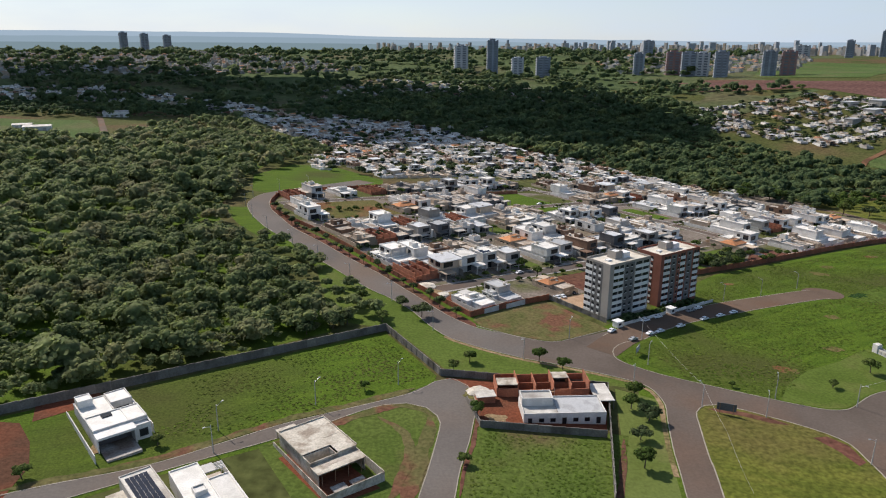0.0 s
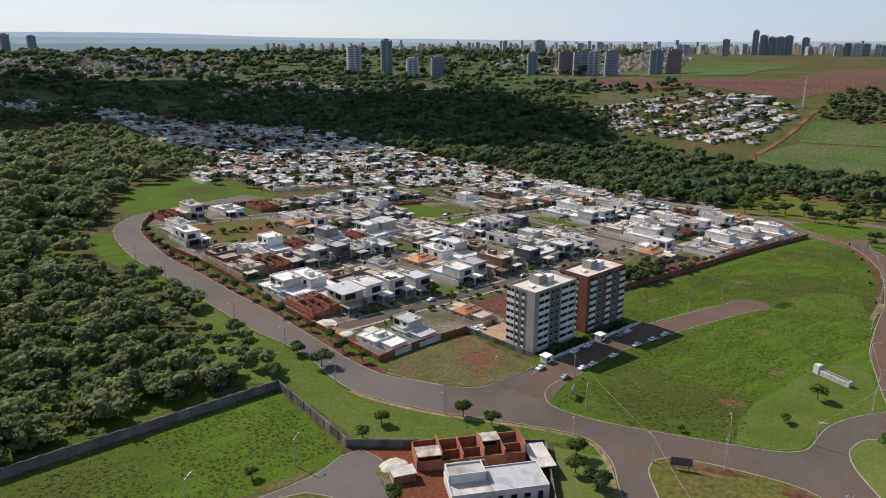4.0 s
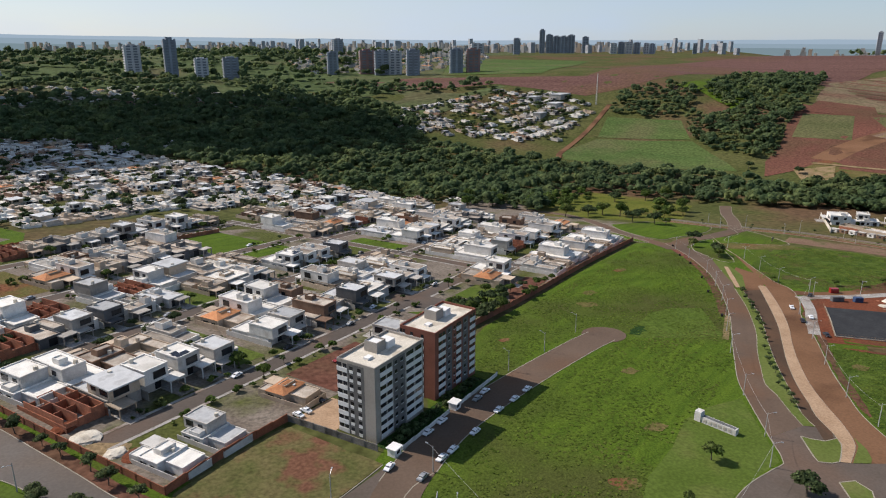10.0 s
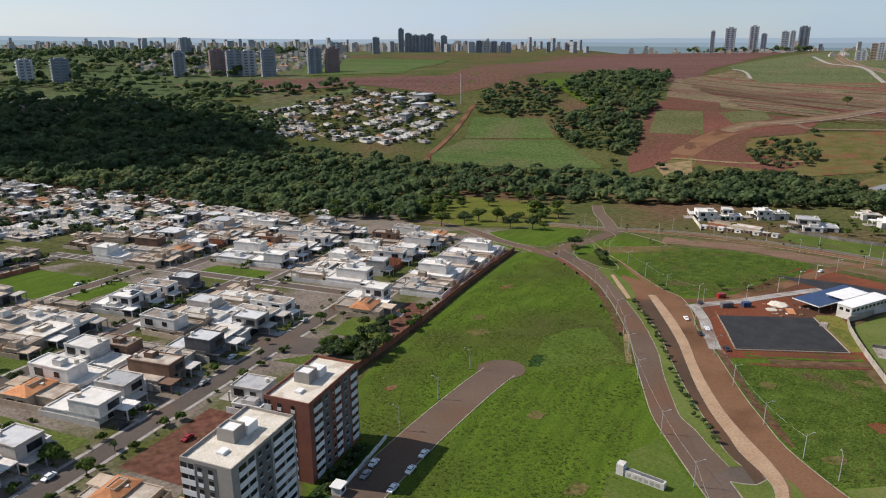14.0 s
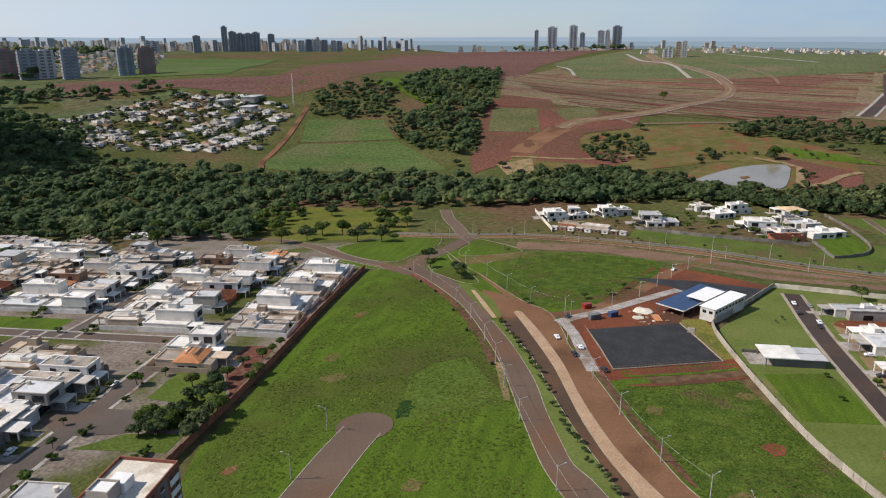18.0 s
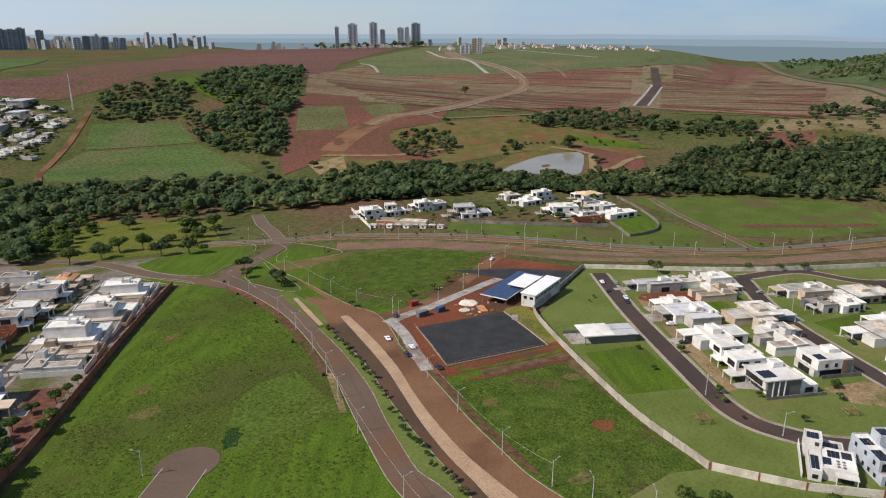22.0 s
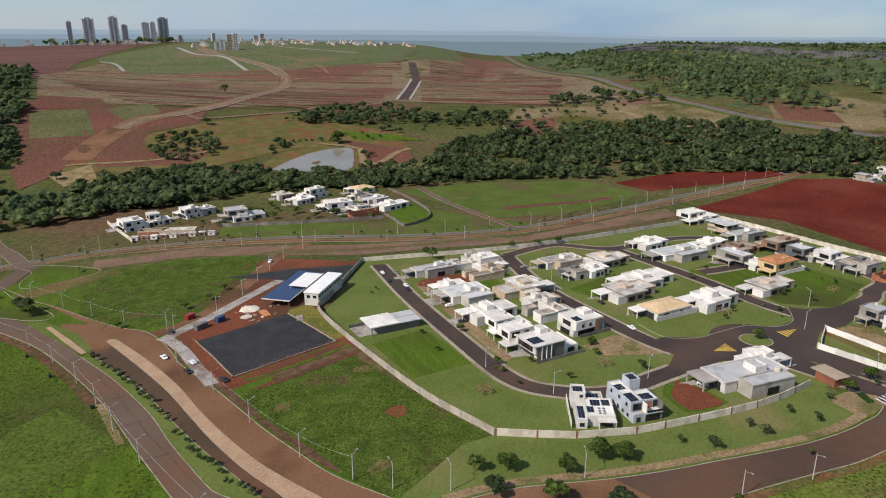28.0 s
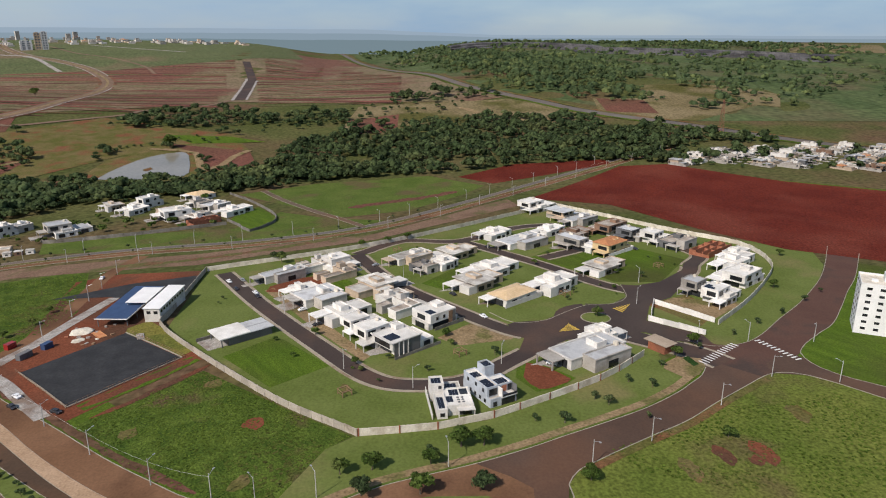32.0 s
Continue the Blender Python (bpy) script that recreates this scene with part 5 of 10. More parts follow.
# volumes of each house style: across from -1 to 1, depth from 0 to 1, bottom and top in metres, wall (0 main, 1 second)
STYLES = {
    "plain": [(-0.95, 0.95, 0.1, 0.95, 0, 3.3, 0)],
    "low": [(-0.96, 0.96, 0.2, 0.62, 0, 3.6, 0), (-0.94, 0.5, 0.62, 1.0, 0, 3.1, 0), (0.08, 0.98, 0.0, 0.2, 0, 3.3, 1), (-0.6, 0.35, 0.33, 0.5, 3.3, 5.0, 0)],
    "long": [(-0.96, 0.3, 0.06, 1.0, 0, 3.3, 0), (0.31, 0.97, 0.24, 0.86, 0, 4.1, 1), (-0.5, 0.1, 0.55, 0.72, 3.0, 4.8, 0)],
    "two": [(-0.96, 0.96, 0.14, 0.62, 0, 3.3, 0), (-0.94, 0.6, 0.62, 1.0, 0, 3.0, 0), (-0.98, 0.42, 0.03, 0.56, 3.2, 6.5, 1), (0.43, 0.9, 0.3, 0.52, 3.0, 4.4, 0)],
    "deep": [(-0.96, 0.96, 0.12, 1.0, 0, 3.2, 0), (-0.3, 0.98, 0.04, 0.82, 3.0, 6.4, 1), (0.2, 0.7, 0.45, 0.62, 6.0, 7.6, 1)],
    "step": [(-0.96, 0.2, 0.1, 0.7, 0, 4.4, 0), (0.21, 0.96, 0.2, 1.0, 0, 3.3, 0), (-0.94, 0.19, 0.7, 1.0, 0, 3.0, 1), (-0.7, 0.0, 0.25, 0.45, 4.0, 6.2, 1)],
    "slab": [(-0.9, 0.9, 0.16, 0.95, 0, 3.3, 0), (-0.8, 0.8, 0.12, 0.62, 3.2, 6.0, 1)],
    "court": [(-0.96, 0.96, 0.1, 0.42, 0, 3.5, 0), (-0.95, -0.2, 0.42, 1.0, 0, 3.2, 0), (0.35, 0.95, 0.62, 1.0, 0, 2.8, 1), (0.3, 0.8, 0.16, 0.34, 3.2, 5.2, 0)],
}


def modern_house(seed, style, wall, upper_wall, roof, label, yard=M_WHITE, tile=None, solar=0, accent=M_DARK, canopy=None):
    """A flat-roofed house on its plot of 11.4 by 25 m; the front faces -y, the plot's middle is the origin."""
    r = random.Random(seed)
    w, d, y0, deep = 11.4, 25.0, -8.0, 18.5
    h = empty("house", 0, 0, 0, 0.0)
    tagged(h, label, "house")
    top, decks = None, bmesh.new()
    for k, (xa, xb, ya, yb, za, zb, m) in enumerate(STYLES[style]):
        xa, xb, ya, yb = xa * 5.5, xb * 5.5, y0 + ya * deep, y0 + yb * deep
        zl = -0.7 if za == 0 else za - 0.3
        big = (xb - xa) * (yb - ya) > 24
        name = "body" if k == 0 else "wing" if za == 0 else "upper_storey" if big else "tank_room"
        part(name, shell(bmesh.new(), xa, ya, zl, xb, yb, zb, 0.22, 0.45, 0.12 if big else 0.0), upper_wall if m else wall, h)
        box(decks, xa + 0.2, ya + 0.2, zb - 0.42, xb - 0.2, yb - 0.2, zb - 0.3)
        if big and zb - za > 2.5:
            cx, cy, wz = (xa + xb) / 2, (ya + yb) / 2, max(za, 0)
            if k == 0 or za > 0:
                window(h, cx + (xb - xa) * 0.12, ya - 0.02, wz + (0.5 if za else 0.2), (xb - xa) * (0.5 if za else 0.42), 1.7 if za else 2.3, 0, accent if za else None)
            if k == 0 or za > 0:
                window(h, xb + 0.02, cy - (yb - ya) * 0.24, wz + (0.6 if za else 0.7), 3.2 if za else 2.6, 1.9 if za else 1.7, 1)
                window(h, xb + 0.02, cy + (yb - ya) * 0.22, wz + 1.0, 1.9, 1.3, 1)
        if top is None or zb > top[4]:
            if big:
                top = (xa, xb, ya, yb, zb)
    part("roof", decks, roof, h, "flat roofs behind parapets")
    xa, xb, ya, yb, zb = top
    left = r.random() < 0.5
    cx = -w / 4 if left else w / 4
    fy = y0 + STYLES[style][0][2] * deep
    part("carport", boxes((cx - 2.6, y0 - 2.6, 2.55, cx + 2.6, fy - 0.02, 2.85), (cx - 2.5, y0 - 2.5, -0.6, cx - 2.2, y0 - 2.2, 2.55), (cx + 2.2, y0 - 2.5, -0.6, cx + 2.5, y0 - 2.2, 2.55)), upper_wall, h, "carport slab on two posts")
    part("garage_door", boxes((cx - 1.9, fy - 0.08, 0, cx + 1.9, fy + 0.04, 2.35)), accent, h, "dark garage door")
    part("driveway", boxes((cx - 2.3, -d / 2 - 1.5, -0.5, cx + 2.3, fy - 0.1, 0.12)), M_PAVE, h, "paved drive")
    if canopy:
        part("canopy", boxes((xa - 0.9, ya - 1.4, zb, xb + 0.9, yb + 0.5, zb + 0.35)), canopy, h, "broad thin roof slab with deep eaves")
    if tile:
        bm = bmesh.new()
        a, b, c, e, q = xa - 0.4, xb + 0.4, ya - 0.4, yb + 0.4, min(xb - xa, yb - ya) / 2
        v = [bm.verts.new(p) for p in ((a, c, zb - 0.1), (b, c, zb - 0.1), (b, e, zb - 0.1), (a, e, zb - 0.1))]
        p, s = ((a + q, (c + e) / 2), (b - q, (c + e) / 2)) if b - a > e - c else (((a + b) / 2, c + q), ((a + b) / 2, e - q))
        v += [bm.verts.new((*p, zb + 1.5)), bm.verts.new((*s, zb + 1.5))]
        for f in (((0, 1, 5, 4), (1, 2, 5), (2, 3, 4, 5), (3, 0, 4)) if b - a > e - c else ((0, 1, 4), (1, 2, 5, 4), (2, 3, 5), (3, 0, 4, 5))) + ((3, 2, 1, 0),):
            bm.faces.new([v[k] for k in f])
        part("tiled_roof", bm, tile, h, "tiled hip roof")
    for k in range(solar):
        ob = part("solar_panel", boxes((-0.52, -0.85, 0, 0.52, 0.85, 0.06)), M_SOLAR, h, "blue-black solar panel")
        ob.matrix_basis = pose(xa + 1.2 + 1.1 * (k % 4), ya + 1.5 + 1.9 * (k // 4), zb - 0.05, 8, 0, 0)
    sx, sy = (xa + xb) / 2, yb - 1.4
    part("water_tank", rod(bmesh.new(), (sx - 1.4, sy, zb - 0.4), (sx - 1.4, sy, zb + 0.7), 0.7, 0.6, 10), M_PANEL if not tile else M_WHITE, h, "round roof water tank")
    part("plot_wall", boxes((-w / 2 + 0.02, -7, -0.8, -w / 2 + 0.17, d / 2, 2.0), (w / 2 - 0.17, -7, -0.8, w / 2 - 0.02, d / 2, 2.0), (-w / 2 + 0.17, d / 2 - 0.17, -0.8, w / 2 - 0.17, d / 2 - 0.02, 2.0)), yard, h, "rendered plot wall")
    return h


def brick_shell(w, d, label):
    """An unfinished house of raw red brick: open rooms without a roof."""
    r = random.Random(3)
    h = empty("unfinished_house", 0, 0, 0, 0.0)
    tagged(h, label, "house")
    xs, ys = [-w / 2 + 0.3, -w / 6, w / 6, w / 2 - 0.3], [-d / 2 + 5, -1.0, 3.0, d / 2 - 3]
    for k, x in enumerate(xs):
        part("brick_wall", boxes((x - 0.1, ys[0], -0.6, x + 0.1, ys[-1], 2.4 + 1.2 * r.random())), M_BRICK, h)
    for y in ys:
        for a, b in zip(xs, xs[1:]):
            part("brick_wall", boxes((a + 0.1, y - 0.1, -0.6, b - 0.1, y + 0.1, 1.8 + 1.6 * r.random())), M_BRICK, h)
    part("floor_slab", boxes((xs[0] + 0.1, ys[0], -0.5, xs[-1] - 0.1, ys[-1], 0.1)), M_PAVE, h)
    part("plot_wall", boxes((-w / 2, -d / 2 + 4, -0.8, -w / 2 + 0.15, d / 2, 1.6), (w / 2 - 0.15, -d / 2 + 4, -0.8, w / 2, d / 2, 1.6)), M_BRICK, h)
    return h


KINDS = {}
for key, args, extra in (
    ("w", (1, "low", M_WHITE, M_WHITE, M_WROOF, "white single-storey flat-roofed house on a walled plot"), {}),
    ("v", (12, "long", M_WHITE, M_BEIGE, M_SLAB, "white single-storey house with a beige wing"), {}),
    ("c", (13, "court", M_WHITE, M_GREY, M_SLABD, "white courtyard house with stained flat roofs"), {}),
    ("W", (2, "two", M_WHITE, M_WHITE, M_WROOF, "white two-storey flat-roofed house on a walled plot"), {}),
    ("V", (14, "deep", M_WHITE, M_WHITE, M_WROOF, "white box-like two-storey house with dark glazing"), {}),
    ("g", (3, "step", M_GREY, M_WHITE, M_SLABD, "grey stepped single-storey house with a white tower"), {"yard": M_GREY}),
    ("G", (4, "two", M_WHITE, M_GREY, M_METALROOF, "white house with a grey upper storey"), {}),
    ("b", (5, "court", M_BEIGE, M_BEIGE, M_SLABD, "beige single-storey courtyard house"), {"yard": M_BEIGE}),
    ("B", (6, "deep", M_BEIGE, M_WHITE, M_SLABD, "beige house with a white upper storey"), {"yard": M_BEIGE}),
    ("D", (7, "two", M_GREY, M_DARK, M_METALROOF, "grey house with a dark upper storey"), {"yard": M_GREY}),
    ("e", (15, "low", M_BROWN, M_BEIGE, M_SLABD, "brown rendered single-storey house"), {"yard": M_BEIGE}),
    ("E", (16, "deep", M_GREY, M_BROWN, M_SLABD, "grey house with a brown upper storey"), {"yard": M_GREY}),
    ("m", (8, "long", M_WHITE, M_GREY, M_METALROOF, "white single-storey house with a pale metal roof"), {}),
    ("P", (17, "slab", M_GREY, M_BEIGE, M_METALROOF, "grey two-storey house under a broad pale roof slab"), {"canopy": M_METALROOF, "yard": M_GREY}),
    ("p", (18, "low", M_BEIGE, M_WHITE, M_SLAB, "beige house under a flat white roof slab"), {"canopy": M_SLAB}),
    ("k", (19, "long", M_DARK, M_GREY, M_SLABD, "dark grey single-storey house with a stained roof"), {"yard": M_GREY}),
    ("t", (9, "low", M_BEIGE, M_BEIGE, M_SLABD, "beige house with an orange tiled hip roof"), {"tile": M_TILE, "yard": M_BEIGE}),
    ("T", (20, "deep", M_CREAM, M_CREAM, M_SLAB, "yellow two-storey house with an orange tiled roof"), {"tile": M_TILE, "yard": M_WHITE}),
    ("h", (21, "plain", M_WHITE, M_WHITE, M_SLAB, "white house with a low tan tiled roof"), {"tile": M_TANTILE}),
    ("s", (10, "two", M_WHITE, M_WHITE, M_WROOF, "white two-storey house with solar panels on its roof"), {"solar": 6}),
    ("S", (11, "low", M_GREY, M_WHITE, M_SLAB, "grey house with solar panels on its flat roof"), {"solar": 12}),
):
    KINDS[key] = modern_house(*args, **extra)
KINDS["x"] = brick_shell(11.4, 25, "unfinished raw red brick house without a roof")
USED = set()


def house(kind, x, y, turn, group, sx=1.0):
    """Stands a house of that kind on the land; turn: the way its front faces, in degrees from south."""
    src = KINDS[kind]
    m = pose(x, y, zat(x, y), 0, 0, turn)
    if kind not in USED:
        USED.add(kind)
        src.matrix_basis = m
        ob = src
    else:
        ob = copy_thing(src, m)
        ob.matrix_basis = m
    return tagged(ob, group=group)


UV0 = (12.0, 280.0)


def plan(u, v):
    return UV0[0] + 0.836 * u - 0.549 * v, UV0[1] + 0.549 * u + 0.836 * v


def row(kinds, u0, v0, u1, v1, back, group="houses of the walled estate"):
    """A row of houses, evenly spaced along a street; a dot is an empty plot. back: they face the other way."""
    n = len(kinds)
    turn = UDIR + math.degrees(math.atan2(v1 - v0, u1 - u0)) + (180 if back else 0)
    for k, c in enumerate(kinds):
        if c == ".":
            continue
        f = (k + 0.5) / n
        x, y = plan(u0 + (u1 - u0) * f, v0 + (v1 - v0) * f)
        house(c, x, y, turn, group)


EMPTY = [(170, 158, 217, 236), (70, 0, 112, 30), (238, 108, 270, 152), (20, 180, 78, 236), (152, -5, 219, 30), (66, 46, 81, 98), (97, 105, 118, 140)]
MIXED = "WwvcGVbbBBDekEmttpsSPbgcxBBVGbeEpbbvcGW"


def street_row(u0, u1, v0, slope, back, seed, first=""):
    """Houses along one side of a street: the first kinds as given, then at random, leaving the empty plots."""
    r = random.Random(seed)
    n = int((u1 - u0) / 14.0)
    for k in range(n):
        u = u0 + (k + 0.5) * 14.0
        v = v0 + slope * (u - u0) + r.uniform(-2.2, 2.2)
        c = r.choice(MIXED)
        gone = r.random() < 0.1
        c = first[k] if k < len(first) else "." if gone else c
        if c == "." or any(a < u < p and b < v < q for a, b, p, q in EMPTY):
            continue
        x, y = plan(u, v)
        if math.hypot(x - 146, y - 384) < 11:
            continue
        ob = house(c, x, y, UDIR + math.degrees(math.atan(slope)) + (180 if back else 0) + r.uniform(-2, 2), "houses of the walled estate")
        ob.matrix_basis = ob.matrix_basis @ Matrix.Diagonal((r.choice((-1.22, 1.22)), r.uniform(1.14, 1.32), r.uniform(1.22, 1.55), 1))


row("wG", 2, 13, 34, 15, True)
row("t", 52, 15, 68, 16, True)
street_row(112, 152, 14, 0.05, True, 1)
street_row(214, 242, 27, 0.05, False, 21, "tW")
street_row(2, 232, 58, 0.03, False, 2, "xPWsG.W")
street_row(2, 232, 85, 0.03, True, 3, "WVebg.tV")
street_row(2, 232, 124, 0.05, False, 4, "bxkGDc")
street_row(2, 232, 151, 0.05, True, 5, "ecWx.G")
street_row(2, 232, 190, 0.05, False, 6)
street_row(2, 232, 217, 0.05, True, 7)
street_row(14, 250, 258, 0.05, False, 8)
street_row(256, 398, 15, 0.04, True, 9)
street_row(256, 410, 54, 0.05, False, 10)
street_row(256, 410, 81, 0.05, True, 11)
street_row(262, 425, 120, 0.06, False, 12)
street_row(262, 425, 147, 0.06, True, 13)
street_row(245, 425, 186, 0.06, False, 14)
street_row(245, 415, 213, 0.06, True, 15)
street_row(262, 410, 254, 0.05, False, 16)
for u0, v0, u1, v1 in ((4, 36, 232, 42), (2, 104, 250, 116), (2, 170, 250, 182), (4, 238, 250, 250), (244, 30, 400, 36), (244, 98, 425, 108), (244, 164, 430, 174), (244, 234, 410, 242), (247, 28, 247, 262)):
    c = curve([plan(u0, v0), plan((u0 + u1) / 2, (v0 + v1) / 2), plan(u1, v1)], 8)
    ribbon("road", c, -3.6, 3.6, M_STREET, 0.12 + 0.01 * (u0 == u1), "worn asphalt estate street")
    for a, b in ((-5.2, -3.8), (3.8, 5.2)):
        ribbon("footway", c, a, b, M_PAVE, 0.15 + 0.01 * (u0 == u1), "pale concrete footway along the estate street", "pavement", 1)
for u0, v0, u1, v1, m in ((172, 160, 215, 233, M_FIELD), (240, 110, 268, 150, M_FIELD), (72, 4, 112, 28, M_SOILF), (22, 184, 76, 234, M_SCRUB), (54, 50, 70, 70, M_FIELD), (67, 47, 80, 97, M_MEADOW), (98, 106, 117, 138, M_MEADOW)):
    patch("plot", [plan(u0, v0), plan(u1, v0), plan(u1, v1), plan(u0, v1)], m, 0.1, "vacant plot between the houses", "ground")
for pts, m, lift, text, kind in (([(161, 40), (163, 34), (166, 22), (172, 18), (182, 26), (181, 53), (170, 55)], M_STREET, 0.16, "worn asphalt forecourt of the estate", "road"), ([(191, 28), (218, 29), (215, 12), (194, -1), (188, 6)], M_MOWN2, 0.13, "mown lawn inside the estate wall", "grass"),
                                ([(155, 32), (166, 21), (169, 2), (157, 2)], M_MEADOW, 0.13, "rough grass beside the forecourt", "grass"), ([(170, 18), (186, 27), (187, 6), (172, 2)], M_MEADOW, 0.11, "rough grass beside the forecourt", "grass"), ([(219, 12), (245, 14), (245, 1), (196, -1)], M_SOILF, 0.12, "bare red earth inside the wall", "ground")):
    patch("plot", [plan(u, v) for u, v in pts], m, lift, text, kind)
wall_run("wall_plot", [plan(216, 234), plan(172, 234)], 2.2, M_BRICK, "raw red brick wall of an empty plot", 5.0)

# the walled estate with wide lawns: kind, near corner, depth, width, and whether the front faces away
ES = "houses of the lawn estate"


def villa(kind, x, y, deep, wide, turn=-54.0, away=False, tall=1.05, group=ES):
    a = radians(turn)
    cx, cy = x + math.cos(a) * deep / 2 - math.sin(a) * wide / 2, y + math.sin(a) * deep / 2 + math.cos(a) * wide / 2
    sx, sy = wide / 11.1, deep / 18.5
    q = house(kind, cx, cy, turn - 90 + (180 if away else 0), group)
    q.matrix_basis = q.matrix_basis @ Matrix.Diagonal((sx, sy, tall, 1)) @ Matrix.Translation((0, -1.25, 0))
    for o in [] if q is KINDS[kind] else list(q.children):
        if o.name.startswith("plot_wall"):
            bpy.data.objects.remove(o)
        elif o.name.startswith("wing"):
            co = [v.co for v in o.data.vertices]
            ya, yb = min(c.y for c in co), max(c.y for c in co)
            if yb - ya > 3:
                window(q, max(c.x for c in co) - 0.08, (ya + yb) / 2, 0.5, min(3.0, 0.55 * (yb - ya)), 1.9, 1)
    return q


for k, x, y, deep, wide, away, tall in (
    ("m", 411, 243.5, 25, 11, 0, 1), ("V", 428.9, 210.3, 15, 15, 1, 0.75), ("c", 431, 224, 16, 12, 1, 0.95), ("b", 410, 213, 20, 12, 1, 0.95), ("p", 383, 195.9, 25, 14, 1, 1), ("m", 367, 217, 21, 20, 0, 1.05), ("w", 384, 226, 15, 12, 0, 1),
    ("w", 347, 207, 22, 13, 0, 1.1), ("W", 334, 197, 17, 11, 0, 0.85), ("W", 321, 191, 21, 11, 0, 0.95), ("c", 353, 179, 15, 14, 1, 1.1), ("v", 371, 183, 14, 12, 1, 1),
    ("v", 432, 172, 24, 14, 0, 1), ("k", 417, 162, 12, 12, 0, 0.95), ("w", 423, 151, 14, 12, 0, 1), ("p", 440, 146, 25, 13, 0, 1), ("w", 402, 131, 29, 16, 0, 1), ("p", 382, 142, 26, 14, 0, 1.05), ("h", 361, 129, 23, 12, 0, 1), ("w", 374, 103, 24, 14, 0, 1.25),
    ("w", 484, 113, 21, 14, 0, 1), ("m", 455, 103, 32, 18, 0, 1), ("w", 489, 76, 21, 11, 0, 1), ("G", 447, 61, 16, 19, 0, 0.9), ("T", 440, 52, 22, 13, 0, 0.9), ("p", 401.5, 70, 27, 12, 0, 0.95), ("e", 477, 61, 23, 12, 0, 0.9),
    ("W", 562, 67, 28, 13, 0, 0.95), ("P", 533, 53, 22, 14, 0, 0.85), ("m", 512, 49, 26, 10, 0, 1.1), ("E", 486, 36, 24, 13, 0, 0.95), ("D", 469, 23, 18, 12, 0, 0.9), ("W", 460, 12, 18, 11, 0, 0.95), ("k", 447, 5, 22, 12, 0, 1.1), ("x", 431, -5, 28, 9, 0, 1), ("w", 420, -16, 22, 10, 0, 1),
    ("w", 402, -5, 30, 12, 0, 1.1), ("V", 375, 4, 22, 17, 0, 0.95), ("G", 364, 31, 16, 11, 0, 0.95), ("s", 351, 27, 21, 11, 0, 0.95),
    ("m", 287, 114.5, 29, 18, 0, 1.1), ("w", 311, 102, 16, 11, 1, 1)):
    villa(k, x, y, deep * 1.08, wide * (1.4 if x > 425 and y < 70 else 1.12), -62.0 if x < 312 and y < 160 else -54.0, bool(away), tall * 1.3)
patch("plot", [(331, 163), (349, 143), (337, 127), (326, 132), (322, 154)], M_TANSOIL, 0.07, "dry tan empty plot", "ground")
patch("plot", [(403, 243), (396, 222), (408, 214), (428, 212), (424, 226), (412, 242)], M_SOIL, 0.08, "bare red front plot", "ground")
patch("lawn", [(424, 210), (398, 209), (390, 214), (386, 203), (398, 196), (414, 201)], M_FIELD, 0.1, "small bright lawn between the houses", "grass")
patch("lawn", [(404, 164), (435, 138), (410, 126), (398, 144), (391, 152)], M_FIELD, 0.08, "bright lawn between the houses", "grass")
MS = "houses of the small estate"
for k, x, y, deep, wide, turn in (("V", 536, 486, 18, 21, -42), ("W", 554, 474, 15, 14, -48), ("V", 575, 456, 14, 18, -40), ("m", 586, 450, 16, 15, -40), ("G", 557, 412, 27, 18, -54), ("w", 620, 378, 19, 15, -40), ("V", 645, 375, 18, 14, -40), ("c", 579, 318, 19, 15, -40), ("V", 587, 343, 24, 20, -58),
                                  ("h", 665, 338, 20, 16, -44), ("m", 617, 313, 19, 16, -40), ("w", 594, 298, 25, 15, -44), ("p", 640, 401, 14, 14, -50), ("x", 567, 317, 22, 10, -48), ("b", 610, 350, 16, 12, -45), ("g", 634, 330, 16, 12, -45)):
    villa(k, x, y, deep * 1.1, wide * 1.1, turn, False, 1.4, MS)
for k in range(9):
    bx, by = 513 + 1.3 * k, 463 - 6.6 * k
    cb = tagged(empty("site_cabin", bx, by, -80), "small white site cabin in a row", "cabin", "site cabins")
    part("body", boxes((-2.4, -1.8, -0.5, 2.4, 1.8, 2.7)), M_WHITE if k % 2 == 0 else M_BROWN, cb)
    part("roof", boxes((-2.6, -2.0, 2.7, 2.6, 2.0, 2.9)), M_SLAB, cb)
    window(cb, 0, -1.82, 0.9, 1.6, 1.0, 0)
wb = tagged(empty("workshop", 528, 446, -75), "long low unfinished workshop with a pale roof", "workshop")
part("body", shell(bmesh.new(), -20, -4, -0.8, 20, 5, 4.2), M_BEIGE, wb)
part("roof", boxes((-2, -3.7, 3.4, 19.7, 4.7, 3.7)), M_SLAB, wb)
part("brick_front", boxes((-19.8, -4.4, -0.5, -6, -4.05, 3.4)), M_BRICK, wb)


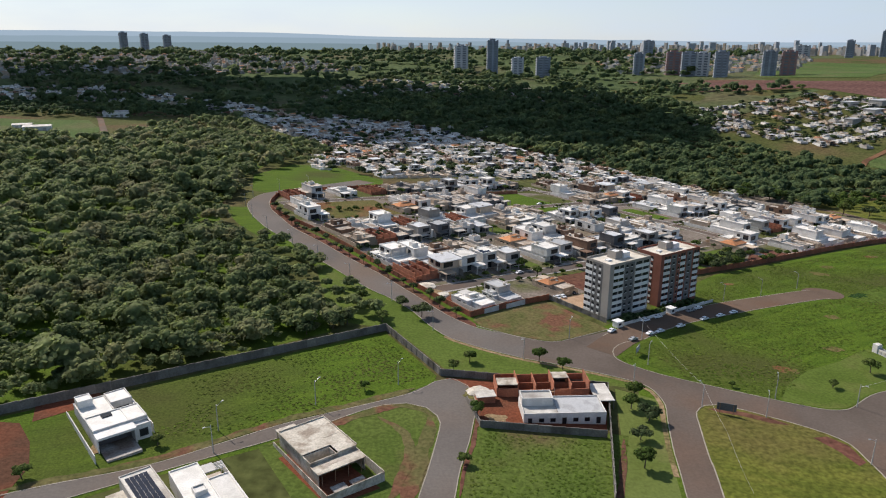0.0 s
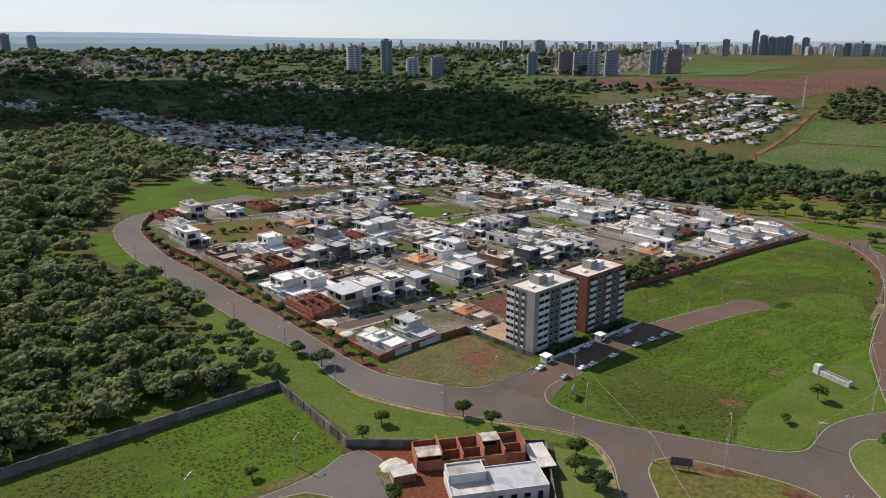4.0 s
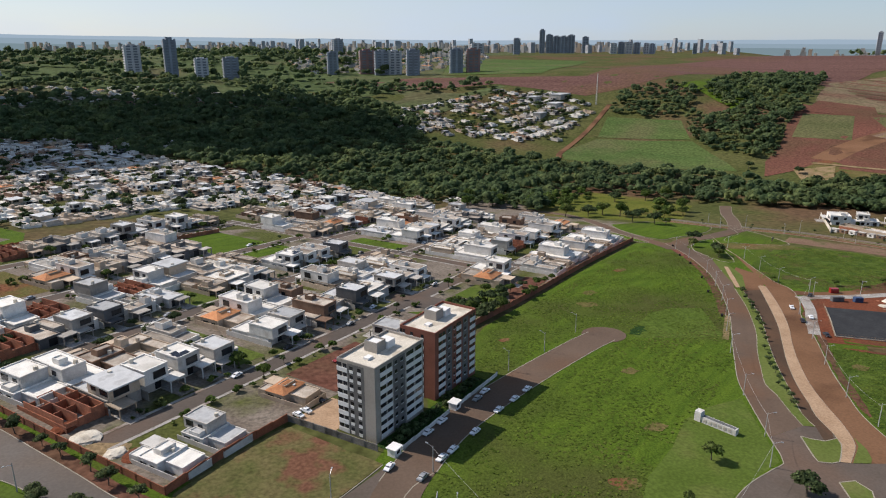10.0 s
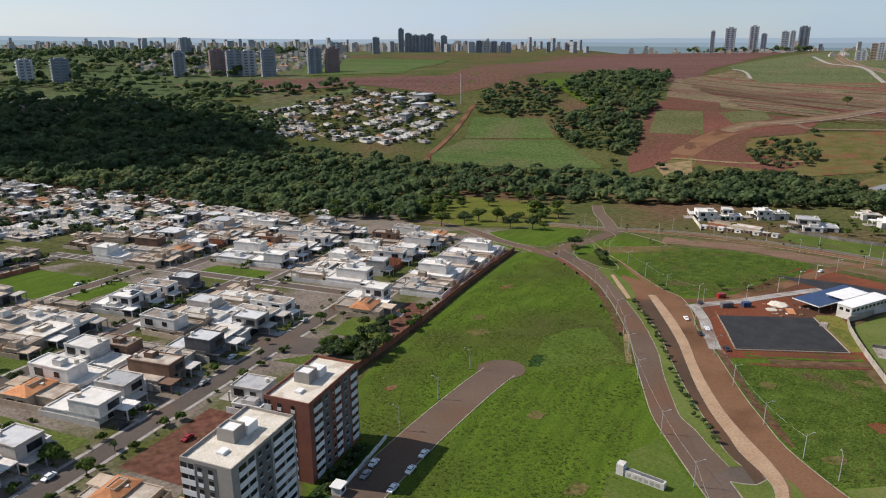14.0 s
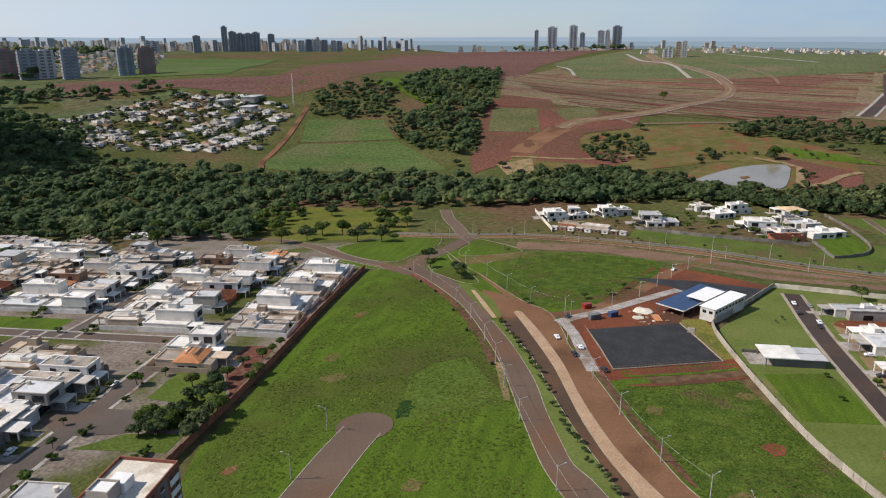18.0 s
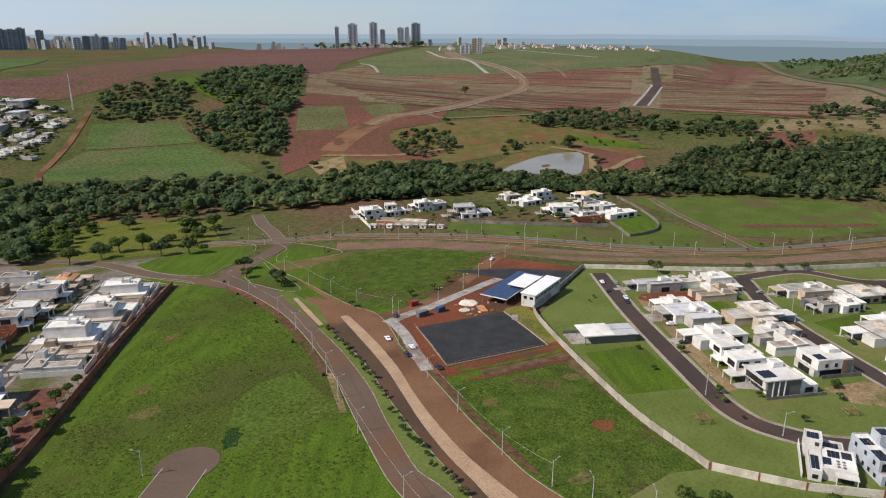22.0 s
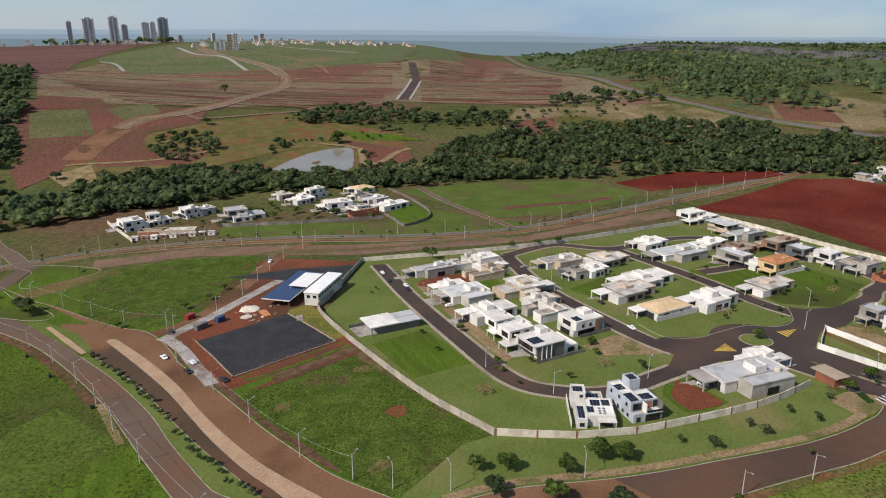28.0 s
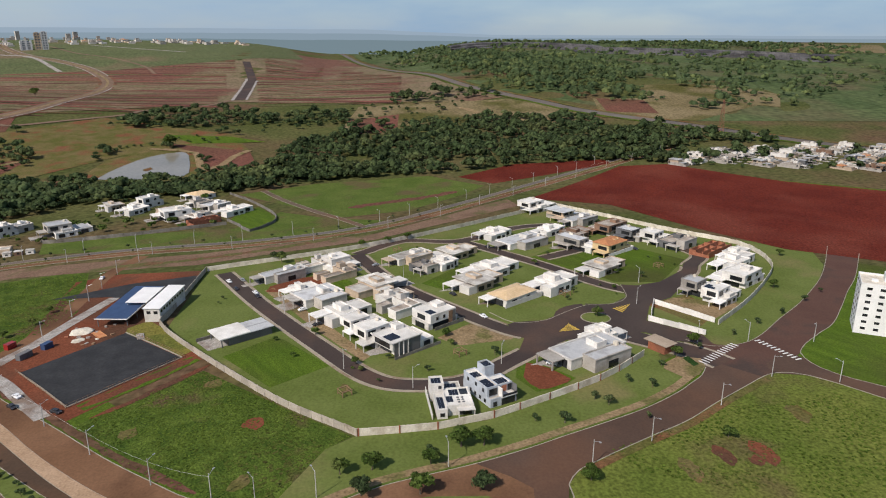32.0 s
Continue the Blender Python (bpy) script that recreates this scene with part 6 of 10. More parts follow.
def timber_frame(x, y, turn):
    b = tagged(empty("tree_guard", x, y, turn), "open square brown timber tree guard on the lawn", "tree guard", "timber tree guards")
    for sx in (-1.8, 1.8):
        for sy in (-1.8, 1.8):
            part("post", boxes((sx - 0.12, sy - 0.12, -0.3, sx + 0.12, sy + 0.12, 2.2)), M_WOOD, b)
    for s in (-1.8, 1.8):
        part("rail", boxes((-2.1, s - 0.1, 2.0, 2.1, s + 0.1, 2.2)), M_WOOD, b)
        part("rail", boxes((s - 0.1, -2.1, 2.21, s + 0.1, 2.1, 2.4)), M_WOOD, b)
        part("rail", boxes((-1.7, s - 0.06, 0.9, 1.7, s + 0.06, 1.1)), M_WOOD, b)


for x, y in TIMBER:
    timber_frame(x, y, 30)


def shed(x, y, turn, wide, deep, high, label):
    """A far warehouse: walls, a low pitched roof with eaves, a parapet band and roller doors."""
    b = tagged(empty("warehouse", x, y, turn), label, "warehouse")
    part("body", boxes((-wide, -deep, -2.0, wide, deep, high)), M_WHITE, b)
    bm = bmesh.new()
    vs = [bm.verts.new(p) for p in ((-wide - 0.6, -deep - 0.6, high), (wide + 0.6, -deep - 0.6, high), (wide + 0.6, 0, high + 1.6), (-wide - 0.6, 0, high + 1.6), (wide + 0.6, deep + 0.6, high), (-wide - 0.6, deep + 0.6, high))]
    for f in ((0, 1, 2, 3), (3, 2, 4, 5), (0, 3, 5), (1, 4, 2), (0, 5, 4, 1)):
        bm.faces.new([vs[k] for k in f])
    part("roof", bm, M_SLAB, b)
    for k in range(3):
        part("roller_door", boxes((-wide * 0.7 + k * wide * 0.55, -deep - 0.12, -0.5, -wide * 0.7 + k * wide * 0.55 + 4, -deep + 0.02, 4.0)), M_GREY, b)


shed(-541, 1168, 15, 19, 13, 8, "large white warehouse with a pitched roof beside the woods")
shed(-556, 962, 25, 17, 11, 6, "long white farm building beside the meadow")
shed(-590, 985, 25, 12, 9, 5, "small white farm building beside the meadow")


# ---- the two houses with solar roofs at the corner of the walled estate ----
M_BLUEGREY = surface("blue_grey_render", (0.36, 0.39, 0.43), (0.43, 0.46, 0.5), 0.3, 2.0, 0.85, 0.05, (0.3, 0.31, 0.33), 0.2, 0.55, 0.75, depth=0.02, grain=0.1)


def volume(h, x0, y0, z0, x1, y1, z1, wall, roof):
    """Walls with a parapet and the roof slab lying inside it."""
    part("wall", shell(bmesh.new(), x0, y0, z0, x1, y1, z1), wall, h)
    part("roof", boxes((x0 + 0.22, y0 + 0.22, z1 - 0.6, x1 - 0.22, y1 - 0.22, z1 - 0.35)), roof, h)


def blob_cap(x, y, z):
    bm = bmesh.new()
    bmesh.ops.create_uvsphere(bm, u_segments=10, v_segments=6, radius=0.5, matrix=Matrix.Translation((x, y, z)) @ Matrix.Diagonal((1, 1, 0.5, 1)))
    return bm


def panels(h, x, y, z, across, along):
    for i in range(across):
        for j in range(along):
            ob = part("solar_panel", boxes((-0.5, -0.84, 0, 0.5, 0.84, 0.06)), M_SOLAR, h, "blue-black solar panel")
            ob.matrix_basis = pose(x + i * 1.08, y + j * 1.76, z, 8, 0, 0)


h = tagged(empty("house", 264.3, 163.9, -87.6), "low white flat-roofed house with many solar panels", "house", ES)
volume(h, -5.6, 0, -0.6, -2.2, 11, 3.5, M_WHITE, M_WROOF)
volume(h, -2.19, 1.8, -0.6, 6.8, 13.5, 3.9, M_WHITE, M_WROOF)
volume(h, -6.3, 12.5, -0.6, -1.6, 18, 6.4, M_WHITE, M_WROOF)
volume(h, -1.59, 13.51, -0.6, 4.5, 19, 3.3, M_WHITE, M_SLAB)
part("canopy", boxes((1.2, -0.6, 2.8, 7.0, 1.78, 3.05)), M_WROOF, h, "white terrace canopy")
for x in (1.5, 6.7):
    part("post", boxes((x - 0.12, -0.45, -0.5, x + 0.12, -0.2, 2.8)), M_WHITE, h)
part("garden_wall", boxes((-7.3, 0, -0.6, -7.1, 19, 2.0)), M_WHITE, h)
part("skylight", boxes((3.4, 9.0, 3.5, 6.0, 12.5, 3.75)), M_GLASS, h, "bluish glass skylight")
panels(h, -4.4, 2.2, 3.22, 2, 4)
panels(h, -1.2, 5.2, 3.62, 2, 2)
panels(h, 0.2, 9.6, 3.62, 3, 2)
panels(h, -5.2, 14.0, 6.12, 3, 2)
panels(h, -0.6, 15.0, 3.02, 4, 2)
for k in range(6):
    part("roof_dome", blob_cap(2.2 + 1.5 * (k % 2), 4.0 + 1.5 * (k // 2), 3.6), M_DARK, h, "small dark roof dome")
window(h, 4.0, 1.76, 0.2, 4.2, 2.3, 0, M_DARK)
window(h, -3.9, -0.03, 0.9, 1.4, 1.2, 0, M_DARK)
window(h, -3.0, 12.47, 4.3, 1.0, 1.0, 0, M_DARK)

h = tagged(empty("house", 270.8, 146.1, -66), "tall blue-grey two-storey house with solar panels and a stair tower", "house", ES)
volume(h, -5.2, 0.6, -0.8, 5.2, 18, 3.3, M_BLUEGREY, M_SLAB)
volume(h, -5.3, 2.6, 3.0, -0.6, 17.6, 6.8, M_BLUEGREY, M_SLAB)
volume(h, -0.59, 3.2, 3.0, 5.3, 10.2, 6.3, M_BLUEGREY, M_WROOF)
volume(h, -0.59, 11.4, 3.0, 3.4, 16.2, 9.6, M_BLUEGREY, M_SLAB)
part("balcony", boxes((-0.5, 0.0, 3.05, 5.4, 3.15, 3.3)), M_WHITE, h, "white balcony slab")
part("balustrade", boxes((-0.45, 0.05, 3.3, 5.35, 0.1, 4.2)), M_GLASS, h, "dark glass balustrade")
part("fin", boxes((-0.9, 0.2, 3.0, -0.6, 2.58, 6.4)), M_WHITE, h, "white upright fin")
part("dark_cladding", boxes((5.32, 0.4, -0.6, 5.42, 8.0, 6.2)), M_DARK, h, "dark cladding on the side wall")
part("brick_panel", boxes((0.9, 3.1, 3.4, 3.0, 3.18, 5.7)), M_BRICK, h, "warm brick panel behind the balcony")
window(h, -2.9, 2.57, 3.5, 3.2, 2.4, 0, M_DARK)
window(h, 4.2, 3.17, 3.4, 1.5, 2.3, 0, M_DARK)
window(h, 2.0, 0.57, -0.1, 5.4, 2.5, 0, M_DARK)
window(h, -3.4, 0.57, 0.4, 1.4, 1.6, 0, M_DARK)
for y, z in ((5.0, 4.3), (9.5, 4.6), (14.5, 4.3), (4.0, 0.8), (7.0, 0.8), (10.0, 0.8), (13.0, 0.8)):
    window(h, -5.33 if z > 3 else -5.23, y, z, 1.0, 1.2, 3, M_DARK)
panels(h, -4.4, 4.2, 6.5, 3, 3)
panels(h, -4.4, 12.2, 6.5, 3, 2)
panels(h, 0.6, 5.0, 6.0, 4, 2)
panels(h, 0.2, 12.8, 9.3, 3, 2)


def corner_house(x, y, deep, wide, label):
    a = radians(-54)
    return tagged(empty("house", x + math.cos(a) * deep / 2 - math.sin(a) * wide / 2, y + math.sin(a) * deep / 2 + math.cos(a) * wide / 2, -144), label, "house", ES)


h = corner_house(310.3, 184.6, 28, 15, "white two-storey house with dark cladding, fins and solar panels")
volume(h, -7, -8, -0.8, 6.4, 11, 3.4, M_WHITE, M_WROOF)
volume(h, -6.4, -10.5, 3.3, 6.9, 4, 6.9, M_WHITE, M_WROOF)
volume(h, -5.8, -1.5, 6.6, -2.4, 2.6, 8.6, M_WHITE, M_WROOF)
part("roof_edge", boxes((-6.9, -11.2, 6.5, 7.4, -10.52, 6.9), (6.92, -10.5, 6.5, 7.4, 4.3, 6.9)), M_WHITE, h, "white oversailing roof edge")
part("dark_cladding", boxes((6.91, -9.8, 0.2, 7.0, 3.4, 6.2)), M_APTD, h, "dark grey cladding")
for y in (-7.5, -5.2, -2.9):
    part("fin", boxes((7.02, y - 0.18, 0.3, 7.3, y + 0.18, 6.3)), M_WHITE, h, "white upright fin")
window(h, 0.2, -10.53, 3.8, 9.5, 2.2, 0, M_DARK)
window(h, -1.0, -8.03, 0.1, 7.5, 2.6, 0, M_DARK)
window(h, 6.42, 7.5, 0.6, 3.2, 1.9, 1, M_DARK)
panels(h, -0.6, -8.6, 6.62, 5, 3)
part("garden_wall", boxes((8.6, -11, -0.7, 8.8, 13, 1.5)), M_BLOCK, h, "low grey garden wall")
part("driveway", boxes((-5.5, -15.5, -0.5, 4.5, -8.1, 0.15)), M_PAVE, h)
h = corner_house(336.8, 167.8, 22, 13, "white cubic two-storey house with a timber panel")
volume(h, -5.6, -8, -0.8, 5.6, 9, 3.3, M_WHITE, M_WROOF)
volume(h, -6.2, -7.2, 3.2, 6.2, 7.5, 7.2, M_WHITE, M_WROOF)
volume(h, -4.5, 1.5, 6.8, 0.5, 6.0, 8.4, M_WHITE, M_WROOF)
part("timber_panel", boxes((6.22, 3.2, 0.2, 6.32, 5.4, 6.6)), M_WOOD, h, "warm timber panel")
part("dark_cladding", boxes((6.22, 5.5, 0.2, 6.3, 7.3, 6.6)), M_APTD, h, "dark grey cladding")
window(h, 6.23, -3.5, 4.2, 1.2, 1.4, 1, M_DARK)
window(h, 6.23, 0.5, 4.2, 1.2, 1.4, 1, M_DARK)
window(h, 5.63, -1.0, 0.2, 9.0, 2.5, 1, M_DARK)
window(h, 0, -7.23, 4.0, 5.0, 2.0, 0, M_DARK)
window(h, 0, -8.03, 0.2, 6.0, 2.4, 0, M_DARK)
panels(h, 0.8, -5.0, 6.92, 4, 2)
part("garden_wall", boxes((7.4, -6, -0.7, 7.6, 11, 1.8)), M_BLOCK, h, "low grey garden wall")


# ---- blocks of flats ----
def flats(name, x, y, turn, w, d, storeys, main, accent, bands, label, storey=2.95):
    """A block of flats: the long front faces -y, its front left corner is the origin."""
    z = zat(x + 8, y + 8)
    b = empty(name, x, y, turn, z)
    tagged(b, label, "apartment building")
    top = storeys * storey + 1.2
    part("body", shell(bmesh.new(), 0, 0, -2.0, w, d, top + 0.9, 0.3, 0.8), main, b)
    part("roof", boxes((0.31, 0.31, top - 0.15, w - 0.31, d - 0.31, top + 0.1)), M_PANEL, b, "cream flat roof")
    part("stair_tower", shell(bmesh.new(), w * 0.5 - 3, d * 0.45, top + 0.1, w * 0.5 + 1.5, d * 0.45 + 5, top + 3.6), M_APT if main is M_RUST else main, b)
    part("stair_roof", boxes((w * 0.5 - 2.7, d * 0.45 + 0.3, top + 2.9, w * 0.5 + 1.2, d * 0.45 + 4.7, top + 3.1)), M_APTW, b)
    part("tank_room", boxes((w * 0.5 + 1.6, d * 0.4, top + 0.1, w * 0.5 + 5.5, d * 0.4 + 4, top + 2.6)), M_APTW, b)
    part("roof_hatch", boxes((w * 0.18, d * 0.4, top + 0.1, w * 0.18 + 2.4, d * 0.4 + 2, top + 0.8)), M_APTW, b)
    for side, length, cols in ((0, w, bands[0]), (1, d, bands[1]), (2, w, bands[0]), (3, d, bands[1])):
        org = {0: (0, 0), 1: (w, 0), 2: (w, d), 3: (0, d)}[side]
        rot = pose(org[0], org[1], 0, 0, 0, 90 * side)
        for kind, a, c in cols:
            xa, xb = a * length, c * length
            if kind in "vd":
                ob = part("dark_panel", boxes((xa, -0.03, -1.5, xb, -0.002, top)), accent, b, "dark grey strip of the facade") if kind == "d" else part("pilaster", boxes((xa, -0.35, -1.5, xb, -0.003, top + 0.5)), accent, b)
                ob.matrix_basis = rot
                continue
            for s in range(storeys):
                zs = 1.2 + s * storey
                if kind == "b":
                    ob = part("wall_band", boxes((xa, -0.14, zs - 0.35, xb, -0.003, zs + 1.2)), M_APTW, b, "off-white wall band")
                    ob.matrix_basis = rot
                    wi = part("window", boxes((xa + 0.1, -0.05, zs + 1.21, xa + (xb - xa) * 0.46, 0.06, zs + 2.59)), M_GLASS, b, "dark glazed window")
                    wi.matrix_basis = rot
                    wi = part("window", boxes((xa + (xb - xa) * 0.58, -0.05, zs + 1.21, xb - 0.25, 0.06, zs + 2.59)), M_GLASS, b, "dark glazed window")
                else:
                    wi = part("window", boxes((xa, -0.06, zs + 1.0, xb, 0.06, zs + 2.15)), M_GLASS, b, "dark glazed window")
                    if side in (1, 2):
                        wi.matrix_basis = rot
                        continue
                    si = part("sill", boxes((xa - 0.05, -0.1, zs - 0.1 if side == 3 else zs + 0.8, xb + 0.05, -0.031, zs + 0.99)), M_APTW, wi)
                    si.matrix_basis = Matrix.Identity(4)
                wi.matrix_basis = rot
    return b


SIDE = (("b", 0.0, 0.28), ("d", 0.29, 0.72), ("w", 0.34, 0.43), ("w", 0.55, 0.64))
flats("apartment_building", 72.0, 285.0, UDIR, 25.5, 14.5, 8, M_APT, M_APTD,
      ((("b", 0.1, 0.34), ("d", 0.36, 0.6), ("w", 0.39, 0.44), ("w", 0.51, 0.56), ("b", 0.63, 0.97)), SIDE),
      "eight-storey grey block of flats with off-white bands")
flats("apartment_building", 100.0, 304.5, UDIR, 27.5, 14.5, 8, M_RUST, M_APTD,
      ((("b", 0.08, 0.24), ("d", 0.26, 0.4), ("w", 0.3, 0.35), ("b", 0.5, 0.62), ("w", 0.44, 0.475), ("d", 0.66, 0.8), ("w", 0.7, 0.75), ("b", 0.84, 0.98)), (("b", 0.0, 0.16), ("w", 0.3, 0.38), ("w", 0.6, 0.68))),
      "eight-storey rust-brown block of flats with white bands")
flats("apartment_building", 318.2, -14.0, -122, 24, 16, 7, M_APTW, M_APTW, ((("w", 0.1, 0.18), ("w", 0.3, 0.38), ("w", 0.62, 0.7), ("w", 0.82, 0.9)), (("w", 0.15, 0.25), ("w", 0.45, 0.55), ("w", 0.75, 0.85))),
      "white block of flats with small windows")


# ---- trees ----
def crown_shape(seed, spread, high, leaves, size, squash=0.75, count=7, core=1.0):
    """Leaf clumps of one crown: small bent leaves round several lobes, above a rough core. Returns vertices and triangles."""
    r = np.random.RandomState(seed)
    lobes = []
    for k in range(count):
        a, q = r.uniform(0, 2 * np.pi), r.uniform(0.1, 0.62)
        lobes.append((np.cos(a) * q * spread, np.sin(a) * q * spread, high + r.uniform(-0.15, 0.4) * spread * (1 - q), spread * r.uniform(0.38, 0.6) * (7 / count) ** 0.35))
    vs, fs = [], []
    for cx, cy, cz, rad in lobes:
        base = len(vs)
        n = 6
        for j, (ph, rr) in enumerate(((-0.5, 0.68), (0.2, 0.82))):
            for i in range(n):
                a = 2 * np.pi * i / n + j * 0.5
                q = rad * rr * core * r.uniform(0.78, 1.05)
                vs.append((cx + q * np.cos(a), cy + q * np.sin(a), cz + rad * (ph + r.uniform(-0.1, 0.1)) * squash))
        vs.append((cx, cy, cz + rad * squash * 0.8 * core))
        for i in range(n):
            k = (i + 1) % n
            fs += [(base + i, base + k, base + n + k), (base + i, base + n + k, base + n + i), (base + n + i, base + n + k, base + 2 * n)]
    for k in range(leaves):
        cx, cy, cz, rad = lobes[k % len(lobes)]
        d = r.normal(size=3)
        d /= np.linalg.norm(d)
        d[2] = abs(d[2]) * 1.1 - 0.35
        c = np.array((cx, cy, cz)) + d * rad * r.uniform(0.84, 1.06) * (1, 1, squash)
        d = d * 0.8 + np.array((0, 0, 0.75)) + r.normal(size=3) * 0.3
        d /= np.linalg.norm(d)
        t = np.cross(d, r.normal(size=3))
        t /= np.linalg.norm(t) + 1e-9
        b = np.cross(d, t) + d * r.uniform(-0.3, 0.5)
        s = size * r.uniform(0.45, 1.1)
        base = len(vs)
        vs += [tuple(c + t * s), tuple(c + b * s * 0.9 + d * s * 0.25), tuple(c - t * s), tuple(c - b * s * 0.9 - d * s * 0.1)]
        fs += [(base, base + 1, base + 2), (base, base + 2, base + 3)]
    return np.array(vs), np.array(fs)


def trunk_shape(seed, high, radius, spread):
    r = random.Random(seed)
    bm = bmesh.new()
    lean = (r.uniform(-0.3, 0.3), r.uniform(-0.3, 0.3))
    mid = (lean[0], lean[1], high * 0.6)
    rod(bm, (0, 0, -0.4), mid, radius, radius * 0.65, 7)
    for k in range(4):
        a = k * 1.57 + r.uniform(-0.4, 0.4)
        rod(bm, (mid[0], mid[1], mid[2] - 0.1), (mid[0] + math.cos(a) * spread * 0.5, mid[1] + math.sin(a) * spread * 0.5, high * 1.05), radius * 0.55, radius * 0.2, 5)
    return bm


def tree_kind(name, seed, spread, high, leaves, size, mat, label):
    t = empty(name, 0, 0, 0, 0.0)
    tagged(t, label, "tree")
    part("trunk", trunk_shape(seed, high, 0.05 * spread + 0.04, spread), M_BARK, t, "grey-brown trunk with limbs")
    v, f = crown_shape(seed, spread, high, leaves, size)
    ob = new("crown", mesh_of("crown", v, f.tolist(), mat))
    ob.parent = t
    return t


TREES = {
    "big": tree_kind("tree", 1, 4.6, 4.6, 700, 0.42, M_LEAF, "broad dark green tree with a spreading crown"),
    "wide": tree_kind("tree", 2, 6.0, 5.4, 900, 0.45, M_LEAF2, "large spreading green tree"),
    "mid": tree_kind("tree", 3, 3.0, 3.4, 450, 0.32, M_LEAF2, "young green tree with a rounded crown"),
    "small": tree_kind("tree", 4, 1.7, 2.3, 260, 0.22, M_LEAF, "small clipped dark green street tree"),
    "shrub": tree_kind("shrub", 5, 1.1, 0.9, 140, 0.2, M_LEAF2, "low rounded bright green shrub"),
}
STOOD = set()


def tree(kind, x, y, scale=1.0, group="street trees"):
    r = random.Random(int(x * 13 + y * 7))
    src = TREES[kind]
    m = pose(x, y, zat(x, y), 0, 0, r.uniform(0, 360))
    ob = src if kind not in STOOD else copy_thing(src, m)
    STOOD.add(kind)
    ob.matrix_basis = m @ Matrix.Diagonal((scale, scale, scale * r.uniform(0.9, 1.15), 1))
    return tagged(ob, group=group)


def woods(name, poly, gap, spread, leaves, size, mat, label, seed, thin=0.0, kinds=5, lobes=7, core=1.0):
    """A wood as one mesh: many crowns at uneven places, sizes and turns."""
    r = np.random.RandomState(seed)
    protos = [crown_shape(seed * 10 + k, spread, spread * 0.75, leaves, size, count=lobes, core=core) for k in range(kinds)]
    xs, ys = [p[0] for p in poly], [p[1] for p in poly]
    pts = []
    for gx in np.arange(min(xs), max(xs), gap):
        for gy in np.arange(min(ys), max(ys), gap):
            x, y = gx + r.uniform(-0.45, 0.45) * gap, gy + r.uniform(-0.45, 0.45) * gap
            keep = noise.noise((x * 0.012, y * 0.012, seed)) * 0.5 + 0.5
            if inside(x, y, poly) and keep > thin:
                pts.append((x, y))
    if not pts:
        return None
    pts = np.array(pts)
    zz = land(pts[:, 0], pts[:, 1])
    vs, fs, base = [], [], 0
    for (x, y), z in zip(pts, zz):
        v, f = protos[r.randint(kinds)]
        a, s = r.uniform(0, 6.28), r.choice((0.5, 0.6, 0.75, 0.9, 1.0, 1.2, 1.45, 1.75))
        c, n = np.cos(a) * s, np.sin(a) * s
        w = np.stack([x + v[:, 0] * c - v[:, 1] * n, y + v[:, 0] * n + v[:, 1] * c, z + v[:, 2] * s * r.uniform(0.8, 1.2)], 1)
        vs.append(w), fs.append(f + base)
        base += len(v)
    vs, fs = np.concatenate(vs), np.concatenate(fs)
    me = bpy.data.meshes.new(name)
    me.vertices.add(len(vs)), me.loops.add(len(fs) * 3), me.polygons.add(len(fs))
    me.vertices.foreach_set("co", vs.astype(np.float32).ravel())
    me.loops.foreach_set("vertex_index", fs.astype(np.int32).ravel())
    me.polygons.foreach_set("loop_start", np.arange(0, len(fs) * 3, 3, dtype=np.int32))
    me.update(calc_edges=True)
    me.materials.append(mat)
    return tagged(new(name, me), label, "woodland", kind="stuff")


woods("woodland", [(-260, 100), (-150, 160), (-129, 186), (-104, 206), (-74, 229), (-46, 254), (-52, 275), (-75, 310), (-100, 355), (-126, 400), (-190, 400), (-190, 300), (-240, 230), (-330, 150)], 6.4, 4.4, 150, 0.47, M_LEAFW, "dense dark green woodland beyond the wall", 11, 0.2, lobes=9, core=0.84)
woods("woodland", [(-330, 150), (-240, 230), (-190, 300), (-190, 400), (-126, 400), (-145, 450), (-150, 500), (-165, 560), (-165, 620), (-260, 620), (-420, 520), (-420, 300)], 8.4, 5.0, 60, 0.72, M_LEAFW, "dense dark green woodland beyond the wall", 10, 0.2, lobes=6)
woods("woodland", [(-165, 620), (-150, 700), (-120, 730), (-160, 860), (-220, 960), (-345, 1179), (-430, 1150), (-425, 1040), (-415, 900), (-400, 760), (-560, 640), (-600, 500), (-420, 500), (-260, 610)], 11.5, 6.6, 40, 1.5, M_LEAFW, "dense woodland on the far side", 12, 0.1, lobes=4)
BELT = [(24, 1055), (180, 837), (258, 711), (330, 650), (350, 625), (395, 690), (480, 745), (530, 670), (545, 610), (594, 535), (680, 445), (700, 420), (712, 440), (735, 520), (652, 635), (649, 734), (582, 850), (488, 983), (423, 1106), (221, 1130)]
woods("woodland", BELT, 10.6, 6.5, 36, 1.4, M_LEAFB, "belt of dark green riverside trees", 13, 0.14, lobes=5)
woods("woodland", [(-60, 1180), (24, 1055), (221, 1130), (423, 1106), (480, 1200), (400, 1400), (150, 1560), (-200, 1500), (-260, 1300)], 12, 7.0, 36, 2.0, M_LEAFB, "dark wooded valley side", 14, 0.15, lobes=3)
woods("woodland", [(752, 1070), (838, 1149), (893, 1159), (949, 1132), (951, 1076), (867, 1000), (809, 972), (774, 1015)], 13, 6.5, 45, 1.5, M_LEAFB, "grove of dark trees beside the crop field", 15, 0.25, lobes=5)
